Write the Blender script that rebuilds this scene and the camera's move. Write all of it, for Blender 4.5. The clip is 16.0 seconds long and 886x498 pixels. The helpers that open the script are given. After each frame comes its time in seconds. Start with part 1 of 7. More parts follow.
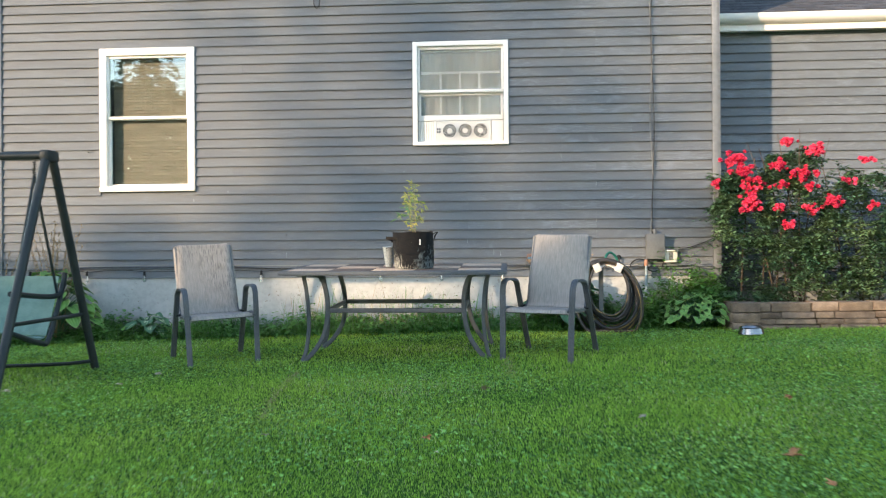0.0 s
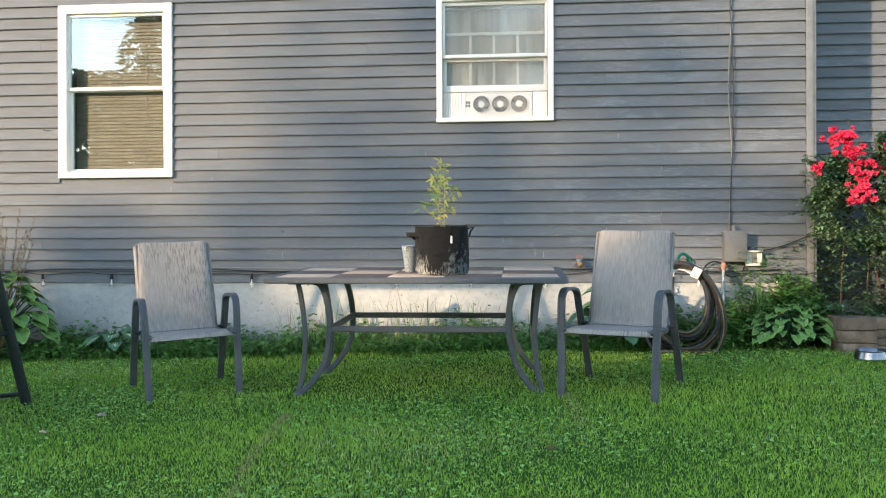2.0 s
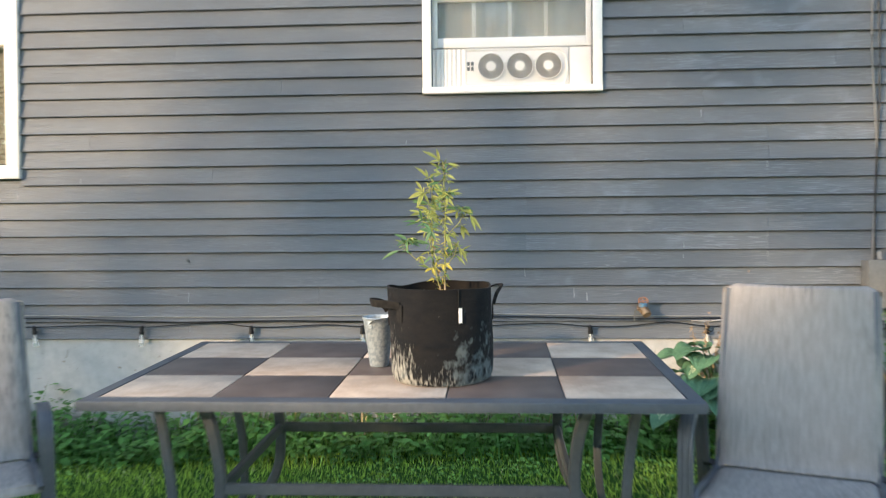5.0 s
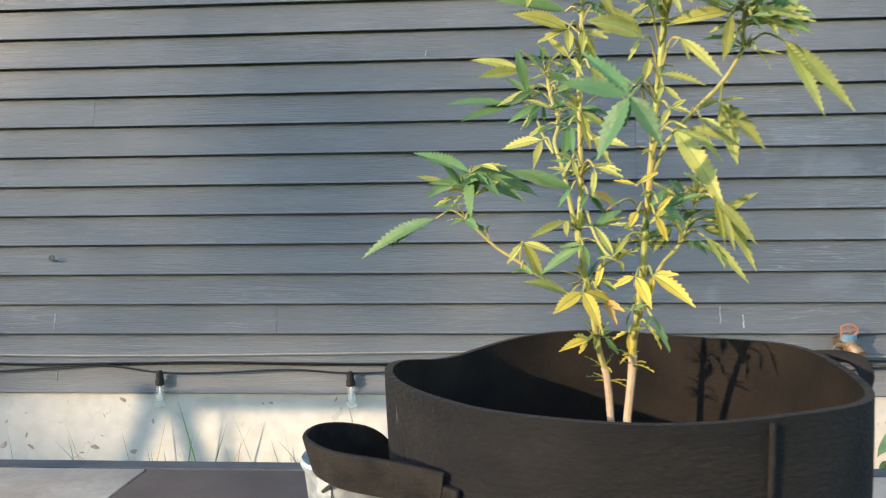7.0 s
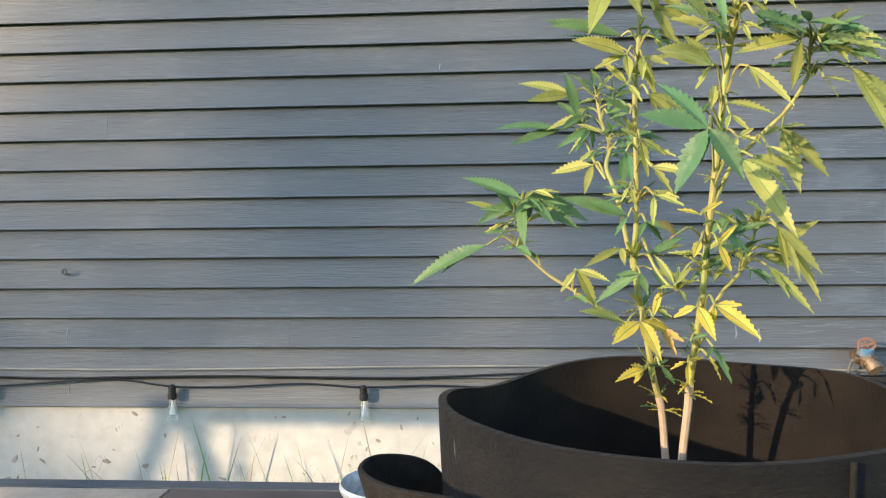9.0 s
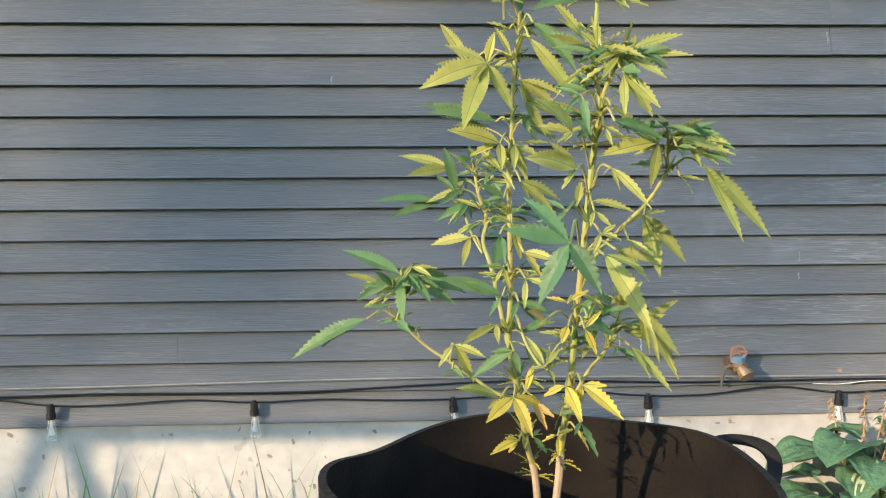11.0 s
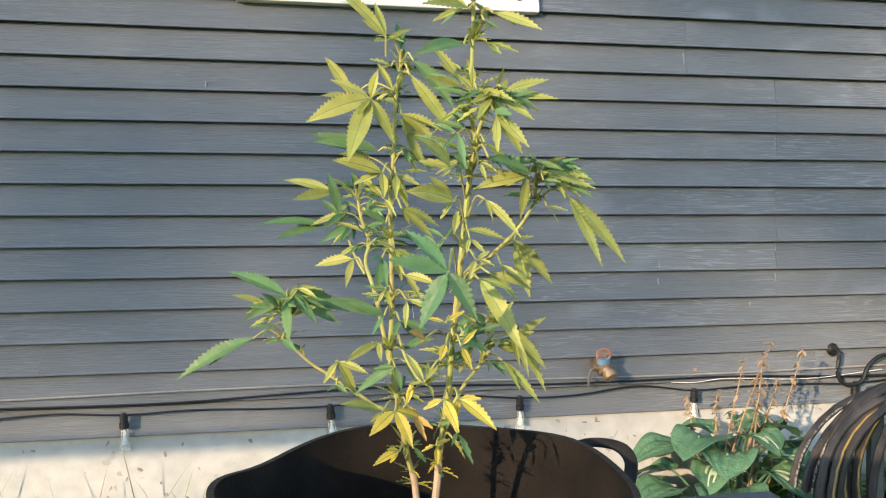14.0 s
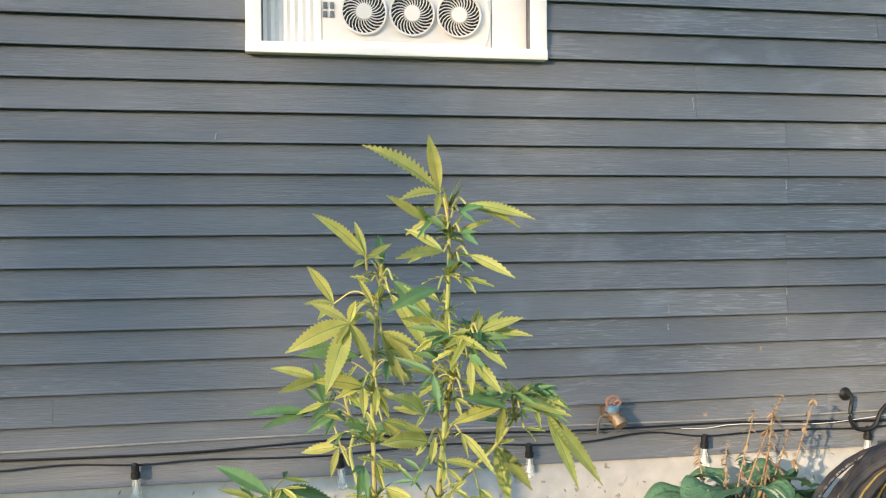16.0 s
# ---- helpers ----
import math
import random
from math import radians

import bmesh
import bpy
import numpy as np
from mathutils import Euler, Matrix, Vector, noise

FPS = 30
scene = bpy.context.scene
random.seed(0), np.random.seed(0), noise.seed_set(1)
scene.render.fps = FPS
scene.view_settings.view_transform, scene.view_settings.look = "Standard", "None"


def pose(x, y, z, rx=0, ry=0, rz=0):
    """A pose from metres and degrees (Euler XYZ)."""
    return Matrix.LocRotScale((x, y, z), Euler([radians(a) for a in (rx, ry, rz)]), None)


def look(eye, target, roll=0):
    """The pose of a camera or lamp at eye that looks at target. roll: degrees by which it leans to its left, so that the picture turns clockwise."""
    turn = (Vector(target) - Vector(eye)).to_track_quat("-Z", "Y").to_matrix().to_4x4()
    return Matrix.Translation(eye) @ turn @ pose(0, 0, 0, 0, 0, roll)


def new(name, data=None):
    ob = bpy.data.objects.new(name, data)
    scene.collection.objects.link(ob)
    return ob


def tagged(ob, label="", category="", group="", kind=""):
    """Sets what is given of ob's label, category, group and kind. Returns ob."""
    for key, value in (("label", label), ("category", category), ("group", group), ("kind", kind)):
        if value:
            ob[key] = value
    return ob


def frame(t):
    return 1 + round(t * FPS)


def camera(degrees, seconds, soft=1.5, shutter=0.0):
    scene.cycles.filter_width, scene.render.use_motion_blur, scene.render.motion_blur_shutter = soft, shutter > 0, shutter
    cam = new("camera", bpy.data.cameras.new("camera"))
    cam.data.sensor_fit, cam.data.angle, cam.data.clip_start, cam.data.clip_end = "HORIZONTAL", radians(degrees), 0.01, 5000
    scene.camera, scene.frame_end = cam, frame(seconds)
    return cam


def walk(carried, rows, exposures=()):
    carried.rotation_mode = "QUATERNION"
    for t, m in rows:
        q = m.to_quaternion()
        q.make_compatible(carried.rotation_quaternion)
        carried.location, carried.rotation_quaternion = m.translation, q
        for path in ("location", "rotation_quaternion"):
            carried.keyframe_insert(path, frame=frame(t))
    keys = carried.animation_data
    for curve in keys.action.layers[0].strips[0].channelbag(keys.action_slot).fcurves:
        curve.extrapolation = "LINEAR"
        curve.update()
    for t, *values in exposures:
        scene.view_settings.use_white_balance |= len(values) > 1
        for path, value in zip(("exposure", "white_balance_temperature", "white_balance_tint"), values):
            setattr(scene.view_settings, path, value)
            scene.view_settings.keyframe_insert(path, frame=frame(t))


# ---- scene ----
cam = camera(54.7, 16.0, 1.15, 0.4)
PATH = [
    (0, (0.843, 0.465, 0.865), (0.693, 2.460, 0.866), -0.4),
    (0.5, (0.738, 1.276, 0.887), (0.586, 3.270, 0.885), -0.3),
    (1, (0.639, 1.798, 0.859), (0.480, 3.792, 0.860), -0.3),
    (1.5, (0.574, 1.972, 0.866), (0.407, 3.965, 0.866), -0.2),
    (2, (0.559, 2.025, 0.873), (0.386, 4.017, 0.871), -0.2),
    (2.5, (0.540, 2.021, 0.899), (0.362, 4.013, 0.898), -0.2),
    (3, (0.531, 2.004, 1.078), (0.363, 3.997, 1.080), -0.0),
    (3.2, (0.527, 2.002, 1.116), (0.360, 3.995, 1.119), 0.0),
    (5.3, (0.237, 5.193, 1.152), (0.114, 7.189, 1.119), -0.5),
    (5.5, (0.208, 5.632, 1.147), (0.083, 7.628, 1.124), -0.5),
    (6, (0.147, 6.117, 1.083), (0.02, 8.113, 1.049), -0.5),
    (6.5, (0.078, 6.377, 1.111), (-0.076, 8.371, 1.078), -0.6),
    (7, (0.037, 6.486, 1.096), (-0.107, 8.48, 1.06), -0.5),
    (7.5, (0.016, 6.523, 1.095), (-0.13, 8.517, 1.059), -0.6),
    (8, (0.006, 6.5, 1.102), (-0.137, 8.495, 1.068), -0.6),
    (8.2, (0.005, 6.496, 1.1), (-0.148, 8.491, 1.087), -0.5),
    (10.3, (-0.003, 6.491, 1.153), (-0.105, 8.490, 1.126), -0.7),
    (10.5, (0.003, 6.487, 1.161), (0.048, 8.487, 1.13), -0.6),
    (11, (0.014, 6.482, 1.168), (0.106, 8.48, 1.139), -0.5),
    (11.5, (0.012, 6.483, 1.177), (0.125, 8.479, 1.149), -0.5),
    (12, (0.005, 6.479, 1.182), (0.127, 8.475, 1.156), -0.6),
    (12.5, (0.004, 6.477, 1.185), (0.135, 8.473, 1.159), -0.5),
    (13, (0.007, 6.463, 1.183), (0.32, 8.438, 1.158), -0.5),
    (13.5, (-0.004, 6.449, 1.184), (0.372, 8.413, 1.161), -0.5),
    (14, (0.005, 6.446, 1.183), (0.385, 8.409, 1.159), -0.4),
    (14.5, (0.016, 6.443, 1.198), (0.397, 8.406, 1.175), -0.4),
    (15, (0.022, 6.438, 1.268), (0.397, 8.402, 1.247), -0.4),
    (15.5, (0.028, 6.441, 1.331), (0.402, 8.405, 1.309), -0.3),
    (16, (0.032, 6.436, 1.338), (0.373, 8.407, 1.316), -0.5),
]
walk(cam, [(t, look(eye, target, roll)) for t, eye, target, roll in PATH],
     [(0, 1.98), (3, 1.95), (5.5, 1.93), (6, 1.96), (7, 2.08), (8.2, 2.06), (10.5, 1.97), (12, 1.93), (13.5, 1.95), (14, 1.95), (15, 1.87), (16, 1.86)])

# ---- light ----
SUN_AZ, SUN_EL = 225.0, 13.0      # the sun stands behind and to the left, low in the evening
world = bpy.data.worlds.new("world")
scene.world = world
world.use_nodes = True
wn = world.node_tree
sky = wn.nodes.new("ShaderNodeTexSky")
sky.sky_type = "NISHITA"
sky.sun_disc = False
sky.sun_elevation, sky.sun_rotation = radians(SUN_EL), radians(SUN_AZ)
sky.air_density, sky.dust_density, sky.ozone_density = 1.0, 0.4, 1.1
wn.links.new(sky.outputs[0], wn.nodes["Background"].inputs[0])
wn.nodes["Background"].inputs[1].default_value = 0.175
sun_data = bpy.data.lights.new("sun", "SUN")
sun_data.energy, sun_data.angle, sun_data.color = 1.88, radians(0.6), (1.0, 0.75, 0.49)
sun = new("sun", sun_data)
az, el = radians(SUN_AZ), radians(SUN_EL)
SUNWARD = Vector((math.sin(az) * math.cos(el), math.cos(az) * math.cos(el), math.sin(el)))
sun.matrix_world = look(SUNWARD * 60, (0, 0, 0))


# ---- materials ----
def mat(name, c1, c2=None, scale=4.0, rough=0.7, bump=0.15, bscale=60.0, metal=0.0, stretch=(1, 1, 1), rand=0.08,
        spec=0.35, translucent=0.0, island=0.0, contrast=(0.35, 0.65), depth=0.004, fine=0.25):
    m = bpy.data.materials.new(name)
    m.use_nodes = True
    nt = m.node_tree
    N, L = nt.nodes.new, nt.links.new
    b = nt.nodes["Principled BSDF"]
    tc, info = N("ShaderNodeTexCoord"), N("ShaderNodeObjectInfo")
    mp = N("ShaderNodeMapping")
    mp.inputs["Scale"].default_value = stretch
    off = N("ShaderNodeVectorMath")
    off.operation = "MULTIPLY_ADD"
    L(info.outputs["Random"], off.inputs[0])
    off.inputs[1].default_value = (7.3, 3.1, 5.7)
    L(tc.outputs["Object"], off.inputs[2])
    L(off.outputs[0], mp.inputs["Vector"])
    n1, n2, n3 = N("ShaderNodeTexNoise"), N("ShaderNodeTexNoise"), N("ShaderNodeTexNoise")
    for n, s, d in ((n1, scale, 5), (n2, scale * 9, 4), (n3, bscale, 3)):
        n.inputs["Scale"].default_value, n.inputs["Detail"].default_value = s, d
        L(mp.outputs[0], n.inputs["Vector"])
    ramp = N("ShaderNodeMapRange")
    ramp.inputs[1].default_value, ramp.inputs[2].default_value = contrast
    L(n1.outputs[0], ramp.inputs[0])
    mix = N("ShaderNodeMix")
    mix.data_type = "RGBA"
    L(ramp.outputs[0], mix.inputs[0])
    mix.inputs[6].default_value = (*c1, 1)
    mix.inputs[7].default_value = (*(c2 or [c * 0.8 for c in c1]), 1)
    # fine grain and a shade for each piece
    val = N("ShaderNodeMath")
    val.operation = "MULTIPLY_ADD"
    L(n2.outputs[0], val.inputs[0])
    val.inputs[1].default_value, val.inputs[2].default_value = fine * 2, 1 - fine
    val2 = N("ShaderNodeMath")
    val2.operation = "MULTIPLY_ADD"
    if island:
        geo = N("ShaderNodeNewGeometry")
        L(geo.outputs["Random Per Island"], val2.inputs[0])
        amount = island
    else:
        L(info.outputs["Random"], val2.inputs[0])
        amount = rand
    val2.inputs[1].default_value = amount * 2
    sub = N("ShaderNodeMath")
    sub.operation = "SUBTRACT"
    L(val.outputs[0], sub.inputs[0])
    sub.inputs[1].default_value = amount
    L(sub.outputs[0], val2.inputs[2])
    hsv = N("ShaderNodeHueSaturation")
    L(mix.outputs[2], hsv.inputs["Color"])
    L(val2.outputs[0], hsv.inputs["Value"])
    L(hsv.outputs[0], b.inputs["Base Color"])
    rr = N("ShaderNodeMapRange")
    rr.inputs[3].default_value, rr.inputs[4].default_value = max(0.02, rough - 0.1), min(1, rough + 0.1)
    L(n2.outputs[0], rr.inputs[0])
    L(rr.outputs[0], b.inputs["Roughness"])
    b.inputs["Metallic"].default_value = metal
    b.inputs["Specular IOR Level"].default_value = spec
    if bump:
        bp = N("ShaderNodeBump")
        bp.inputs["Strength"].default_value, bp.inputs["Distance"].default_value = bump, depth
        L(n3.outputs[0], bp.inputs["Height"])
        L(bp.outputs[0], b.inputs["Normal"])
    if translucent:
        tr, ms = N("ShaderNodeBsdfTranslucent"), N("ShaderNodeMixShader")
        L(hsv.outputs[0], tr.inputs["Color"])
        ms.inputs[0].default_value = translucent
        L(b.outputs[0], ms.inputs[1])
        L(tr.outputs[0], ms.inputs[2])
        L(ms.outputs[0], nt.nodes["Material Output"].inputs["Surface"])
    return m


def grain(m, colour, scale, stretch, low, high, strength, bend=0.0, patch=None, east=None, contour=0):
    """Lay scattered streaks of another colour over a material made by mat()."""
    nt = m.node_tree
    N, L = nt.nodes.new, nt.links.new
    b = nt.nodes["Principled BSDF"]
    was = b.inputs["Base Color"].links[0].from_socket
    tc, mp, n, big = N("ShaderNodeTexCoord"), N("ShaderNodeMapping"), N("ShaderNodeTexNoise"), N("ShaderNodeTexNoise")
    mp.inputs["Scale"].default_value = stretch
    info, off = N("ShaderNodeObjectInfo"), N("ShaderNodeVectorMath")
    off.operation = "MULTIPLY_ADD"
    L(info.outputs["Random"], off.inputs[0])
    off.inputs[1].default_value = (31.3, 13.1, 5.7)
    L(tc.outputs["Object"], off.inputs[2])
    L(off.outputs[0], mp.inputs["Vector"])
    L(mp.outputs[0], n.inputs["Vector"])
    L(off.outputs[0], big.inputs["Vector"])
    n.inputs["Scale"].default_value, n.inputs["Detail"].default_value, n.inputs["Distortion"].default_value = scale, 5, bend
    big.inputs["Scale"].default_value = 2.2 if patch is None else patch
    r1, r2 = N("ShaderNodeMapRange"), N("ShaderNodeMapRange")
    r1.inputs[1].default_value, r1.inputs[2].default_value = low, high
    lines = n.outputs[0]
    if contour:      # thin wandering lines, like raised wood grain
        k, pp = N("ShaderNodeMath"), N("ShaderNodeMath")
        k.operation, pp.operation = "MULTIPLY", "PINGPONG"
        k.inputs[1].default_value, pp.inputs[1].default_value = contour, 0.5
        L(n.outputs[0], k.inputs[0])
        L(k.outputs[0], pp.inputs[0])
        lines = pp.outputs[0]
    r2.inputs[1].default_value, r2.inputs[2].default_value, r2.inputs[4].default_value = 0.4, 0.65, strength
    L(lines, r1.inputs[0])
    L(big.outputs[0], r2.inputs[0])
    mul, mix = N("ShaderNodeMath"), N("ShaderNodeMix")
    mul.operation, mix.data_type = "MULTIPLY", "RGBA"
    L(r1.outputs[0], mul.inputs[0])
    L(r2.outputs[0], mul.inputs[1])
    if east:      # weathering grows towards the east end of the wall
        geo, sep, r3, mul2 = N("ShaderNodeNewGeometry"), N("ShaderNodeSeparateXYZ"), N("ShaderNodeMapRange"), N("ShaderNodeMath")
        L(geo.outputs["Position"], sep.inputs[0])
        L(sep.outputs[0], r3.inputs[0])
        r3.inputs[1].default_value, r3.inputs[2].default_value, r3.inputs[3].default_value = east[0], east[1], 0.28
        mul2.operation = "MULTIPLY"
        L(mul.outputs[0], mul2.inputs[0])
        L(r3.outputs[0], mul2.inputs[1])
        mul = mul2
    L(mul.outputs[0], mix.inputs[0])
    L(was, mix.inputs[6])
    mix.inputs[7].default_value = (*colour, 1)
    L(mix.outputs[2], b.inputs["Base Color"])
    return m


def emboss(m, scale, stretch, lines, depth, strength):
    """Press raised wood-grain lines into a material made by mat()."""
    nt = m.node_tree
    N, L = nt.nodes.new, nt.links.new
    b = nt.nodes["Principled BSDF"]
    tc, info, off, mp, n = N("ShaderNodeTexCoord"), N("ShaderNodeObjectInfo"), N("ShaderNodeVectorMath"), N("ShaderNodeMapping"), N("ShaderNodeTexNoise")
    off.operation = "MULTIPLY_ADD"
    L(info.outputs["Random"], off.inputs[0])
    off.inputs[1].default_value = (17.0, 5.0, 9.0)
    L(tc.outputs["Object"], off.inputs[2])
    mp.inputs["Scale"].default_value = stretch
    L(off.outputs[0], mp.inputs["Vector"])
    L(mp.outputs[0], n.inputs["Vector"])
    n.inputs["Scale"].default_value, n.inputs["Detail"].default_value, n.inputs["Distortion"].default_value = scale, 4, 0.4
    k, pp, bp = N("ShaderNodeMath"), N("ShaderNodeMath"), N("ShaderNodeBump")
    k.operation, pp.operation = "MULTIPLY", "PINGPONG"
    k.inputs[1].default_value, pp.inputs[1].default_value = lines, 0.5
    L(n.outputs[0], k.inputs[0])
    L(k.outputs[0], pp.inputs[0])
    L(pp.outputs[0], bp.inputs["Height"])
    bp.inputs["Strength"].default_value, bp.inputs["Distance"].default_value = strength, depth
    was = b.inputs["Normal"].links
    if was:
        L(was[0].from_socket, bp.inputs["Normal"])
    L(bp.outputs[0], b.inputs["Normal"])
    return m


def glass(name, rough=0.0, ior=1.85, milk=0.0, tone=(1, 1, 1, 1)):
    m = bpy.data.materials.new(name)
    m.use_nodes = True
    nt = m.node_tree
    N, L = nt.nodes.new, nt.links.new
    fr, gl, tr, ms = N("ShaderNodeFresnel"), N("ShaderNodeBsdfGlossy"), N("ShaderNodeBsdfTransparent"), N("ShaderNodeMixShader")
    fr.inputs[0].default_value = ior
    gl.inputs["Roughness"].default_value = rough
    gl.inputs["Color"].default_value = tone      # tints what the pane reflects
    tr.inputs[0].default_value = (0.9, 0.93, 0.92, 1)
    L(fr.outputs[0], ms.inputs[0])
    L(tr.outputs[0], ms.inputs[1])
    L(gl.outputs[0], ms.inputs[2])
    out = ms.outputs[0]
    if milk:      # white veil: dust on a pane, whitish highlights on the bulbs
        df, mk = N("ShaderNodeBsdfDiffuse"), N("ShaderNodeMixShader")
        df.inputs[0].default_value = (0.8, 0.8, 0.78, 1)
        mk.inputs[0].default_value = milk
        L(out, mk.inputs[1])
        L(df.outputs[0], mk.inputs[2])
        out = mk.outputs[0]
    L(out, nt.nodes["Material Output"].inputs["Surface"])
    return m


SIDING = grain(mat("siding_paint", (0.123, 0.131, 0.142), (0.142, 0.151, 0.161), 1.1, 0.55, 0.5, 70, stretch=(0.25, 1, 3.0), rand=0.035, fine=0.10, depth=0.002),
               (0.34, 0.36, 0.39), 5.5, (0.30, 1, 7.5), 0.36, 0.47, 0.40, 0.25, 1.6, (0.1, 0.9), 9)
SIDING = grain(SIDING, (0.27, 0.30, 0.335), 5, (1, 1, 1.6), 0.52, 0.70, 0.38, 0.6, 1.1, (0.2, 1.0))     # chalky patches
SIDING = grain(SIDING, (0.25, 0.265, 0.29), 13, (0.16, 1, 4.6), 0.40, 0.47, 0.28, 0.35, 2.6, None, 8)     # fine bleached grain
SIDING = emboss(SIDING, 13, (0.16, 1, 4.6), 8, 0.0030, 0.55)
TRIM_GREY = mat("corner_trim_paint", (0.22, 0.225, 0.235), None, 3, 0.5, 0.1)
WHITE = mat("white_paint", (0.87, 0.81, 0.75), (0.82, 0.76, 0.70), 2, 0.4, 0.05, fine=0.03)
SMEAR = mat("dried_white_caulk", (0.40, 0.41, 0.42), (0.28, 0.29, 0.30), 40, 0.8, 0.4, 200, rand=0.2)
RUST_SPOT = mat("tan_scuff", (0.45, 0.30, 0.20), (0.36, 0.26, 0.19), 60, 0.9, 0.3)
FOUND = grain(mat("foundation_paint", (0.43, 0.418, 0.395), (0.385, 0.375, 0.355), 2.4, 0.85, 0.5, 25, depth=0.006),
              (0.26, 0.25, 0.235), 14, (1, 1, 1), 0.65, 0.665, 1.0, 0.5)
FOUND = grain(FOUND, (0.29, 0.27, 0.245), 30, (1, 1, 0.6), 0.66, 0.69, 0.9, 1.0, 3.5)
FOUND = grain(FOUND, (0.50, 0.485, 0.455), 7, (1, 1, 1.4), 0.45, 0.60, 0.6, 0.8, 3.0)
BARE = mat("bare_concrete", (0.34, 0.295, 0.25), (0.22, 0.19, 0.16), 20, 0.95, 0.1, 80, rand=0.12)
GRASS_SOIL = mat("lawn_soil", (0.030, 0.078, 0.015), (0.042, 0.092, 0.018), 3.0, 0.98, 0.6, 40, depth=0.02, spec=0.03)
BLADE = mat("grass_blade", (0.230, 0.405, 0.050), (0.335, 0.490, 0.070), 0.9, 0.6, 0, spec=0.2, island=0.5, translucent=0.3, fine=0.3)
WEED = mat("weed_leaf", (0.09, 0.23, 0.05), (0.14, 0.29, 0.065), 2, 0.5, 0, island=0.3, translucent=0.25)
PALE_BLADE = mat("pale_grass_blade", (0.44, 0.50, 0.22), (0.52, 0.50, 0.26), 3, 0.6, 0, island=0.4, translucent=0.3)
CLOVER = mat("clover_leaf", (0.17, 0.345, 0.080), (0.24, 0.42, 0.10), 2, 0.7, 0, spec=0.2, island=0.6, translucent=0.25)
DRY_STALK = mat("dry_flower_stalk", (0.40, 0.28, 0.16), (0.28, 0.19, 0.11), 20, 0.8, 0.2, island=0.3)
STRAW = mat("dry_grass", (0.42, 0.31, 0.16), (0.30, 0.23, 0.11), 4, 0.8, 0, island=0.2, translucent=0.2)
HOSTA = mat("hosta_leaf", (0.080, 0.172, 0.094), (0.122, 0.232, 0.124), 18, 0.5, 1.0, 70, fine=0.35, depth=0.006, island=0.2, translucent=0.2)
HOSTA_LIME = mat("lime_hosta_leaf", (0.15, 0.30, 0.075), (0.20, 0.36, 0.09), 12, 0.45, 0.4, 90, island=0.2, translucent=0.2)
HOSTA_LIME_EDGE = mat("hosta_lime_edge", (0.36, 0.46, 0.16), (0.44, 0.50, 0.20), 12, 0.5, 0.2, 90, translucent=0.25)
HOSTA_EDGE = mat("hosta_variegation", (0.64, 0.68, 0.46), (0.50, 0.60, 0.33), 12, 0.5, 0.2, 90, translucent=0.25)
BUSH_LEAF = mat("rose_leaf", (0.085, 0.18, 0.095), (0.165, 0.245, 0.11), 3.5, 0.38, 0, island=0.6, translucent=0.35)
ROSE = mat("rose_petal", (0.86, 0.075, 0.15), (0.74, 0.035, 0.12), 9, 0.5, 0, island=0.30, translucent=0.25)
BARK = mat("bark", (0.14, 0.10, 0.07), (0.08, 0.06, 0.045), 8, 0.9, 0.8, 40, stretch=(1, 1, 0.3), depth=0.01)
TREE_LEAF = mat("tree_leaf", (0.045, 0.085, 0.025), (0.065, 0.11, 0.03), 1, 0.6, 0, island=0.3, translucent=0.2)
FRAME_GREY = mat("bronze_grey_powder_coat", (0.074, 0.082, 0.094), (0.10, 0.106, 0.116), 6, 0.45, 0.12, 120, rand=0.03)
FRAME_DARK = mat("dark_green_black_paint", (0.014, 0.021, 0.023), (0.028, 0.033, 0.033), 5, 0.45, 0.15, 90, spec=0.25)
SLING = grain(mat("woven_sling_fabric", (0.345, 0.307, 0.277), (0.26, 0.235, 0.215), 150, 0.85, 0.4, 260, stretch=(1, 0.10, 0.10), rand=0.02, depth=0.001),
              (0.13, 0.125, 0.12), 165, (1, 0.10, 0.10), 0.50, 0.60, 0.8)
TILE_LIGHT = mat("light_stone_tile", (0.62, 0.475, 0.355), (0.45, 0.325, 0.235), 11, 0.6, 0.25, 60, rand=0.04, depth=0.002)
TILE_DARK = mat("dark_stone_tile", (0.140, 0.108, 0.093), (0.100, 0.076, 0.066), 9, 0.55, 0.25, 60, rand=0.04, depth=0.002)
FELT = mat("black_felt", (0.0085, 0.0074, 0.0067), (0.0175, 0.0138, 0.0108), 20, 0.95, 0.5, 300, spec=0.15, depth=0.002)
WEBBING = mat("black_webbing", (0.013, 0.0125, 0.012), (0.026, 0.0235, 0.0215), 60, 0.9, 0.6, 380, spec=0.15, depth=0.002)
SOIL = mat("potting_soil", (0.03, 0.022, 0.016), (0.06, 0.045, 0.03), 20, 1.0, 1.0, 70, depth=0.01)
GALV = mat("galvanised_steel", (0.37, 0.41, 0.43), (0.25, 0.29, 0.31), 95, 0.45, 0.2, 60, metal=0.4, contrast=(0.42, 0.58), depth=0.001)
STEEL = mat("stainless_steel", (0.27, 0.27, 0.27), (0.2, 0.2, 0.2), 8, 0.22, 0.02, metal=1.0)
RUBBER = mat("hose_rubber", (0.030, 0.028, 0.028), (0.055, 0.05, 0.048), 12, 0.6, 0.2, 90, rand=0.2)
HOSE_TAN = mat("hose_tan_stripe", (0.40, 0.26, 0.07), (0.2, 0.14, 0.06), 12, 0.6, 0.1, 90)
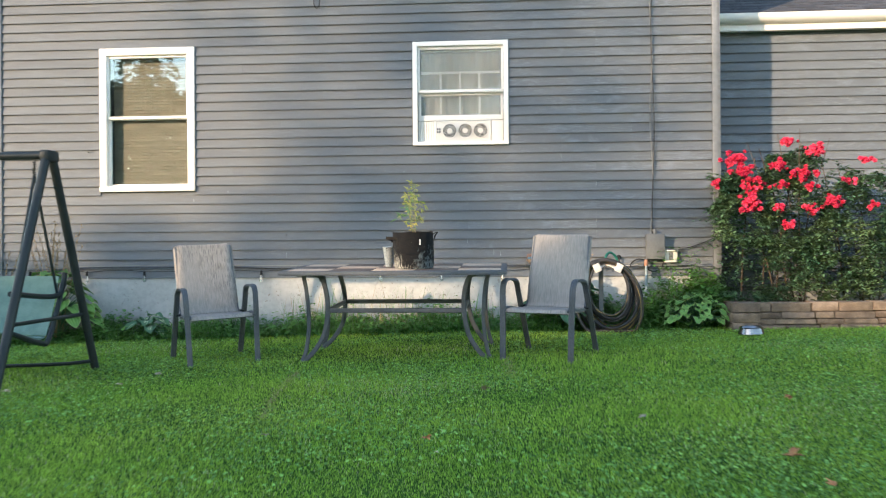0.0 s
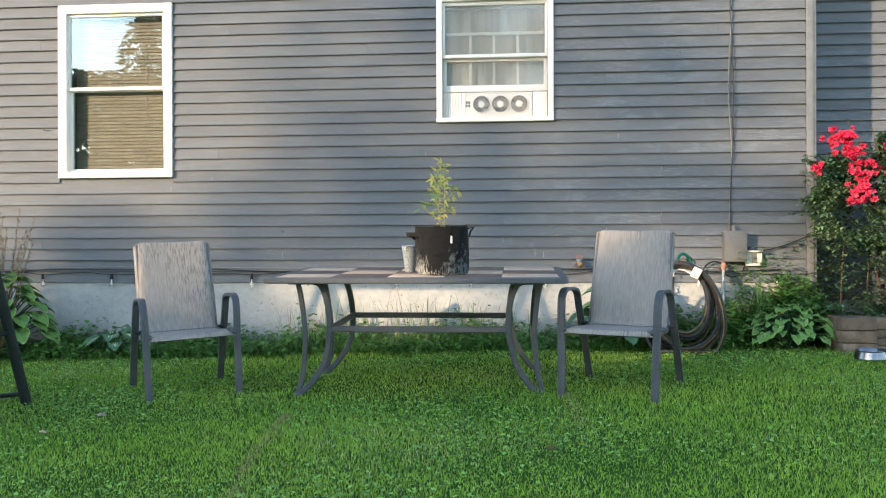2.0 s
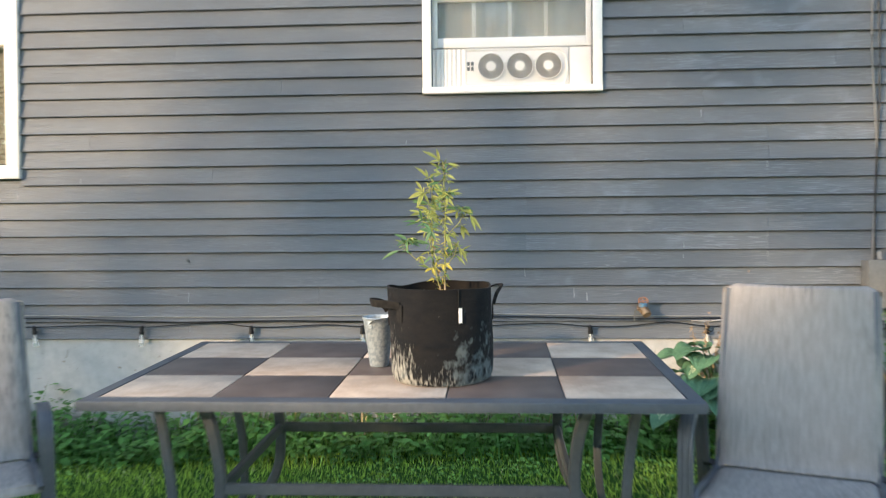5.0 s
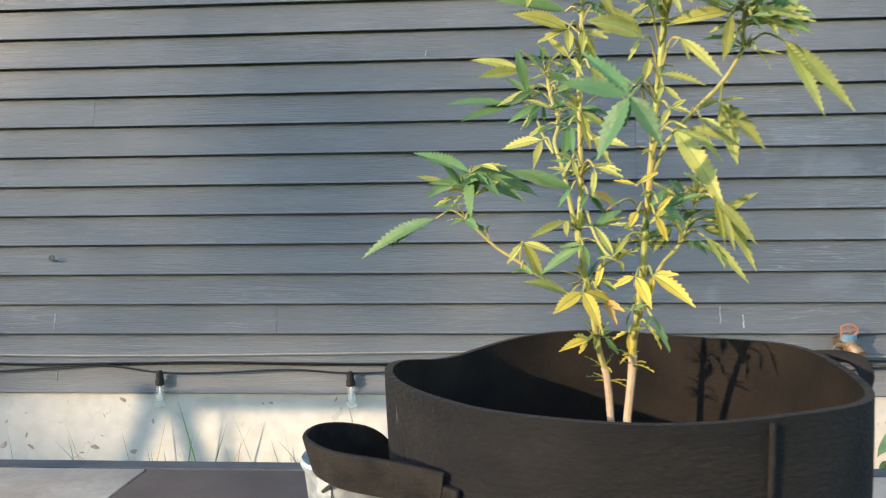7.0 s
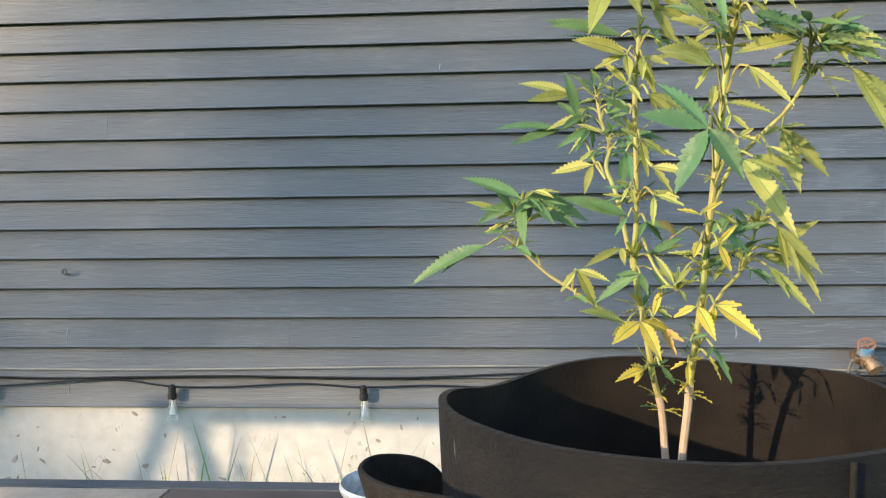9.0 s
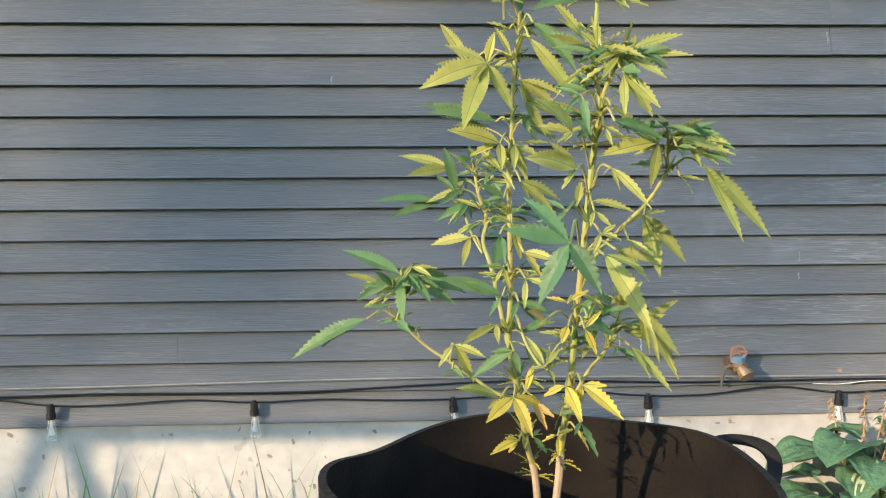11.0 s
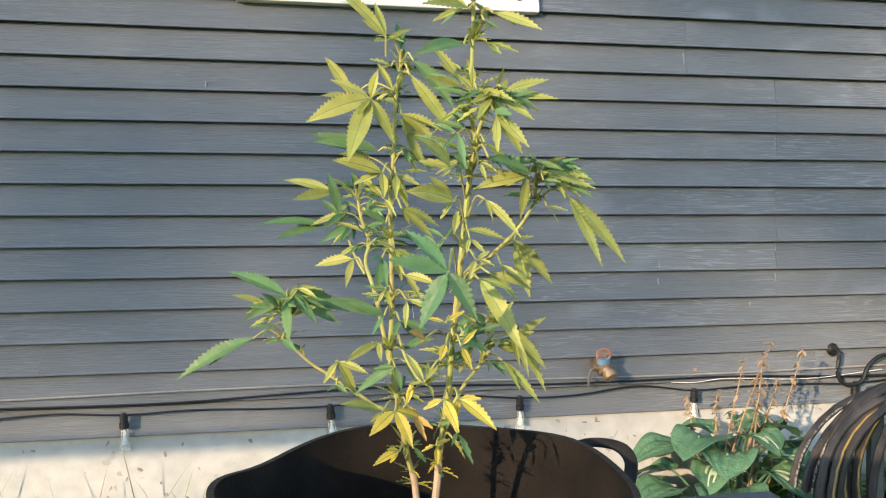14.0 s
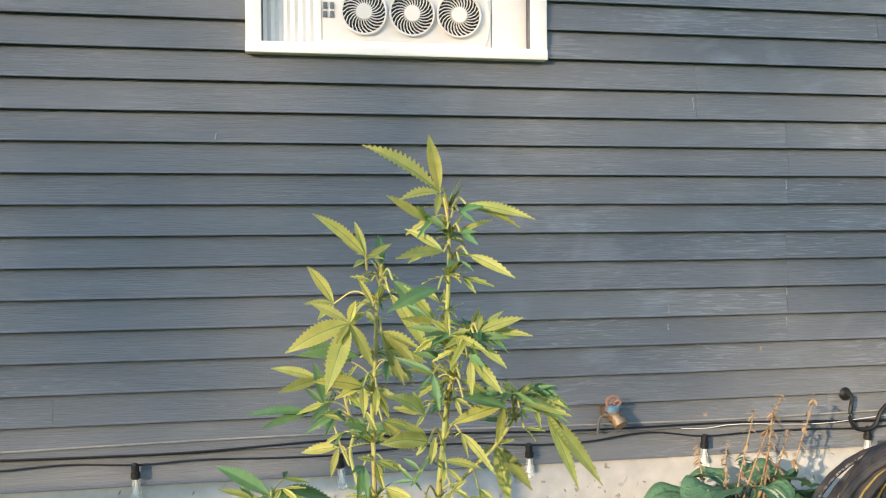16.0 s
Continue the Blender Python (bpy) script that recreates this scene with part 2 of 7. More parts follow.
HOSE_GREEN = mat("green_hose", (0.02, 0.16, 0.11), None, 12, 0.5, 0.1)
HOSE_PALE = mat("hose_woven_stripe", (0.30, 0.28, 0.27), (0.05, 0.05, 0.05), 120, 0.7, 0.3, 200, contrast=(0.45, 0.55))
PLASTIC_BLACK = mat("black_plastic", (0.012, 0.012, 0.013), None, 10, 0.5, 0.05)
PLASTIC_WHITE = mat("white_plastic", (0.78, 0.715, 0.645), (0.73, 0.665, 0.60), 4, 0.45, 0.03, spec=0.4, fine=0.04)
COAX = mat("weathered_cable_jacket", (0.30, 0.285, 0.25), (0.22, 0.21, 0.19), 8, 0.6, 0.1)
BRASS = mat("weathered_brass", (0.40, 0.27, 0.16), (0.22, 0.15, 0.095), 30, 0.5, 0.3, 90, metal=0.7)
WHEEL_BLUE = mat("faded_blue_enamel", (0.10, 0.24, 0.36), (0.20, 0.20, 0.22), 40, 0.6, 0.2)
WHEEL_RED = mat("rusty_red_paint", (0.38, 0.17, 0.10), (0.26, 0.15, 0.11), 40, 0.8, 0.2)
BOX_GREY = mat("grey_meter_box_paint", (0.155, 0.155, 0.153), (0.12, 0.122, 0.12), 6, 0.5, 0.1)
BLOCK = mat("tan_concrete_block", (0.26, 0.185, 0.13), (0.14, 0.10, 0.072), 11, 0.9, 0.9, 45, rand=0.22, fine=0.4, depth=0.006)
SHINGLE = mat("asphalt_shingle", (0.085, 0.080, 0.085), (0.055, 0.055, 0.06), 12, 0.95, 0.8, 120, rand=0.2)
ROOM = mat("dim_room_wall", (0.30, 0.26, 0.21), None, 3, 0.9, 0.05)
SHADE = mat("beige_window_shade", (0.44, 0.395, 0.345), (0.30, 0.27, 0.235), 3.5, 0.9, 0.1, 200, contrast=(0.38, 0.62))
BLIND = mat("ivory_blind", (0.32, 0.285, 0.24), None, 5, 0.6, 0.03, rand=0.10)
# pale blue tone colours the reflection in place of a bluer sky
GLASS = glass("window_glass", 0.0, 1.80, tone=(0.78, 0.93, 1.0, 1))
DUSTY_GLASS = glass("dusty_window_glass", 0.0, 1.50, 0.16)
# diffuse white mixed in for the bright edges of the clear bulbs
BULB_GLASS = glass("bulb_glass", 0.06, 1.22, 0.22)
CUSHION = mat("pale_green_swing_mesh", (0.16, 0.25, 0.21), (0.12, 0.20, 0.17), 12, 0.8, 0.2, 200)
DRY_LEAF = mat("fallen_leaf", (0.45, 0.33, 0.21), (0.62, 0.53, 0.40), 30, 0.8, 0.3, 90, rand=0.4)
ORANGE_LEAF = mat("orange_fallen_leaf", (0.52, 0.24, 0.10), (0.42, 0.17, 0.075), 30, 0.8, 0.3, 90, rand=0.3)
# one leaf in two tones: sunlit yellow-green, and green with shade in its colour
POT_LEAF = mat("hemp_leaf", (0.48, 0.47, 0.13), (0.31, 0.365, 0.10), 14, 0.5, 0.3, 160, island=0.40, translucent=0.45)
POT_LEAF_SHADED = mat("hemp_leaf_shade_in_colour", (0.092, 0.205, 0.090), (0.145, 0.245, 0.092), 14, 0.45, 0.3, 160, island=0.3, translucent=0.35)
POT_LEAF_YELLOW = mat("hemp_leaf_yellowed", (0.62, 0.50, 0.085), (0.50, 0.42, 0.07), 14, 0.55, 0.3, 160, island=0.15, translucent=0.35)
POT_LEAF_BROWN = mat("withered_leaf", (0.52, 0.26, 0.07), (0.42, 0.30, 0.10), 40, 0.7, 0.4, 160, island=0.2, translucent=0.25)
LEAF_RIB = mat("hemp_leaf_rib", (0.24, 0.30, 0.09), (0.19, 0.26, 0.08), 14, 0.5, 0, translucent=0.3)
LEAF_MATS = [POT_LEAF, POT_LEAF_SHADED, POT_LEAF_YELLOW, POT_LEAF_BROWN, LEAF_RIB]
STEM_MAT = mat("hemp_stem", (0.29, 0.325, 0.10), (0.35, 0.30, 0.11), 18, 0.6, 0.3, 120)
STEM_BASE = mat("woody_stem_base", (0.48, 0.36, 0.26), (0.38, 0.28, 0.18), 30, 0.7, 0.3, 120)


# ---- mesh tools ----
def box(bm, x0, x1, y0, y1, z0, z1, bevel=0.0):
    vs = [bm.verts.new((x, y, z)) for x in (x0, x1) for y in (y0, y1) for z in (z0, z1)]
    fs = [bm.faces.new([vs[i] for i in q]) for q in ((0, 1, 3, 2), (4, 6, 7, 5), (0, 4, 5, 1), (2, 3, 7, 6), (0, 2, 6, 4), (1, 5, 7, 3))]
    if bevel:
        bmesh.ops.bevel(bm, geom=list({e for f in fs for e in f.edges}), offset=bevel, segments=2, affect="EDGES", profile=0.5)
    return vs


def sweep(bm, pts, shape, up=(0, 0, 1), closed=False, taper=None):
    """A profile, points (side, up) in metres, carried along a path."""
    pts = [Vector(p) for p in pts]
    n, rings = len(pts), []
    for i, p in enumerate(pts):
        a = pts[(i - 1) % n] if closed or i else p
        b = pts[(i + 1) % n] if closed or i < n - 1 else p
        d = (b - a).normalized()
        side = d.cross(Vector(up))
        side = side.normalized() if side.length > 1e-4 else Vector((1, 0, 0))
        u = side.cross(d).normalized()
        k = taper[i] if taper else 1.0
        rings.append([bm.verts.new(p + side * s * k + u * t * k) for s, t in shape])
    m = len(shape)
    for i in range(n if closed else n - 1):
        r, q = rings[i], rings[(i + 1) % n]
        for j in range(m):
            bm.faces.new((r[j], r[(j + 1) % m], q[(j + 1) % m], q[j]))
    if not closed:
        bm.faces.new(rings[0][::-1])
        bm.faces.new(rings[-1])


def ring(r, n=8, sx=1.0, sy=1.0):
    return [(r * sx * math.cos(2 * math.pi * i / n), r * sy * math.sin(2 * math.pi * i / n)) for i in range(n)]


def bar(w, h):
    c = min(w, h) * 0.22
    x, y = w / 2, h / 2
    return [(-x + c, -y), (x - c, -y), (x, -y + c), (x, y - c), (x - c, y), (-x + c, y), (-x, y - c), (-x, -y + c)]


def smooth_path(pts, n=6):
    """Catmull-Rom through the points."""
    P = [Vector(p) for p in pts]
    P = [P[0] * 2 - P[1]] + P + [P[-1] * 2 - P[-2]]
    out = []
    for i in range(1, len(P) - 2):
        for k in range(n):
            t = k / n
            a, b, c, d = P[i - 1], P[i], P[i + 1], P[i + 2]
            out.append(0.5 * (2 * b + (c - a) * t + (2 * a - 5 * b + 4 * c - d) * t * t + (3 * b - a - 3 * c + d) * t ** 3))
    return out + [P[-2]]


def lathe(bm, profile, n=24, centre=(0, 0)):
    rings = [[bm.verts.new((centre[0] + r * math.cos(2 * math.pi * i / n), centre[1] + r * math.sin(2 * math.pi * i / n), z)) for i in range(n)] for r, z in profile]
    for a, b in zip(rings, rings[1:]):
        for i in range(n):
            bm.faces.new((a[i], a[(i + 1) % n], b[(i + 1) % n], b[i]))
    return rings


def finish(name, bm, material, smooth=True):
    bmesh.ops.recalc_face_normals(bm, faces=bm.faces)
    me = bpy.data.meshes.new(name)
    bm.to_mesh(me)
    bm.free()
    for m in (material if isinstance(material, (list, tuple)) else [material]):
        me.materials.append(m)
    if smooth:
        me.shade_smooth()
        me.set_sharp_from_angle(angle=radians(38))
    return me


def part(name, bm, material, parent, label="", smooth=True):
    me = bm if isinstance(bm, bpy.types.Mesh) else finish(name, bm, material, smooth)
    ob = new(name, me)
    ob.parent = parent
    return tagged(ob, label)


def thing(name, m, label, category, group="", kind=""):
    ob = new(name)
    ob.matrix_basis = m
    ob.empty_display_size = 0.1
    return tagged(ob, label, category, group, kind)


def solid(name, bm, material, label, category, group="", kind="", m=None, smooth=True):
    ob = new(name, finish(name, bm, material, smooth))
    if m is not None:
        ob.matrix_basis = m
    return tagged(ob, label, category, group, kind)


def sheet(name, verts, faces, material):
    me = bpy.data.meshes.new(name)
    me.from_pydata(verts, [], faces)
    for m in (material if isinstance(material, (list, tuple)) else [material]):
        me.materials.append(m)
    return me


def to_mesh(name, out, materials):
    verts, faces, mats = out[:3]
    me = sheet(name, verts, faces, materials)
    me.polygons.foreach_set("material_index", mats)
    me.shade_smooth()
    return me


rng = random.Random(7)


def lawn_z(x, y):
    """The lawn falls gently away from the house and rises to the east."""
    xx, yy = np.clip(x, -6.0, 7.0), np.clip(y, -12.0, 9.3) - 6.85
    return 0.012 + 0.0235 * xx + np.where(yy < 0, 0.045, 0.016) * yy + 0.007 * np.sin(xx * 1.3 + yy * 0.7) * np.sin(yy * 0.9 - xx * 0.4)

# ---- ground ----
def build_ground():
    xs = [-900, -300, -100, -40, -20, -12] + [-8 + 0.4 * i for i in range(46)] + [14, 20, 40, 100, 300, 900]
    ys = [-900, -300, -100, -40, -20] + [-12 + 0.4 * i for i in range(60)] + [14, 20, 40, 100, 300, 900]
    verts = [(x, y, float(lawn_z(x, y))) for y in ys for x in xs]
    w = len(xs)
    faces = [(j * w + i, j * w + i + 1, (j + 1) * w + i + 1, (j + 1) * w + i) for j in range(len(ys) - 1) for i in range(w - 1)]
    ob = new("ground", sheet("ground", verts, faces, GRASS_SOIL))
    ob.data.shade_smooth()
    tagged(ob, "mown green lawn soil under short grass", "ground", kind="structure")


build_ground()

# ---- the house ----
WALL_Y, COURSE, SIDING_Z = 9.2, 0.0967, 0.5850
CORNER_X, WEST_X, TOP_Z = 2.957, -4.56, 5.4
WIN1 = (-3.430, -2.406, 1.494, 3.001)
WIN2 = (-0.113, 0.864, 1.929, 2.992)
WING_Y, WING_X1, WING_TOP = 9.90, 9.0, 3.20


def wall_with_holes(name, x0, x1, z0, z1, y0, y1, holes, material):
    """A wall slab along x with rectangular openings through it."""
    bm = bmesh.new()
    xs = sorted({x0, x1, *[h[0] for h in holes], *[h[1] for h in holes]})
    zs = sorted({z0, z1, *[h[2] for h in holes], *[h[3] for h in holes]})
    for a, b in zip(xs, xs[1:]):
        for c, d in zip(zs, zs[1:]):
            if not any(h[0] <= a and b <= h[1] and h[2] <= c and d <= h[3] for h in holes):
                box(bm, a, b, y0, y1, c, d)
    bmesh.ops.remove_doubles(bm, verts=bm.verts, dist=1e-5)
    return solid(name, bm, material, "sheathing of the house wall behind grey lap siding", "wall", kind="structure", smooth=False)


INNER1 = (WIN1[0] + 0.07, WIN1[1] - 0.07, WIN1[2] + 0.05, WIN1[3] - 0.07)
INNER2 = (WIN2[0] + 0.05, WIN2[1] - 0.05, WIN2[2] + 0.035, WIN2[3] - 0.05)
wall_south = wall_with_holes("wall_south", WEST_X, CORNER_X, 0.595, TOP_Z, WALL_Y + 0.018, WALL_Y + 0.20, [INNER1, INNER2], SIDING)
wall_wing = wall_with_holes("wall_wing", CORNER_X - 0.10, WING_X1, 0.40, WING_TOP, WING_Y + 0.018, WING_Y + 0.20, [], SIDING)


def siding_board(length):
    """One lap board: thin at the top, a thick rounded butt at the bottom, hollow below; local x from 0 to length, face towards -y."""
    bm = bmesh.new()
    prof = [(0.018, COURSE + 0.014), (0.0172, COURSE + 0.014), (0.0000, 0.006), (-0.0035, 0.003), (-0.0045, 0.000), (-0.0015, -0.0015), (0.0060, 0.005), (0.018, 0.008)]
    a = [bm.verts.new((0, y, z)) for y, z in prof]
    b = [bm.verts.new((length, y, z)) for y, z in prof]
    n = len(prof)
    for i in range(n):
        bm.faces.new((a[i], a[(i + 1) % n], b[(i + 1) % n], b[i]))
    bm.faces.new(a[::-1])
    bm.faces.new(b)
    return finish("siding_board", bm, SIDING, smooth=False)


def clad(wall, x0, x1, z0, z1, y, holes, joints, label):
    """Courses of lap boards with staggered butt joints; boards stop at the openings' casings."""
    cache, k = {}, 0
    while z0 + k * COURSE < z1 - 0.01:
        z = z0 + k * COURSE
        cuts = [x0, x1]
        spans = [(x0, x1)]
        for h in holes:
            if h[2] - COURSE * 0.6 < z < h[3] - COURSE * 0.35:
                spans = [s for a, b in spans for s in ((a, min(b, h[0])), (max(a, h[1]), b)) if s[1] - s[0] > 0.02]
        for a, b in spans:
            stops = [a] + [j for j in joints[k % len(joints)] if a + 0.15 < j < b - 0.15] + [b]
            for p, q in zip(stops, stops[1:]):
                key = round(q - p - 0.0012, 3)
                if key not in cache:
                    cache[key] = siding_board(key)
                ob = part("siding_board", cache[key], None, wall)
                ob.location = (p + 0.0006, y + rng.uniform(-0.0008, 0.0008), z + rng.uniform(-0.0007, 0.0007))
        k += 1


# corner boards
bm = bmesh.new()
box(bm, CORNER_X - 0.062, CORNER_X + 0.004, WALL_Y - 0.014, WALL_Y + 0.004, 0.56, TOP_Z, 0.003)
box(bm, CORNER_X - 0.008, CORNER_X + 0.014, WALL_Y - 0.014, WING_Y + 0.02, 0.56, TOP_Z, 0.003)
solid("corner_trim", bm, TRIM_GREY, "grey painted vertical corner board of the house", "trim", kind="structure")
bm = bmesh.new()
box(bm, WEST_X - 0.02, WEST_X + 0.05, WALL_Y - 0.014, WALL_Y + 0.12, 0.56, TOP_Z, 0.003)
solid("corner_trim", bm, TRIM_GREY, "grey painted vertical corner board of the house", "trim", kind="structure")
# foundation
bm = bmesh.new()
box(bm, WEST_X, CORNER_X, WALL_Y + 0.012, WALL_Y + 0.22, -0.6, 0.594)
box(bm, CORNER_X - 0.2, WING_X1, WING_Y + 0.012, WING_Y + 0.22, -0.6, 0.40)
box(bm, CORNER_X - 0.2, CORNER_X, WALL_Y + 0.22, WING_Y + 0.012, -0.6, 0.594)
foundation = solid("foundation_wall", bm, FOUND, "white painted concrete foundation with peeling paint", "foundation", kind="structure", smooth=False)
# bare patches and curled flakes of loose paint
def paint_flakes():
    r = random.Random(77)
    kinds = []
    for k in range(5):
        n = 11
        rad = [r.uniform(0.55, 1.0) for _ in range(n)]
        out = [(0.016 * rad[i] * math.cos(2 * math.pi * i / n) * 1.3, 0.016 * rad[i] * math.sin(2 * math.pi * i / n)) for i in range(n)]
        kinds.append(out)
    patches = []
    for out in kinds:
        bm = bmesh.new()
        front = [bm.verts.new((a, -0.0022, b)) for a, b in out]
        back = [bm.verts.new((a * 1.06, 0.001, b * 1.06)) for a, b in out]
        bm.faces.new(front)
        for i in range(len(out)):
            bm.faces.new((front[i], front[(i + 1) % len(out)], back[(i + 1) % len(out)], back[i]))
        patches.append(finish("bare_patch", bm, BARE, smooth=False))
    spots = [(-1.28, 0.30), (-0.42, 0.20), (-0.30, 0.16), (0.28, 0.14), (0.72, 0.25), (1.02, 0.05), (-2.2, 0.35), (-2.75, 0.2), (1.8, 0.2)]
    for k in range(150):
        cx, sx = spots[k % len(spots)]
        x, z = cx + r.gauss(0, sx), r.uniform(0.30, 0.565)
        s = r.uniform(0.12, 0.62) ** 1.2 * (1.6 if k % 9 == 0 else 1.0)
        p = part("bare_patch", patches[k % 5], None, foundation)
        p.matrix_basis = Matrix.LocRotScale((x, WALL_Y + 0.0118, z), Euler((0, r.uniform(0, 6.28), 0)), Vector((s, 1, s * r.uniform(0.4, 0.9))))


paint_flakes()
# the other sides and inside of the house
bm = bmesh.new()
box(bm, WEST_X, WEST_X + 0.15, WALL_Y + 0.2, 18.0, 0.0, TOP_Z)
box(bm, CORNER_X - 0.15, CORNER_X - 0.009, WALL_Y + 0.2, 18.0, 0.58, TOP_Z)
box(bm, WEST_X, CORNER_X, 18.0, 18.2, 0.0, TOP_Z)
solid("wall_side", bm, SIDING, "grey side walls of the house", "wall", kind="structure", smooth=False)
bm = bmesh.new()
box(bm, WEST_X + 0.16, CORNER_X - 0.16, WALL_Y + 3.2, WALL_Y + 3.3, 0.6, 3.3)
solid("wall_inner", bm, ROOM, "dim beige wall of the room inside", "wall", kind="structure", smooth=False)
bm = bmesh.new()
box(bm, WEST_X + 0.16, CORNER_X - 0.16, WALL_Y + 0.21, WALL_Y + 3.2, 3.3, 3.4)
solid("ceiling", bm, ROOM, "dim ceiling of the room inside", "ceiling", kind="structure", smooth=False)
bm = bmesh.new()
box(bm, WEST_X + 0.16, CORNER_X - 0.16, WALL_Y + 0.23, WALL_Y + 3.2, 0.6, 0.7)
solid("floor", bm, ROOM, "dim floor of the room inside", "floor", kind="structure", smooth=False)


def main_roof():
    bm = bmesh.new()
    prof = [(WALL_Y - 0.45, TOP_Z - 0.05), (13.7, TOP_Z + 3.4), (18.5, TOP_Z - 0.05)]
    rows = [[bm.verts.new((x, y, z + dz)) for y, z in prof for dz in (0, 0.16)] for x in (WEST_X - 0.3, CORNER_X + 0.08)]
    a, b = rows
    for f in ((0, 2, 3, 1), (2, 4, 5, 3)):
        bm.faces.new([a[i] for i in f])
        bm.faces.new([b[i] for i in f][::-1])
    for i, j in ((1, 3), (3, 5), (0, 2), (2, 4), (0, 1), (4, 5)):
        bm.faces.new((a[i], a[j], b[j], b[i]))
    solid("roof", bm, SHINGLE, "dark asphalt shingle roof of the house", "roof", kind="structure", smooth=False)


main_roof()


def wing_roof():
    eave_y, eave_z, slope = WING_Y - 0.09, 3.352, 0.50
    bm = bmesh.new()
    x0, x1 = CORNER_X + 0.016, WING_X1
    box(bm, x0, x1, eave_y + 0.02, WING_Y + 0.20, 3.175, 3.205)
    solid("soffit", bm, WHITE, "white painted soffit under the wing's eave", "soffit", kind="structure", smooth=False)
    bm = bmesh.new()
    box(bm, x0, x1, eave_y, eave_y + 0.022, 3.17, 3.255, 0.003)
    solid("fascia", bm, WHITE, "cream painted fascia board at the wing's eave", "fascia", kind="structure")
    bm = bmesh.new()
    gutter = [(0.0, 3.275), (-0.035, 3.28), (-0.075, 3.31), (-0.085, 3.345), (-0.078, 3.375), (-0.088, 3.385), (-0.094, 3.380), (-0.094, 3.34), (-0.080, 3.30), (-0.04, 3.268), (0.0, 3.262)]
    gutter = [(y, 3.24 + 0.82 * (z - 3.262)) for y, z in gutter]
    a = [bm.verts.new((x0, eave_y + y, z)) for y, z in gutter]
    b = [bm.verts.new((x1, eave_y + y, z)) for y, z in gutter]
    for i in range(len(gutter)):
        j = (i + 1) % len(gutter)
        bm.faces.new((a[i], a[j], b[j], b[i]))
    bm.faces.new(a)
    bm.faces.new(b[::-1])
    solid("gutter", bm, WHITE, "white metal rain gutter along the wing's eave", "gutter", kind="structure")
    roof = new("roof")
    tagged(roof, "dark asphalt shingle roof of the low wing", "roof", kind="structure")
    bm = bmesh.new()
    vs = [bm.verts.new(p) for p in ((x0, eave_y - 0.03, eave_z - 0.03), (x1, eave_y - 0.03, eave_z - 0.03), (x1, eave_y + 6, eave_z - 0.03 + 6 * slope), (x0, eave_y + 6, eave_z - 0.03 + 6 * slope))]
    vt = [bm.verts.new(v.co + Vector((0, 0, 0.025))) for v in vs]
    bm.faces.new(vs[::-1])
    bm.faces.new(vt)
    for i in range(4):
        j = (i + 1) % 4
        bm.faces.new((vs[i], vs[j], vt[j], vt[i]))
    part("roof_deck", bm, SHINGLE, roof, smooth=False)
    bm = bmesh.new()
    box(bm, 0, 0.298, 0, 0.20, 0, 0.007, 0.002)
    tab = finish("shingle", bm, SHINGLE)
    tilt = math.atan(slope)
    for r in range(5):
        for c in range(20):
            ob = part("shingle", tab, None, roof)
            d = r * 0.145
            ob.matrix_basis = Matrix.LocRotScale((x0 + 0.3 * c - 0.15 * (r % 2) + 0.15, eave_y - 0.05 + d * math.cos(tilt), eave_z + d * math.sin(tilt) + 0.002), Euler((tilt - 0.03, 0, 0)), None)


wing_roof()


def slats(parent, name, count, x0, x1, z0, z1, y, depth, tilt, material):
    bm = bmesh.new()
    box(bm, x0, x1, -depth / 2, depth / 2, -0.0012, 0.0012)
    me = finish(name, bm, material, smooth=False)
    for i in range(count):
        ob = part(name, me, None, parent)
        ob.matrix_basis = Matrix.LocRotScale((0, y, z0 + (z1 - z0) * i / (count - 1)), Euler((tilt + rng.uniform(-0.04, 0.04), 0, 0)), None)


def casing(win, w, bottom, label, name):
    """White window with mitred casing, frame, and a sill."""
    x0, x1, z0, z1 = win
    root = new(name)
    tagged(root, label, "window", kind="structure")
    y = WALL_Y - 0.018
    bm = bmesh.new()
    box(bm, x0, x0 + w, y, WALL_Y + 0.05, z0 + bottom, z1, 0.003)
    box(bm, x1 - w, x1, y, WALL_Y + 0.05, z0 + bottom, z1, 0.003)
    box(bm, x0 + w, x1 - w, y, WALL_Y + 0.05, z1 - w, z1, 0.003)
    part("window_casing", bm, WHITE, root)
    bm = bmesh.new()
    box(bm, x0 - 0.001, x1 + 0.001, y - 0.006, WALL_Y + 0.06, z0, z0 + bottom, 0.004)
    part("window_sill", bm, WHITE, root)
    return root


def sash(root, x0, x1, z0, z1, y, rail, stile, glazing):
    bm = bmesh.new()
    box(bm, x0, x0 + stile, y, y + 0.03, z0, z1, 0.003)
    box(bm, x1 - stile, x1, y, y + 0.03, z0, z1, 0.003)
    box(bm, x0 + stile, x1 - stile, y, y + 0.03, z1 - rail, z1, 0.003)
    box(bm, x0 + stile, x1 - stile, y, y + 0.03, z0, z0 + rail, 0.003)
    fr = part("sash", bm, WHITE, root)
    bm = bmesh.new()
    box(bm, x0 + stile - 0.004, x1 - stile + 0.004, y + 0.012, y + 0.016, z0 + rail - 0.004, z1 - rail + 0.004)
    pane = part("pane", bm, glazing, fr, smooth=False)
    pane.visible_shadow = False
    return fr


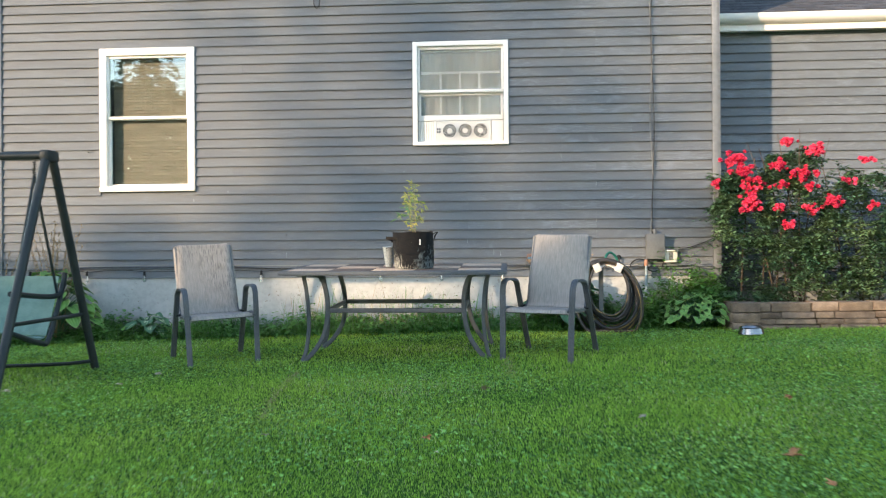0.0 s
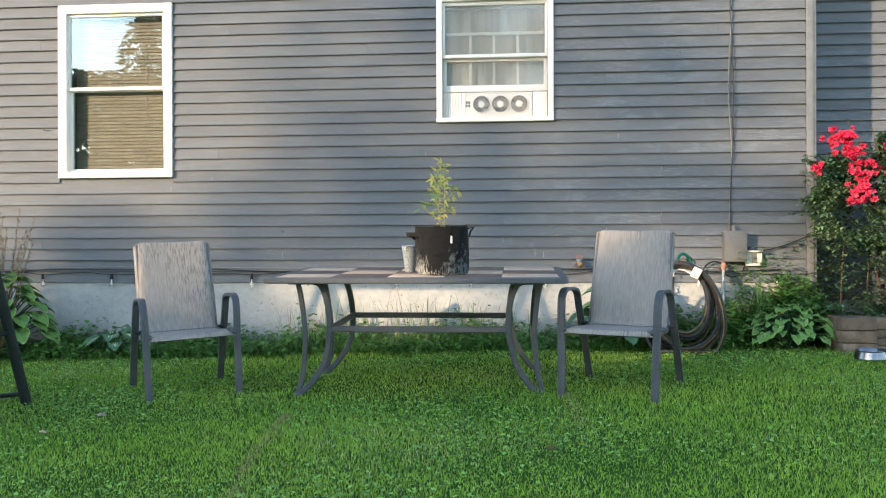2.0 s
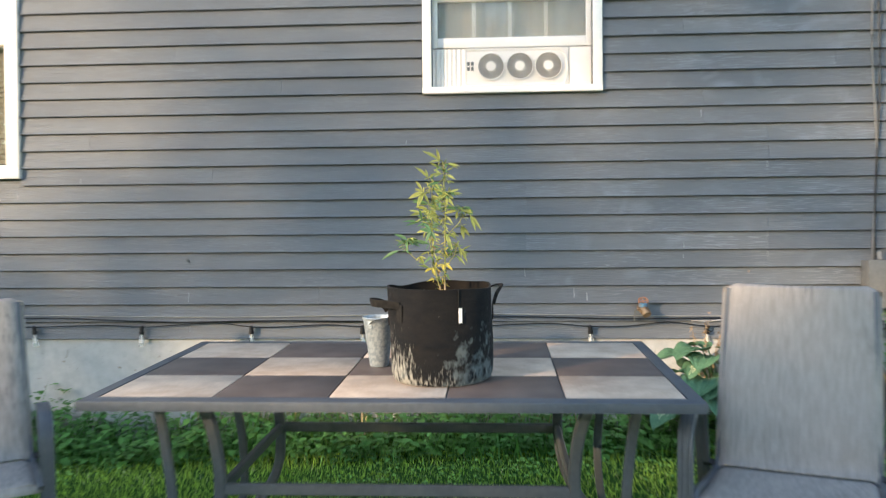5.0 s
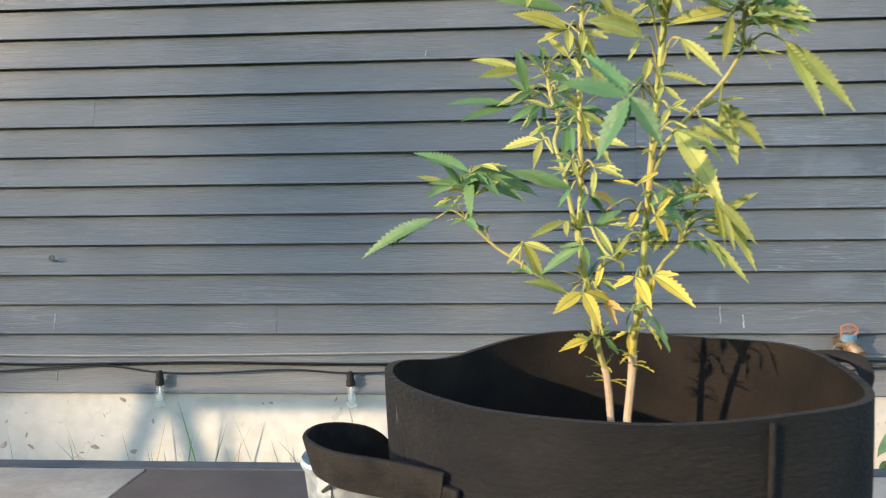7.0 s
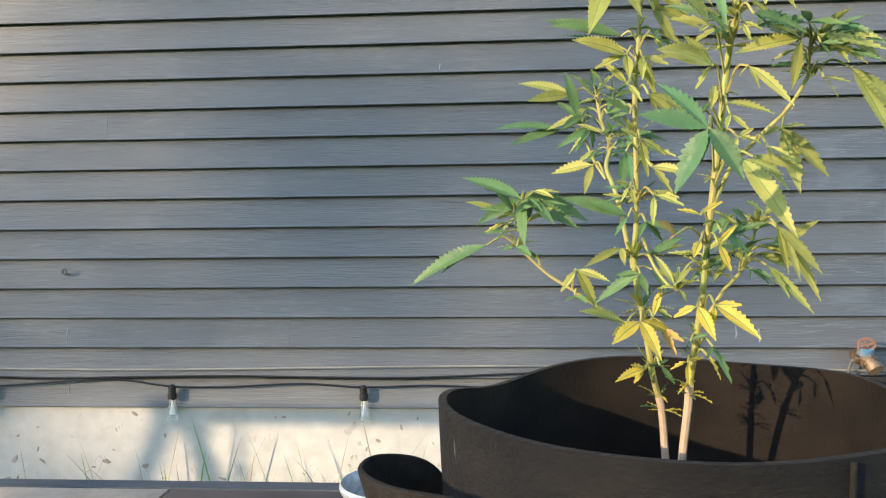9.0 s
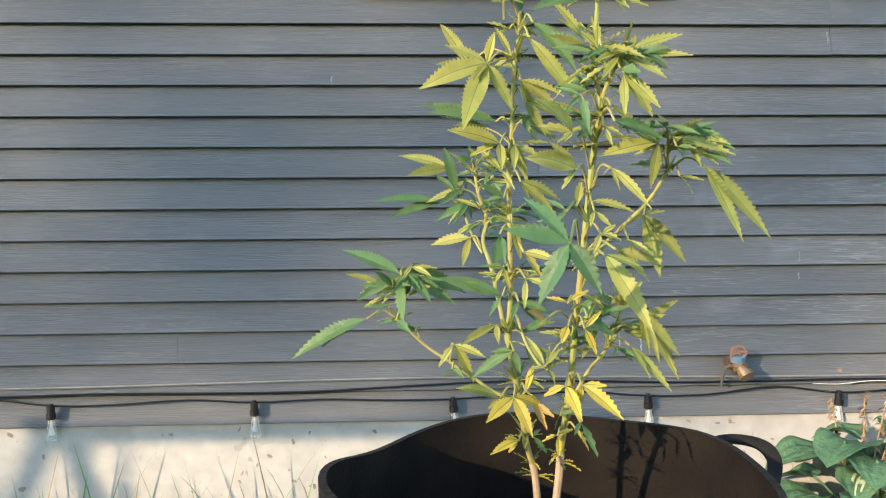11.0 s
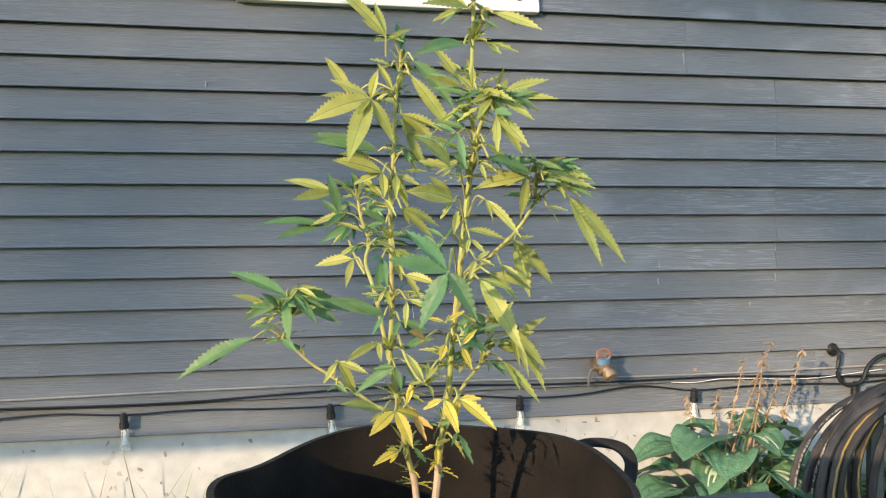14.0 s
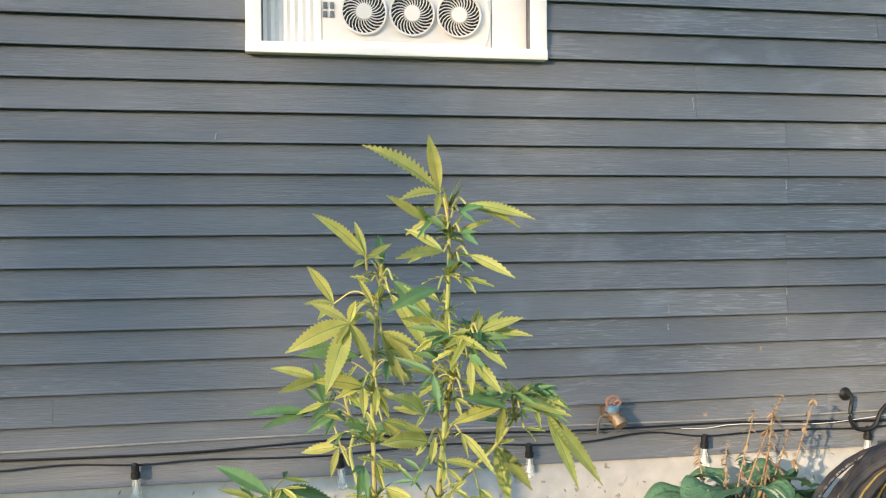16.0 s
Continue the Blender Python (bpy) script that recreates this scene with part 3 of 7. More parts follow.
def window_1():
    root = casing(WIN1, 0.075, 0.055, "white double-hung window with closed ivory blinds", "window_1")
    x0, x1, z0, z1 = INNER1
    sash(root, x0, x1, 2.258, z1, WALL_Y + 0.012, 0.030, 0.026, GLASS)
    sash(root, x0, x1, z0, 2.285, WALL_Y + 0.046, 0.032, 0.030, GLASS)
    bl = new("window_blind")
    tagged(bl, "closed ivory horizontal slat blind behind the glass", "blind")
    slats(bl, "slat", 44, x0 + 0.03, x1 - 0.03, z0 + 0.06, z1 - 0.04, WALL_Y + 0.115, 0.036, 1.22, BLIND)
    bm = bmesh.new()
    box(bm, x0 + 0.025, x1 - 0.025, WALL_Y + 0.10, WALL_Y + 0.15, z1 - 0.035, z1 + 0.0, 0.003)
    part("head_rail", bm, BLIND, bl)
    bm = bmesh.new()
    box(bm, x0 + 0.03, x1 - 0.03, WALL_Y + 0.11, WALL_Y + 0.14, z0 + 0.02, z0 + 0.04, 0.003)
    part("bottom_rail", bm, BLIND, bl)
    bm = bmesh.new()
    for x in (x0 + 0.2, (x0 + x1) / 2, x1 - 0.2):
        sweep(bm, [(x, WALL_Y + 0.104, z0 + 0.03), (x, WALL_Y + 0.104, z1 - 0.02)], ring(0.0015, 4), up=(0, 1, 0))
    part("ladder_cord", bm, BLIND, bl)


def fan_rotor(cx, cz, y, fan):
    bm = bmesh.new()
    # flat black disc painted as the shaded well, curved blades of the grille, hub
    lathe_pts = ring(0.071, 32)
    hub = ring(0.026, 20)
    c = [bm.verts.new((cx + a, y + 0.012, cz + b)) for a, b in lathe_pts]
    bm.faces.new(c)
    well = part("fan_well", bm, PLASTIC_BLACK, fan, "flat black disc painted as the shaded fan opening", smooth=False)
    bm = bmesh.new()
    for i in range(26):
        t0 = 2 * math.pi * i / 26
        path = [(cx + r * math.cos(t0 + s), y + 0.003, cz + r * math.sin(t0 + s)) for r, s in ((0.026, 0.0), (0.040, 0.12), (0.055, 0.30), (0.070, 0.55))]
        sweep(bm, path, bar(0.0030, 0.006), up=(0, 1, 0))
    for r in (0.0725,):
        sweep(bm, [(cx + a, y + 0.003, cz + b) for a, b in ring(r, 32)], bar(0.006, 0.010), up=(0, 1, 0), closed=True)
    part("fan_grille", bm, PLASTIC_WHITE, fan)
    bm = bmesh.new()
    a = [bm.verts.new((cx + p, y - 0.003, cz + q)) for p, q in hub]
    b = [bm.verts.new((cx + p * 1.05, y + 0.010, cz + q * 1.05)) for p, q in hub]
    bm.faces.new(a)
    for i in range(20):
        j = (i + 1) % 20
        bm.faces.new((a[i], a[j], b[j], b[i]))
    part("fan_hub", bm, PLASTIC_WHITE, fan)


def window_2():
    root = casing(WIN2, 0.048, 0.036, "white double-hung window with the lower sash raised over a fan", "window_2")
    x0, x1, z0, z1 = INNER2
    sash(root, x0, x1, 2.470, z1, WALL_Y + 0.012, 0.030, 0.022, DUSTY_GLASS)
    sash(root, x0, x1, 2.190, 2.500, WALL_Y + 0.050, 0.055, 0.030, DUSTY_GLASS)
    bm = bmesh.new()
    for x in (x0 + 0.23, x0 + 0.43, x0 + 0.63):
        box(bm, x - 0.011, x + 0.011, WALL_Y + 0.082, WALL_Y + 0.092, 2.20, 2.69)
    box(bm, x0 + 0.03, x1 - 0.03, WALL_Y + 0.083, WALL_Y + 0.097, 2.675, 2.70)
    part("glazing_bar", bm, WHITE, root)
    # a pale shade hangs in shallow folds inside
    shade = new("roller_blind")
    tagged(shade, "beige fabric roller blind hanging behind the window glass", "blind")
    verts, faces, n = [], [], 40
    for z in (2.19, z1 - 0.03):
        verts += [(x0 + 0.02 + (x1 - x0 - 0.04) * i / n, WALL_Y + 0.135 + 0.006 * math.sin(i * 1.1), z) for i in range(n + 1)]
    faces = [(i, i + 1, n + 2 + i, n + 1 + i) for i in range(n)]
    part("shade_cloth", sheet("shade_cloth", verts, faces, SHADE), None, shade)
    bm = bmesh.new()
    sweep(bm, [(x0 + 0.015, WALL_Y + 0.135, z1 - 0.025), (x1 - 0.015, WALL_Y + 0.135, z1 - 0.025)], ring(0.012, 10))
    part("roller", bm, WHITE, shade)
    # three-rotor fan in the opening
    fy = WALL_Y + 0.030
    fan = thing("window_fan", Matrix.Identity(4), "white plastic window fan with three round grilles and side panels", "fan")
    bm = bmesh.new()
    box(bm, 0.112, 0.690, fy + 0.013, fy + 0.09, z0 + 0.001, 2.185, 0.008)
    body = part("housing", bm, PLASTIC_WHITE, fan)
    bm = bmesh.new()
    sweep(bm, [(0.122, fy + 0.012, 1.982), (0.122, fy + 0.012, 2.176), (0.640, fy + 0.012, 2.176), (0.672, fy + 0.012, 2.14), (0.680, fy + 0.012, 2.07), (0.672, fy + 0.012, 2.01), (0.662, fy + 0.012, 1.982)], bar(0.012, 0.008), up=(0, 1, 0), closed=True)
    part("housing_rim", bm, PLASTIC_WHITE, fan)
    for cx in (0.262, 0.420, 0.577):
        fan_rotor(cx, 2.082, fy, fan)
    bm = bmesh.new()
    for i, dz in ((0, 0.012), (0, -0.016), (1, 0.012), (1, -0.016)):
        box(bm, 0.130 + 0.022 * i, 0.144 + 0.022 * i, fy + 0.008, fy + 0.014, 2.088 + dz - 0.01, 2.088 + dz + 0.01, 0.001)
    part("switch", bm, BOX_GREY, fan, "small grey control switches")
    bm = bmesh.new()
    n = 14
    a = [bm.verts.new((x0 + 0.002 + (0.111 - x0) / n * i, fy + 0.02 + 0.006 * (i % 2), z0 + 0.001)) for i in range(n + 1)]
    b = [bm.verts.new((v.co.x, v.co.y, 2.185)) for v in a]
    for i in range(n):
        bm.faces.new((a[i], a[i + 1], b[i + 1], b[i]))
    part("accordion_panel", bm, PLASTIC_WHITE, fan, "pleated white side panel", smooth=False)
    bm = bmesh.new()
    box(bm, 0.692, x1 - 0.002, fy + 0.02, fy + 0.03, z0 + 0.001, 2.185, 0.002)
    part("side_panel", bm, PLASTIC_WHITE, fan)
    return fan


window_1()
window_2()

# ---- the patio table ----
TABLE_TILT = -math.atan(0.038)


def table_matrix():
    return Matrix.Translation((-0.019, 7.31, 0.004)) @ pose(0, 0, 0, math.degrees(-TABLE_TILT), 0, 0)


TABLE_TOP = 0.7225      # height of the tiles above the table's origin


def build_table():
    root = thing("patio_table", table_matrix(), "grey metal patio table with a checkered stone tile top", "table")
    nx, ny, tx, ty = 5, 3, 0.3254, 0.308
    hx, hy, rim, z = nx * tx / 2, ny * ty / 2, 0.045, TABLE_TOP
    bm = bmesh.new()
    x1, y1 = hx + rim, hy + rim
    prof = [(0.0, -0.010), (0.0, 0.001), (rim * 0.75, 0.001), (rim * 0.95, -0.003), (rim, -0.012), (rim * 0.97, -0.030), (rim * 0.6, -0.034), (0.0, -0.030)]
    rings = []
    for sx, sy in ((-1, -1), (1, -1), (1, 1), (-1, 1)):
        rings.append([bm.verts.new((sx * (hx + d), sy * (hy + d), z + h)) for d, h in prof])
    for i in range(4):
        a, b = rings[i], rings[(i + 1) % 4]
        for k in range(len(prof)):
            q = (k + 1) % len(prof)
            bm.faces.new((a[k], b[k], b[q], a[q]))
    part("table_rim", bm, FRAME_GREY, root)
    bm = bmesh.new()
    box(bm, -hx, hx, -hy, hy, z - 0.016, z - 0.007)
    part("tray", bm, FRAME_GREY, root, smooth=False)
    tiles = []
    for material in (TILE_LIGHT, TILE_DARK):
        bm = bmesh.new()
        box(bm, -tx / 2 + 0.0022, tx / 2 - 0.0022, -ty / 2 + 0.0022, ty / 2 - 0.0022, -0.007, 0.0, 0.0015)
        tiles.append(finish("tile", bm, material))
    for i in range(nx):
        for j in range(ny):
            ob = part("tile", tiles[(i + j + 2) % 2 if ny % 2 else (i + j) % 2], None, root)
            ob.location = (-hx + tx * (i + 0.5), -hy + ty * (j + 0.5), z + rng.uniform(-0.0005, 0.0005))
    # legs: a slender outer bar and an inner bar that bows inwards, meeting at the foot
    for sx in (-1, 1):
        for sy in (-1, 1):
            fx, fy, top_y = sx * 0.745, (0.50 if sy > 0 else -0.27), (0.36 if sy > 0 else -0.30)
            foot = 0.012 if sy > 0 else 0.016
            bm = bmesh.new()
            sweep(bm, smooth_path([(sx * 0.715, top_y, z - 0.03), (sx * 0.688, top_y * 1.02, 0.56), (sx * 0.676, (top_y + fy) / 2, 0.34), (sx * 0.700, fy, 0.12), (fx, fy, foot - 0.03)], 7), bar(0.030, 0.020), up=(0, 1, 0))
            leg = part("leg", bm, FRAME_GREY, root)
            bm = bmesh.new()
            sweep(bm, smooth_path([(sx * 0.640, top_y, z - 0.03), (sx * 0.575, top_y, 0.665), (sx * 0.535, top_y * 1.02, 0.56), (sx * 0.528, (top_y + fy) / 2, 0.40), (sx * 0.562, fy, 0.22), (sx * 0.640, fy, 0.09), (fx, fy, foot - 0.03)], 7), bar(0.036, 0.028), up=(0, 1, 0))
            part("brace", bm, FRAME_GREY, leg)
    for y in (-0.285, 0.43):
        bm = bmesh.new()
        sweep(bm, [(-0.525, y, 0.405), (0.525, y, 0.405)], bar(0.022, 0.036))
        part("stretcher", bm, FRAME_GREY, root)
    for sx in (-1, 1):
        bm = bmesh.new()
        sweep(bm, [(sx * 0.525, -0.285, 0.405), (sx * 0.525, 0.43, 0.405)], bar(0.022, 0.036))
        part("stretcher", bm, FRAME_GREY, root)
        bm = bmesh.new()
        sweep(bm, [(sx * 0.66, -0.45, z - 0.036), (sx * 0.66, 0.45, z - 0.036)], bar(0.14, 0.012))
        part("apron", bm, FRAME_GREY, root)
    return root


build_table()


def on_table(x, y, turn=0.0):
    """A pose standing on the table top at world x, y."""
    m = table_matrix()
    local = m.inverted() @ Vector((x, y, 0.70))
    return m @ Matrix.Translation((local.x, local.y, TABLE_TOP + 0.0015)) @ pose(0, 0, 0, 0, 0, turn)


# ---- sling chairs ----
def ribbed(w, h):
    """An extruded bar with two shallow grooves along each broad face."""
    x, y, g = w / 2, h / 2, 0.0022
    one = [(x, -y * 0.9), (x, -y * 0.42), (x - g, -y * 0.34), (x, -y * 0.26), (x, y * 0.26), (x - g, y * 0.34), (x, y * 0.42), (x, y * 0.9), (x * 0.7, y)]
    return one + [(-a, -b) for a, b in one]


def build_chair(m, label):
    """Local origin on the ground midway between the front feet; the chair looks towards -y."""
    root = thing("patio_chair", m, label, "chair", "chairs beside the patio table")
    for sx in (-1, 1):
        bm = bmesh.new()
        sweep(bm, smooth_path([(sx * 0.262, 0.0, 0.0), (sx * 0.266, 0.015, 0.30), (sx * 0.270, 0.025, 0.50), (sx * 0.272, 0.055, 0.575), (sx * 0.272, 0.12, 0.598), (sx * 0.272, 0.26, 0.590),
                               (sx * 0.274, 0.335, 0.560), (sx * 0.276, 0.38, 0.48), (sx * 0.278, 0.50, 0.26), (sx * 0.280, 0.635, 0.0)], 5), ribbed(0.018, 0.044), up=(1, 0, 0))
        # the loop is one bent bar: front leg, arm and rear leg
        part("leg_and_arm", bm, FRAME_GREY, root)
        bm = bmesh.new()
        sweep(bm, smooth_path([(sx * 0.245, 0.005, 0.372), (sx * 0.245, 0.06, 0.392), (sx * 0.243, 0.25, 0.368), (sx * 0.240, 0.43, 0.358), (sx * 0.230, 0.486, 0.41), (sx * 0.224, 0.553, 0.62), (sx * 0.222, 0.638, 0.918)], 5), bar(0.020, 0.020), up=(1, 0, 0))
        part("side_rail", bm, FRAME_GREY, root)
        bm = bmesh.new()
        sweep(bm, [(sx * 0.243, 0.03, 0.375), (sx * 0.268, 0.03, 0.375)], ring(0.012, 8), up=(0, 0, 1))
        part("bolt_spacer", bm, PLASTIC_BLACK, root)
        bm = bmesh.new()
        sweep(bm, [(sx * 0.240, 0.44, 0.372), (sx * 0.276, 0.44, 0.372)], ring(0.012, 8), up=(0, 0, 1))
        part("bolt_spacer", bm, PLASTIC_BLACK, root)
    for y, z, w in ((0.02, 0.366, 0.245), (0.44, 0.352, 0.240)):
        bm = bmesh.new()
        sweep(bm, [(-w, y, z), (w, y, z)], bar(0.022, 0.022))
        part("cross_rail", bm, FRAME_GREY, root)

    def sling(name, pts, w0, w1):
        path = smooth_path(pts, 7)
        n, m_ = len(path), 13
        verts, faces = [], []
        for layer in (0.0, -0.006):
            for i, p in enumerate(path):
                w = w0 + (w1 - w0) * i / (n - 1)
                d = (path[min(i + 1, n - 1)] - path[max(i - 1, 0)]).normalized()
                nor = Vector((0, -d.z, d.y))
                for j in range(m_):
                    u = j / (m_ - 1) * 2 - 1
                    sag = -0.016 * (1 - u * u) * math.sin(math.pi * min(1, max(0, i / (n - 1))))
                    roll = -0.024 * (max(0, abs(u) - 0.9) / 0.1) ** 2
                    q = p + nor * (sag + layer + roll)
                    verts.append((u * w, q.y, q.z))
        k = n * m_
        for i in range(n - 1):
            for j in range(m_ - 1):
                a = i * m_ + j
                faces += [(a, a + 1, a + 1 + m_, a + m_), (k + a, k + a + m_, k + a + 1 + m_, k + a + 1)]
        for i in range(n - 1):
            a, b = i * m_, i * m_ + m_ - 1
            faces += [(a, a + m_, k + a + m_, k + a), (b, k + b, k + b + m_, b + m_)]
        for j in range(m_ - 1):
            a, b = j, (n - 1) * m_ + j
            faces += [(a, k + a, k + a + 1, a + 1), (b, b + 1, k + b + 1, k + b)]
        me = sheet(name, verts, faces, SLING)
        me.shade_smooth()
        part(name, me, None, root, "grey streaked woven sling fabric")

    sling("seat", [(0, -0.012, 0.362), (0, -0.005, 0.384), (0, 0.03, 0.400), (0, 0.24, 0.382), (0, 0.415, 0.370)], 0.252, 0.247)
    sling("backrest", [(0, 0.425, 0.372), (0, 0.460, 0.415), (0, 0.525, 0.62), (0, 0.590, 0.83), (0, 0.612, 0.905), (0, 0.626, 0.934), (0, 0.652, 0.938), (0, 0.662, 0.915)], 0.246, 0.240)
    return root


def at_ground(x, y, turn=0.0, sink=0.0):
    return pose(x, y, float(lawn_z(x, y)) - sink, 0, 0, turn)


build_chair(at_ground(1.048, 6.80, -21) @ pose(0, 0, 0.0, 1.2, 0.6, 0), "grey metal patio chair with a streaked tan sling, beside the table")
build_chair(at_ground(-1.362, 7.00, 31.5) @ pose(0, 0, 0.0, 0.8, -2.2, 0), "grey metal patio chair with a streaked grey sling, on the lawn")


# ---- the felt pot with its plant ----
POT = on_table(0.1144, 7.098)
POT_R, POT_H = 0.158, 0.282


def rim_z(a):
    """The soft rim rises and dips round the pot."""
    a = a % (2 * math.pi)
    return POT_H + 0.003 * math.sin(2 * a + 0.5) + 0.001 * math.exp(-((a - 3.25) / 0.45) ** 2) - 0.006 * math.exp(-((a - 4.05) / 0.40) ** 2) + 0.002 * math.sin(5 * a) - 0.008 * math.exp(-((a - 2.62) / 0.36) ** 2) + 0.003 * math.exp(-((a - 1.9) / 0.4) ** 2) + 0.004 * math.exp(-((a - 4.75) / 0.7) ** 2)


def pot_radius(a, z):
    k = z / POT_H
    return POT_R * (0.976 + 0.010 * min(1, k * 3) + 0.006 * k) + 0.0024 * math.sin(3 * a + 4 * k) + 0.0025 * math.sin(5 * a + 1 - 3 * k) + 0.0016 * math.exp(-((z - 0.118 - 0.004 * math.sin(2 * a)) / 0.004) ** 2)


def build_pot():
    root = thing("fabric_pot", POT, "black felt fabric planting pot with pale mineral stains", "pot")
    n, levels = 72, 60
    bm = bmesh.new()
    outer, inner = [], []
    for k in range(levels + 1):
        t = k / levels
        ro, ri = [], []
        for i in range(n):
            a = 2 * math.pi * i / n
            z = t * rim_z(a)
            r = pot_radius(a, z) * (0.93 + 0.07 * min(1, t * 12) ** 0.5)
            ro.append(bm.verts.new((r * math.cos(a), r * math.sin(a), z)))
            ri.append(bm.verts.new(((r - 0.0055) * math.cos(a), (r - 0.0055) * math.sin(a), z)))
        outer.append(ro)
        inner.append(ri)
    for k in range(levels):
        for i in range(n):
            j = (i + 1) % n
            bm.faces.new((outer[k][i], outer[k][j], outer[k + 1][j], outer[k + 1][i]))
            bm.faces.new((inner[k][j], inner[k][i], inner[k + 1][i], inner[k + 1][j])).material_index = 1
    for i in range(n):
        j = (i + 1) % n
        bm.faces.new((outer[-1][i], outer[-1][j], inner[-1][j], inner[-1][i]))
    bm.faces.new(outer[0][::-1])
    part("felt_body", bm, [FELT_STAINED, FELT], root)
    # soil
    bm = bmesh.new()
    verts = [bm.verts.new((0, 0, 0.165))]
    last = None
    for r in range(1, 8):
        cur = [bm.verts.new((0.0208 * r * math.cos(2 * math.pi * i / 24), 0.0208 * r * math.sin(2 * math.pi * i / 24), 0.165 + rng.uniform(-0.006, 0.006))) for i in range(24)]
        for i in range(24):
            j = (i + 1) % 24
            bm.faces.new((verts[0], cur[i], cur[j]) if last is None else (last[i], cur[i], cur[j], last[j]))
        last = cur
    part("soil", bm, SOIL, root, "dry brown potting soil")
    # overlapped side seam, stitched flap and white tag
    bm = bmesh.new()
    a0 = radians(-67)
    path = []
    for k in range(12):
        z = 0.180 + (rim_z(a0) - 0.182) * k / 11
        r = pot_radius(a0, z) * (0.93 + 0.07 * min(1, z / POT_H * 12) ** 0.5) + 0.002
        path.append((r * math.cos(a0), r * math.sin(a0), z))
    sweep(bm, path, bar(0.0030, 0.003), up=(math.cos(a0), math.sin(a0), 0))
    part("seam", bm, WEBBING, root, "raised stitched side seam")
    a1 = radians(-65.5)
    bm = bmesh.new()
    r = pot_radius(a1, 0.18) + 0.006
    e = Vector((-math.sin(a1), math.cos(a1), 0))
    c = Vector((r * math.cos(a1), r * math.sin(a1), 0))
    sweep(bm, [c + Vector((0, 0, 0.186)), c + Vector((0, 0, 0.229))], bar(0.011, 0.0015), up=(math.cos(a1), math.sin(a1), 0))
    part("tag", bm, WHITE, root, "small white plastic plant tag")
    # webbing handles, one flopped outwards, one standing
    for a, pts in ((radians(196), [(-0.050, 0.003, 0.206), (-0.049, 0.020, 0.226), (-0.034, 0.045, 0.235), (0.0, 0.055, 0.237), (0.038, 0.047, 0.237), (0.064, 0.026, 0.236), (0.080, 0.004, 0.231)]),
                   (radians(22), [(-0.050, 0.003, 0.222), (-0.049, 0.014, 0.254), (-0.033, 0.030, 0.272), (0.0, 0.040, 0.276), (0.033, 0.031, 0.271), (0.049, 0.015, 0.251), (0.050, 0.003, 0.218)])):
        bm = bmesh.new()
        base = POT_R * 0.995
        out = Vector((math.cos(a), math.sin(a), 0))
        side = Vector((-math.sin(a), math.cos(a), 0))
        path = []
        for s, o, z in pts:
            ang = a + s / base
            path.append(Vector((math.cos(ang), math.sin(ang), 0)) * base + out * o + Vector((0, 0, z)))
        sp = smooth_path(path, 6)
        sweep(bm, sp, bar(0.004, 0.024) if a > 2 else bar(0.004, 0.011), up=out * 0.85 + Vector((0, 0, 0.35)) if a < 2 else (0.25 * out.x, 0.25 * out.y, 0.9))
        handle = part("handle", bm, WEBBING, root)
        for ang, top in ((a + pts[0][0] / base, pts[0][2]), (a + pts[-1][0] / base, pts[-1][2])):
            bm = bmesh.new()
            rr = pot_radius(ang, 0.17) + 0.0015
            p0 = Vector((math.cos(ang) * rr, math.sin(ang) * rr, 0))
            sweep(bm, [p0 + Vector((0, 0, z)) for z in (top - 0.046, top - 0.03, top - 0.012, top + 0.004)], bar(0.024, 0.003), up=(math.cos(ang), math.sin(ang), 0))
            part("handle_patch", bm, WEBBING, handle)
    return root


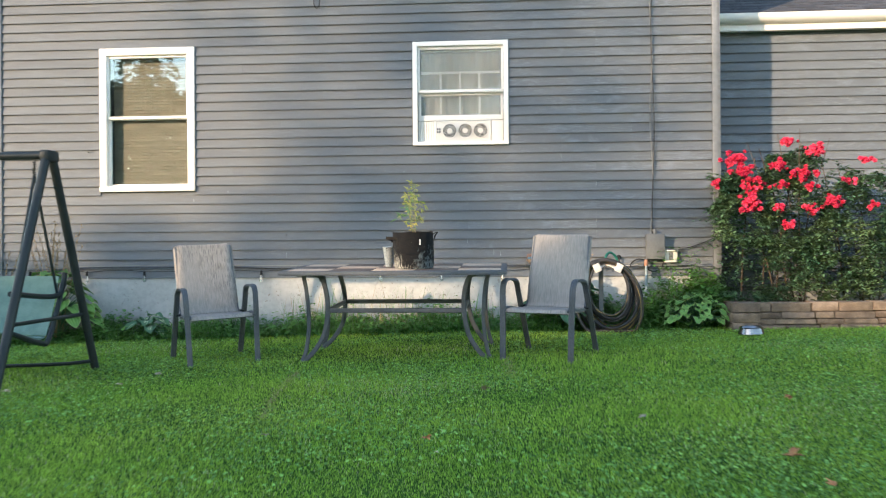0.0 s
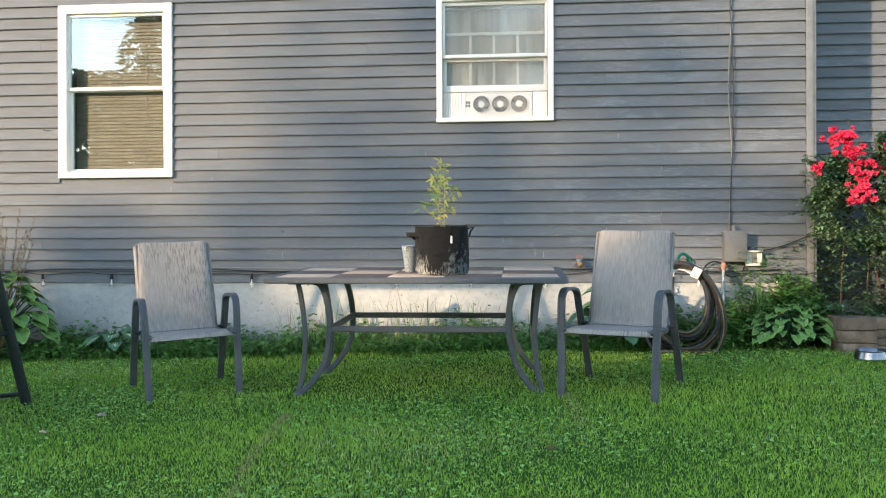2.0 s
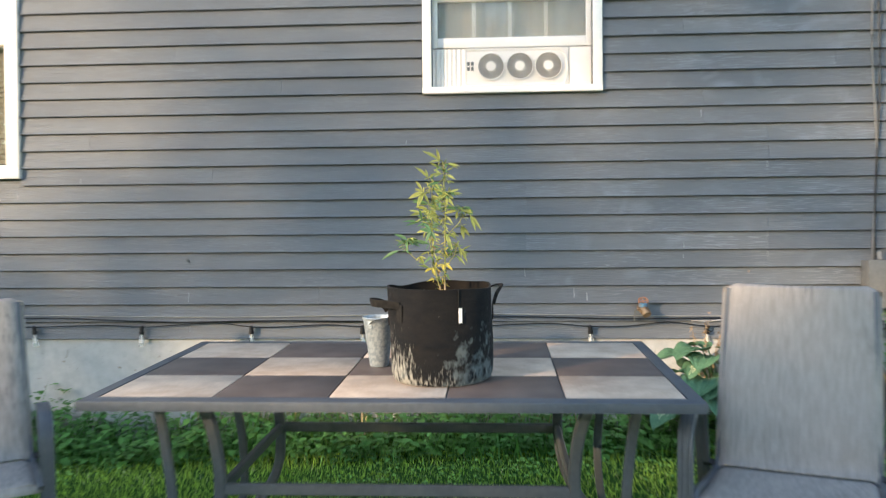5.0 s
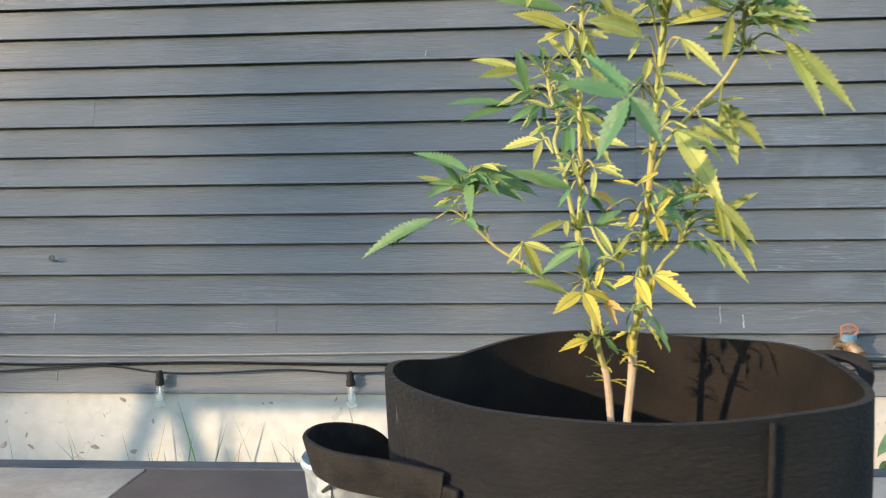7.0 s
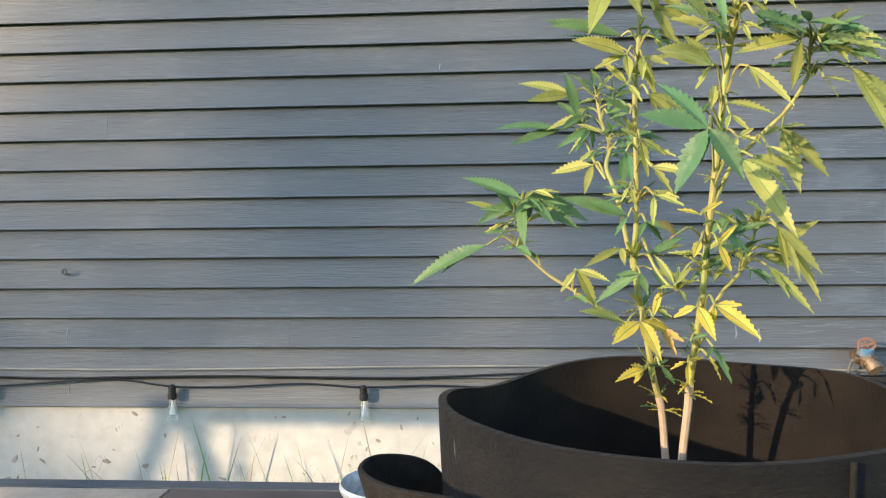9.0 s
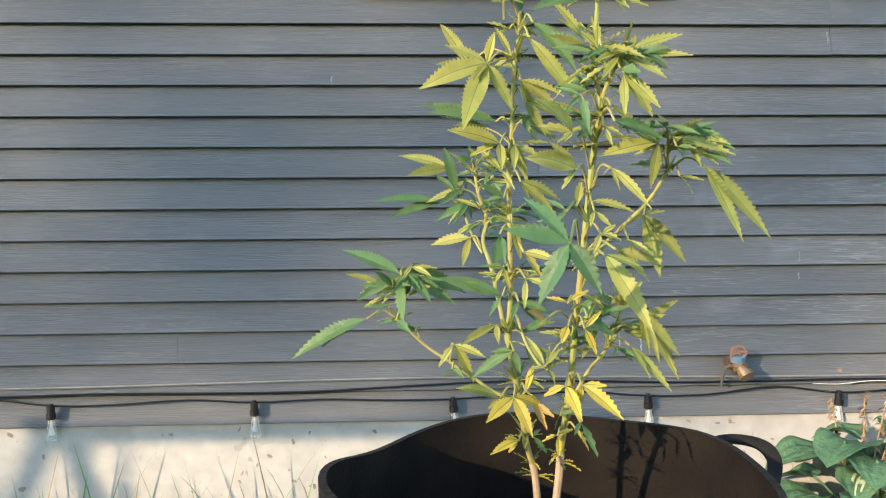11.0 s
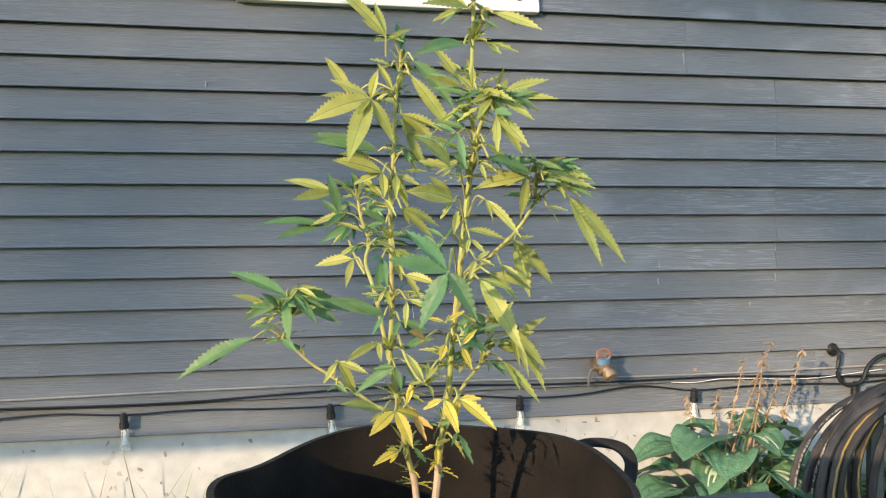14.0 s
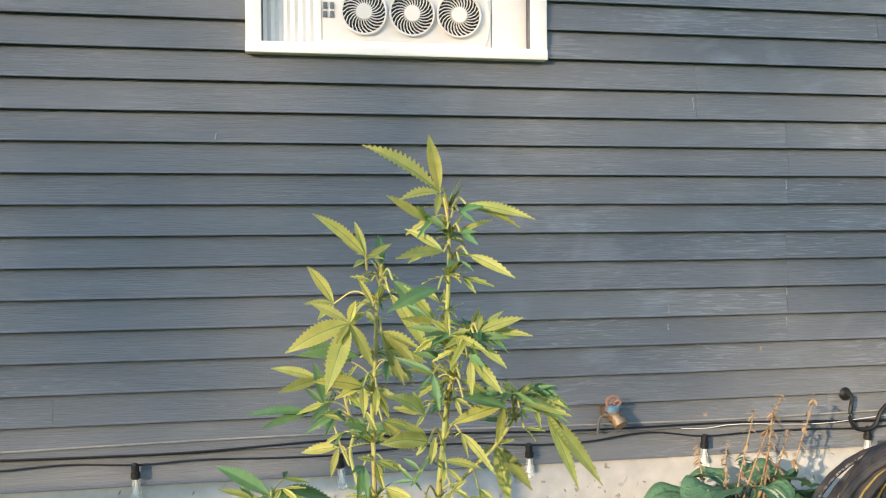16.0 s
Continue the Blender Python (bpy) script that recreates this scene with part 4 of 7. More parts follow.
def felt_stained():
    m = mat("stained_black_felt", (0.0088, 0.0096, 0.0112), (0.0158, 0.0150, 0.0150), 22, 0.95, 0.9, 200, spec=0.12, depth=0.002, stretch=(0.8, 0.8, 1.8), fine=0.3)
    grain(m, (0.046, 0.038, 0.031), 420, (0.5, 0.5, 2.0), 0.50, 0.70, 0.36, 0.0, 9.0)
    grain(m, (0.45, 0.42, 0.36), 260, (1, 1, 1), 0.76, 0.79, 0.9, 0.0, 9.0)
    nt = m.node_tree
    N, L = nt.nodes.new, nt.links.new
    b = nt.nodes["Principled BSDF"]
    b.inputs["Sheen Weight"].default_value, b.inputs["Sheen Roughness"].default_value = 0.02, 0.5      # fuzzy felt

    def stain(colour, scale, stretch, low, high, x_from, x_to, z_top, strength):
        """Mineral stains that reach up from the foot of the pot on one side of it."""
        was = b.inputs["Base Color"].links[0].from_socket
        tc, sep, mp, n = N("ShaderNodeTexCoord"), N("ShaderNodeSeparateXYZ"), N("ShaderNodeMapping"), N("ShaderNodeTexNoise")
        mp.inputs["Scale"].default_value = stretch
        L(tc.outputs["Object"], mp.inputs[0])
        L(tc.outputs["Object"], sep.inputs[0])
        L(mp.outputs[0], n.inputs["Vector"])
        n.inputs["Scale"].default_value, n.inputs["Detail"].default_value = scale, 6
        h, side, add, add2, cut, mix = N("ShaderNodeMapRange"), N("ShaderNodeMapRange"), N("ShaderNodeMath"), N("ShaderNodeMath"), N("ShaderNodeMapRange"), N("ShaderNodeMix")
        h.inputs[1].default_value, h.inputs[2].default_value, h.inputs[3].default_value, h.inputs[4].default_value = 0.0, z_top, 0.12, -0.22
        side.inputs[1].default_value, side.inputs[2].default_value, side.inputs[3].default_value, side.inputs[4].default_value = x_from, x_to, -0.16, 0.02
        L(sep.outputs[2], h.inputs[0])
        L(sep.outputs[0], side.inputs[0])
        L(n.outputs[0], add.inputs[0])
        L(h.outputs[0], add.inputs[1])
        L(add.outputs[0], add2.inputs[0])
        L(side.outputs[0], add2.inputs[1])
        cut.inputs[1].default_value, cut.inputs[2].default_value, cut.inputs[4].default_value = low, high, strength
        L(add2.outputs[0], cut.inputs[0])
        mix.data_type = "RGBA"
        L(cut.outputs[0], mix.inputs[0])
        L(was, mix.inputs[6])
        mix.inputs[7].default_value = (*colour, 1)
        L(mix.outputs[2], b.inputs["Base Color"])

    stain((0.36, 0.35, 0.31), 110, (1, 1, 0.30), 0.47, 0.66, -0.045, -0.090, 0.185, 0.75)
    stain((0.20, 0.235, 0.235), 48, (1, 1, 0.7), 0.49, 0.66, 0.006, 0.060, 0.265, 0.46)
    stain((0.30, 0.29, 0.26), 110, (1, 1, 0.2), 0.62, 0.72, -0.20, -0.19, 0.10, 0.5)
    return m


FELT_STAINED = felt_stained()
build_pot()


# ---- the plant ----
def leaflet(verts, faces, mats, origin, d, up, length, width, droop, mi):
    """A saw-toothed, lance-shaped blade, folded along its rib and pleated between its side veins."""
    d, up = d.normalized(), up.normalized()
    side = d.cross(up)
    side = side.normalized() if side.length > 1e-3 else d.orthogonal().normalized()
    up = side.cross(d).normalized()
    n, start = (8 if length < 0.022 else 20 if length < 0.04 else 34), len(verts)
    curl = rng.uniform(0.15, 0.42)
    for i in range(n + 1):
        t = i / n
        # narrow foot, broadest before the middle, a long drawn-out point
        w = width * (t ** 0.95 * (1 - t) ** 1.22 * 4.1 + 0.02)
        tooth = 1.0 if i % 2 else 0.85
        if i == n:
            w = 0.0003
        c = origin + d * (length * t) - Vector((0, 0, 1)) * (droop * length * t * t)
        pleat = 0.17 * w * (1 if i % 2 else -1)
        fwd = d * (length * (0.85 / n if i % 2 else 0.1 / n))
        rib = side * min(w * 0.5, 0.00042 * (1 - t) + 0.00012)
        for sgn in (1, -1):
            edge = c + side * (sgn * w * tooth) + up * (curl * w * tooth + pleat) + fwd
            half = c + side * (sgn * w * 0.52) + up * (curl * 0.62 * w + pleat * 0.8) + fwd * 0.45
            row = (edge, half, c + rib * sgn)
            verts += [tuple(p) for p in (row if sgn == 1 else row[::-1])]
    for i in range(n):
        a = start + 6 * i
        faces += [(a + k, a + k + 1, a + k + 7, a + k + 6) for k in range(5)]
        mats += [mi, mi, mi if mi in (1, 3) else 4, mi, mi]


def blade_to(out, a, b, mi, droop=0.16, width=0.125):
    """A leaflet from a to its tip b, arching over, its face turned up and outwards."""
    a, b = Vector(a), Vector(b)
    L = (b - a).length
    d = b - a + Vector((0, 0, droop * L))
    up = Vector((rng.uniform(-0.45, 0.25), rng.uniform(-1.0, -0.55), rng.uniform(0.15, 0.75)))
    leaflet(out[0], out[1], out[2], a, d, up, d.length, L * width * rng.uniform(0.80, 1.02), droop * L / d.length, mi)


def bud(out, p, size, count, mi=0):
    """A tuft of small upright leaves at a node."""
    verts, faces, mats, stems = out
    for _ in range(count):
        a, e = rng.uniform(0, 6.283), rng.uniform(-0.1, 1.1)
        d = Vector((math.cos(a) * math.cos(e), math.sin(a) * math.cos(e), math.sin(e)))
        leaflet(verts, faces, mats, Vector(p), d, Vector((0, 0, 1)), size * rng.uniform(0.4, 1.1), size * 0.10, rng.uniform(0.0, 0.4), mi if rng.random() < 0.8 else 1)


# ---- galvanised bucket ----
def build_bucket():
    root = thing("small_bucket", on_table(-0.102, 7.285) @ pose(0, 0, 0, 0, 0, 62) @ Matrix.Diagonal((0.98, 0.98, 0.98, 1)), "small galvanised metal bucket behind the felt pot", "bucket")
    bm = bmesh.new()
    lathe(bm, [(0.0, 0.004), (0.029, 0.004), (0.030, 0.0), (0.0315, 0.003), (0.0510, 0.155), (0.0540, 0.159), (0.0550, 0.163), (0.0530, 0.166), (0.0500, 0.162), (0.0490, 0.154), (0.030, 0.008), (0.0, 0.007)], 32)
    part("bucket_body", bm, GALV, root)
    bm = bmesh.new()
    sweep(bm, smooth_path([(-0.052, 0, 0.145), (-0.057, -0.02, 0.158), (-0.045, -0.05, 0.166), (0, -0.062, 0.168), (0.045, -0.05, 0.166), (0.057, -0.02, 0.158), (0.052, 0, 0.145)], 6), ring(0.0017, 6))
    part("bail", bm, FRAME_DARK, root, "thin wire bail")
    for sx in (-1, 1):
        bm = bmesh.new()
        box(bm, sx * 0.0485 - 0.003, sx * 0.0485 + 0.003, -0.009, 0.009, 0.130, 0.156, 0.0015)
        part("bail_ear", bm, GALV, root)


build_bucket()

def build_plant():
    root = thing("leafy_plant", Matrix.Identity(4), "young plant with serrated palmate leaves in the felt pot", "plant")

    def leaf(base, centre, mi, wide, *leaflets):
        """One palmate leaf: its stalk from the stem, and its leaflets."""
        out = ([], [], [], [])
        base, centre = Vector(base), Vector(centre)
        for length, way, reach in leaflets:
            tip = centre + Vector((length * math.cos(radians(way)), -reach, length * math.sin(radians(way))))
            blade_to(out, centre, tip, mi, droop=rng.uniform(0.10, 0.26), width=wide)
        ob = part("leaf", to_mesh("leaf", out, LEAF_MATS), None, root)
        mid = (base + centre) / 2 + Vector((0, 0, 0.004 + 0.12 * (centre - base).length))
        bm = bmesh.new()
        sweep(bm, smooth_path([base, mid, centre], 4), ring(0.0008, 5), up=(0.2, 1, 0.1))
        part("leaf_stalk", bm, STEM_MAT, ob)

    stem_a = [(0.121, 7.120, 0.885), (0.116, 7.129, 0.941), (0.112, 7.125, 0.986), (0.105, 7.117, 1.011), (0.097, 7.107, 1.053), (0.090, 7.102, 1.090), (0.091, 7.097, 1.128), (0.090, 7.092, 1.173), (0.089, 7.087, 1.214), (0.091, 7.082, 1.245), (0.092, 7.077, 1.285), (0.095, 7.072, 1.308), (0.096, 7.067, 1.321)]
    stem_b = [(0.1235, 7.112, 0.885), (0.124, 7.117, 0.941), (0.127, 7.107, 0.991), (0.127, 7.097, 1.015), (0.130, 7.077, 1.065), (0.131, 7.062, 1.107), (0.133, 7.037, 1.174), (0.135, 7.027, 1.211), (0.136, 7.017, 1.233), (0.138, 7.012, 1.247), (0.132, 7.007, 1.275), (0.133, 7.002, 1.299), (0.133, 6.997, 1.323), (0.133, 6.997, 1.348), (0.130, 6.997, 1.366)]
    stem_a2 = [(0.089, 7.102, 1.090), (0.080, 7.117, 1.141), (0.075, 7.137, 1.164), (0.079, 7.147, 1.181), (0.073, 7.152, 1.201), (0.070, 7.157, 1.224)]
    shoot_a2 = [(0.074, 7.132, 1.155), (0.068, 7.147, 1.168), (0.063, 7.157, 1.183), (0.058, 7.157, 1.199)]
    shoot_b = [(0.137, 7.012, 1.244), (0.139, 7.007, 1.257), (0.143, 6.997, 1.270), (0.146, 6.992, 1.278)]
    branch_r = [(0.132, 7.052, 1.131), (0.143, 7.047, 1.156), (0.155, 7.042, 1.170), (0.175, 7.037, 1.191), (0.186, 7.032, 1.210)]
    shoot_r = [(0.186, 7.032, 1.210), (0.184, 7.027, 1.219), (0.182, 7.017, 1.229)]
    branch_rl = [(0.134, 7.077, 1.058), (0.145, 7.077, 1.076), (0.155, 7.077, 1.087), (0.161, 7.077, 1.102), (0.166, 7.072, 1.119)]
    branch_l = [(0.095, 7.107, 1.049), (0.081, 7.112, 1.052), (0.066, 7.117, 1.062), (0.048, 7.122, 1.074), (0.031, 7.127, 1.085), (0.017, 7.127, 1.098), (0.008, 7.127, 1.107)]
    shoot_l = [(0.012, 7.127, 1.104), (0.012, 7.127, 1.115), (0.012, 7.122, 1.137)]
    shoot_ab = [(0.095, 7.097, 1.111), (0.099, 7.077, 1.093), (0.106, 7.062, 1.080), (0.111, 7.057, 1.077)]
    for name, pts, r0, r1 in (("stem", stem_a, 0.0026, 0.0012), ("stem", stem_b, 0.0028, 0.0011), ("branch", stem_a2, 0.0018, 0.0012), ("branch", shoot_a2, 0.0011, 0.0009), ("branch", shoot_b, 0.0015, 0.0010),
                              ("branch", branch_r, 0.0016, 0.0012), ("branch", shoot_r, 0.0014, 0.0010), ("branch", branch_rl, 0.0014, 0.0010), ("branch", branch_l, 0.0014, 0.0010), ("branch", shoot_l, 0.0014, 0.0010),
                              ("branch", shoot_ab, 0.0012, 0.0009)):
        path = smooth_path(pts, 5)
        n = len(path)
        low = max(2, int(n * 0.2)) if name == "stem" else 0
        if low:
            bm = bmesh.new()
            sweep(bm, path[:low + 1], ring(1.0, 8), up=(0.2, 1, 0.05), taper=[r0 * 1.05] * (low + 1))
            foot = part("stem_base", bm, STEM_BASE, root, "pale woody foot of the stem")
            out = ([], [], [], [])
            for k in (low, low - 2):
                bud(out, path[max(1, k)], 0.017, 7, 2)
            part("bud_leaves", to_mesh("bud_leaves", out, LEAF_MATS), None, foot)
        bm = bmesh.new()
        sweep(bm, path[low:], ring(1.0, 8), up=(0.2, 1, 0.05), taper=[r0 + (r1 - r0) * k / (n - 1) for k in range(low, n)])
        ob = part(name, bm, STEM_MAT, root)
        # tufts of small leaves at the joints
        out = ([], [], [], [])
        for k in (range(low + 4, n, 5) if name == "stem" else (n - 1,)):
            bud(out, path[k], rng.uniform(0.012, 0.026) * (1.0 if name == "stem" else 0.8), 12 if name == "stem" else 10, 0)
        if out[0]:
            part("bud_leaves", to_mesh("bud_leaves", out, LEAF_MATS), None, ob)
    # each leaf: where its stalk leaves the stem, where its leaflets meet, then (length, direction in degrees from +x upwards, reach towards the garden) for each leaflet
    # the third value picks the tone; 1 is the leaf coloured as shaded
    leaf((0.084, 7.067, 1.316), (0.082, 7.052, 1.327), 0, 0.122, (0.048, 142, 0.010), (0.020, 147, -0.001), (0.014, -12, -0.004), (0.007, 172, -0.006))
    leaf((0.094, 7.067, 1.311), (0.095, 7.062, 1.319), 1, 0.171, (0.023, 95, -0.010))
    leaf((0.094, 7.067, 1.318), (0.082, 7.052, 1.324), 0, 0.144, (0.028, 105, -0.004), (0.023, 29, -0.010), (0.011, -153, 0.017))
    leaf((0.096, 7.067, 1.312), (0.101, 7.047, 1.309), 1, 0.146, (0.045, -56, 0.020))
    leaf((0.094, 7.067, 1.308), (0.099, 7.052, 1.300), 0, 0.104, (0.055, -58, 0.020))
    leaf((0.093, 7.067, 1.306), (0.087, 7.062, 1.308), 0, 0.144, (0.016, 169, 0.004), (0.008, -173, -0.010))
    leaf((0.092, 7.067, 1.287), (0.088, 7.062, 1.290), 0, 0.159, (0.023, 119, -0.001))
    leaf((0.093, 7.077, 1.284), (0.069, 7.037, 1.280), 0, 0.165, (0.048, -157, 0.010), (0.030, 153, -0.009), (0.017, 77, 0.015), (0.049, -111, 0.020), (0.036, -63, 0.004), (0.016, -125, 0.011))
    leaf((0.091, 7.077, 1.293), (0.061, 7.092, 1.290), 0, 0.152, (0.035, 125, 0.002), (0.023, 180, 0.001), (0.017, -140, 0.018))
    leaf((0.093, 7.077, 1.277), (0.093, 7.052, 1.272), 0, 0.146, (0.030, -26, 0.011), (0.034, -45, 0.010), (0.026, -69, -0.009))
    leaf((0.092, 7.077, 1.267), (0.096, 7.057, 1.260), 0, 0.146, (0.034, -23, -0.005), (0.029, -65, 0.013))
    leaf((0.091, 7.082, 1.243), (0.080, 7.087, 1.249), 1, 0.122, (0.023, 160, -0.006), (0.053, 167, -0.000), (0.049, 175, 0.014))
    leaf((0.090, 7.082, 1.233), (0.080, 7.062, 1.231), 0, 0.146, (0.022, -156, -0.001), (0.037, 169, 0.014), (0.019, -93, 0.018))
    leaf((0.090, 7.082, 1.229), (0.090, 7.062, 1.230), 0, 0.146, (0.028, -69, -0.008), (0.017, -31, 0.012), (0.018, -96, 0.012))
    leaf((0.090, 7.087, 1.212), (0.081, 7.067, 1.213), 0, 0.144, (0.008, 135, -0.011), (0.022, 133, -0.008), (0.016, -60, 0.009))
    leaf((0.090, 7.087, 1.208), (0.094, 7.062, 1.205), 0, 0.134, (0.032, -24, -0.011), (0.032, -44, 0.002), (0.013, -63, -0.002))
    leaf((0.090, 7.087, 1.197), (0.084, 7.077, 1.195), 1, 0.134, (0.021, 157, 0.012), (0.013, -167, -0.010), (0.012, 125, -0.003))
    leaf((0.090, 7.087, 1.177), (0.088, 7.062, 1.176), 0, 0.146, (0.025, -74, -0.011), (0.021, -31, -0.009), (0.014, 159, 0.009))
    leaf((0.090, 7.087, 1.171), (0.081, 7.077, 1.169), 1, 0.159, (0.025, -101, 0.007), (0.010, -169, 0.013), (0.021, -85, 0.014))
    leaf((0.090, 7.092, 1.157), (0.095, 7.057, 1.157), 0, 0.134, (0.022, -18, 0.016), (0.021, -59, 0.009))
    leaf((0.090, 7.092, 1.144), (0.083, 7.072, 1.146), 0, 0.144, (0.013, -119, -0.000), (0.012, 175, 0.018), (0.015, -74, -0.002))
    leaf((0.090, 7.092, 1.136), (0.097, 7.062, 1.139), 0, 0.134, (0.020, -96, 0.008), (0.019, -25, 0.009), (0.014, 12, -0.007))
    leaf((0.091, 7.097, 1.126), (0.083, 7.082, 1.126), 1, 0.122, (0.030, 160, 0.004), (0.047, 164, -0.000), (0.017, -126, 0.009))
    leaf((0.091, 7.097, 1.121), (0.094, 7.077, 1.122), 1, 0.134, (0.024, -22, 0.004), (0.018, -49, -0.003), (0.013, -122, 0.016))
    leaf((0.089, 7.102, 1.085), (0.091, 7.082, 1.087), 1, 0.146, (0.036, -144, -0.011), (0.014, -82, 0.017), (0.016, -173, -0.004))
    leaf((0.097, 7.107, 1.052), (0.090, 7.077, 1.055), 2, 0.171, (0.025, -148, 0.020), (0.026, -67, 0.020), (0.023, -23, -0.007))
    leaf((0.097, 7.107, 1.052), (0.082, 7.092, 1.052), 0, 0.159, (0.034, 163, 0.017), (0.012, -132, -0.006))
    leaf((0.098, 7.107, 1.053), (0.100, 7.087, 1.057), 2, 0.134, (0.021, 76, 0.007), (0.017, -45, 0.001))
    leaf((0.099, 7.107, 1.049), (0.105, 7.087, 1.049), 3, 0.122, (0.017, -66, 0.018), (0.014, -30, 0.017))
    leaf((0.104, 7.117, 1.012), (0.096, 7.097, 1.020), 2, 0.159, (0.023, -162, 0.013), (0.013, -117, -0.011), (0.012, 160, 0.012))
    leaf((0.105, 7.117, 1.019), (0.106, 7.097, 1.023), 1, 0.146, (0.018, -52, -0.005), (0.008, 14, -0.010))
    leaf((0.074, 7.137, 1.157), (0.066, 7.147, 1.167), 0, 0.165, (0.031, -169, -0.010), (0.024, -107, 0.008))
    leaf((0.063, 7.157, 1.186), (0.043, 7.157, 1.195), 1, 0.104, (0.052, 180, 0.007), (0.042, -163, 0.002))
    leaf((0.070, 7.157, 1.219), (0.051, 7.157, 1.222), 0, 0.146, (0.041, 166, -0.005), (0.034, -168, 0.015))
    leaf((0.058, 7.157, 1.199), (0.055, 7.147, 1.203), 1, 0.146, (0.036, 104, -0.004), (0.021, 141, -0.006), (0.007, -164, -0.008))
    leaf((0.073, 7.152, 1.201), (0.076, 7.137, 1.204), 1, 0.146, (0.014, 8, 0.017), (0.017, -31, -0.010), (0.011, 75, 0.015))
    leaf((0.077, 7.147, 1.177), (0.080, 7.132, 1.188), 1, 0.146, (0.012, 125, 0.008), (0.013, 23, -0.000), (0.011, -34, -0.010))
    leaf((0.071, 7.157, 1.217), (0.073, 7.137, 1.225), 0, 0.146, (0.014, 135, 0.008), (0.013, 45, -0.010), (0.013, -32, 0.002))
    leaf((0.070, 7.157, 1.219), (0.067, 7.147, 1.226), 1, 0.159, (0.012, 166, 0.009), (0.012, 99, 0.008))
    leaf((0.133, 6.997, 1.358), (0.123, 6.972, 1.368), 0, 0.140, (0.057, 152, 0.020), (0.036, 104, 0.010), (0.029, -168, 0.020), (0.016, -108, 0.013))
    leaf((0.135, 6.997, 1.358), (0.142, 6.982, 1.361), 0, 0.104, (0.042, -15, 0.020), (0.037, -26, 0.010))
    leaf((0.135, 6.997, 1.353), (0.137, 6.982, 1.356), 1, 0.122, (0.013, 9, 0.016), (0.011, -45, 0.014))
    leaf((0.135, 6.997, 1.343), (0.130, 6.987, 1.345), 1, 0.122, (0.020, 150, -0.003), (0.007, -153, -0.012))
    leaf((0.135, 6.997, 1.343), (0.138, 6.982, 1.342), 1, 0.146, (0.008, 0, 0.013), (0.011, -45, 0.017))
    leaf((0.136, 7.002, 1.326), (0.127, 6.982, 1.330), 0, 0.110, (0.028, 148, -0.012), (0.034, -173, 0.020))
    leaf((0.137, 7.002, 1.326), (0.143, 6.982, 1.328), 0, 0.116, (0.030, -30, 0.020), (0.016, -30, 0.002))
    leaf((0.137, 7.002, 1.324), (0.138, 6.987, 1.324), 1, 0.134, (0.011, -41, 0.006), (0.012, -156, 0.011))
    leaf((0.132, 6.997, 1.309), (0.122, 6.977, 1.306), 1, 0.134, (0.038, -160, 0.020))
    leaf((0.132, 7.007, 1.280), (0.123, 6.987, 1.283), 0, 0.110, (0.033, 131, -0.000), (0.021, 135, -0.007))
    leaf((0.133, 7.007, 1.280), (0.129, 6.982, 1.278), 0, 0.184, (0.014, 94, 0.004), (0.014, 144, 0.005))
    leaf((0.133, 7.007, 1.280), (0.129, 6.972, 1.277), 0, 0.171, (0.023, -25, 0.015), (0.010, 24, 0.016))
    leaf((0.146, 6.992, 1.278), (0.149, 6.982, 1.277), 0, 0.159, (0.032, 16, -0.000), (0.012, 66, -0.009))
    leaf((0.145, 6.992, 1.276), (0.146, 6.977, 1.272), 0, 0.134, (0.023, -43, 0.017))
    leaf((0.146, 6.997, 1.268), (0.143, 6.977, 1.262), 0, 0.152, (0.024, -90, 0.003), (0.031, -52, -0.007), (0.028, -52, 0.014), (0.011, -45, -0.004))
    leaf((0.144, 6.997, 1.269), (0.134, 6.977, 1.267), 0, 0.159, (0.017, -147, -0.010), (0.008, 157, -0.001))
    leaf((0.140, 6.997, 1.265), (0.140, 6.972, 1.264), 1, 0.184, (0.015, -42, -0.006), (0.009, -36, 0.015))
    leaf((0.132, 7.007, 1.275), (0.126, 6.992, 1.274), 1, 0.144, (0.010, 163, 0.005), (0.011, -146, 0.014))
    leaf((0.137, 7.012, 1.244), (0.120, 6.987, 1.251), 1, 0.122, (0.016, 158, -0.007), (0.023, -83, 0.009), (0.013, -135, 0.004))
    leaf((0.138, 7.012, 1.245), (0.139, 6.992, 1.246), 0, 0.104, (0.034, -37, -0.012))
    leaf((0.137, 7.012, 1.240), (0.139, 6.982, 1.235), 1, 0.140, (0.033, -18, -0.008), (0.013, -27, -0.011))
    leaf((0.136, 7.012, 1.237), (0.135, 6.992, 1.233), 0, 0.144, (0.012, -31, 0.004), (0.012, -70, 0.003))
    leaf((0.134, 7.027, 1.210), (0.112, 6.972, 1.227), 0, 0.171, (0.030, 147, 0.020), (0.020, 169, -0.004), (0.017, 118, 0.004), (0.009, -139, 0.009))
    leaf((0.135, 7.017, 1.228), (0.128, 6.997, 1.229), 1, 0.171, (0.014, 141, 0.006), (0.011, -158, 0.014))
    leaf((0.134, 7.032, 1.193), (0.116, 6.982, 1.207), 0, 0.165, (0.034, 172, 0.020), (0.023, 139, 0.007), (0.013, -119, -0.012))
    leaf((0.134, 7.032, 1.192), (0.121, 7.007, 1.186), 0, 0.205, (0.016, 72, -0.011))
    leaf((0.133, 7.032, 1.188), (0.129, 7.002, 1.189), 0, 0.146, (0.028, -15, -0.001))
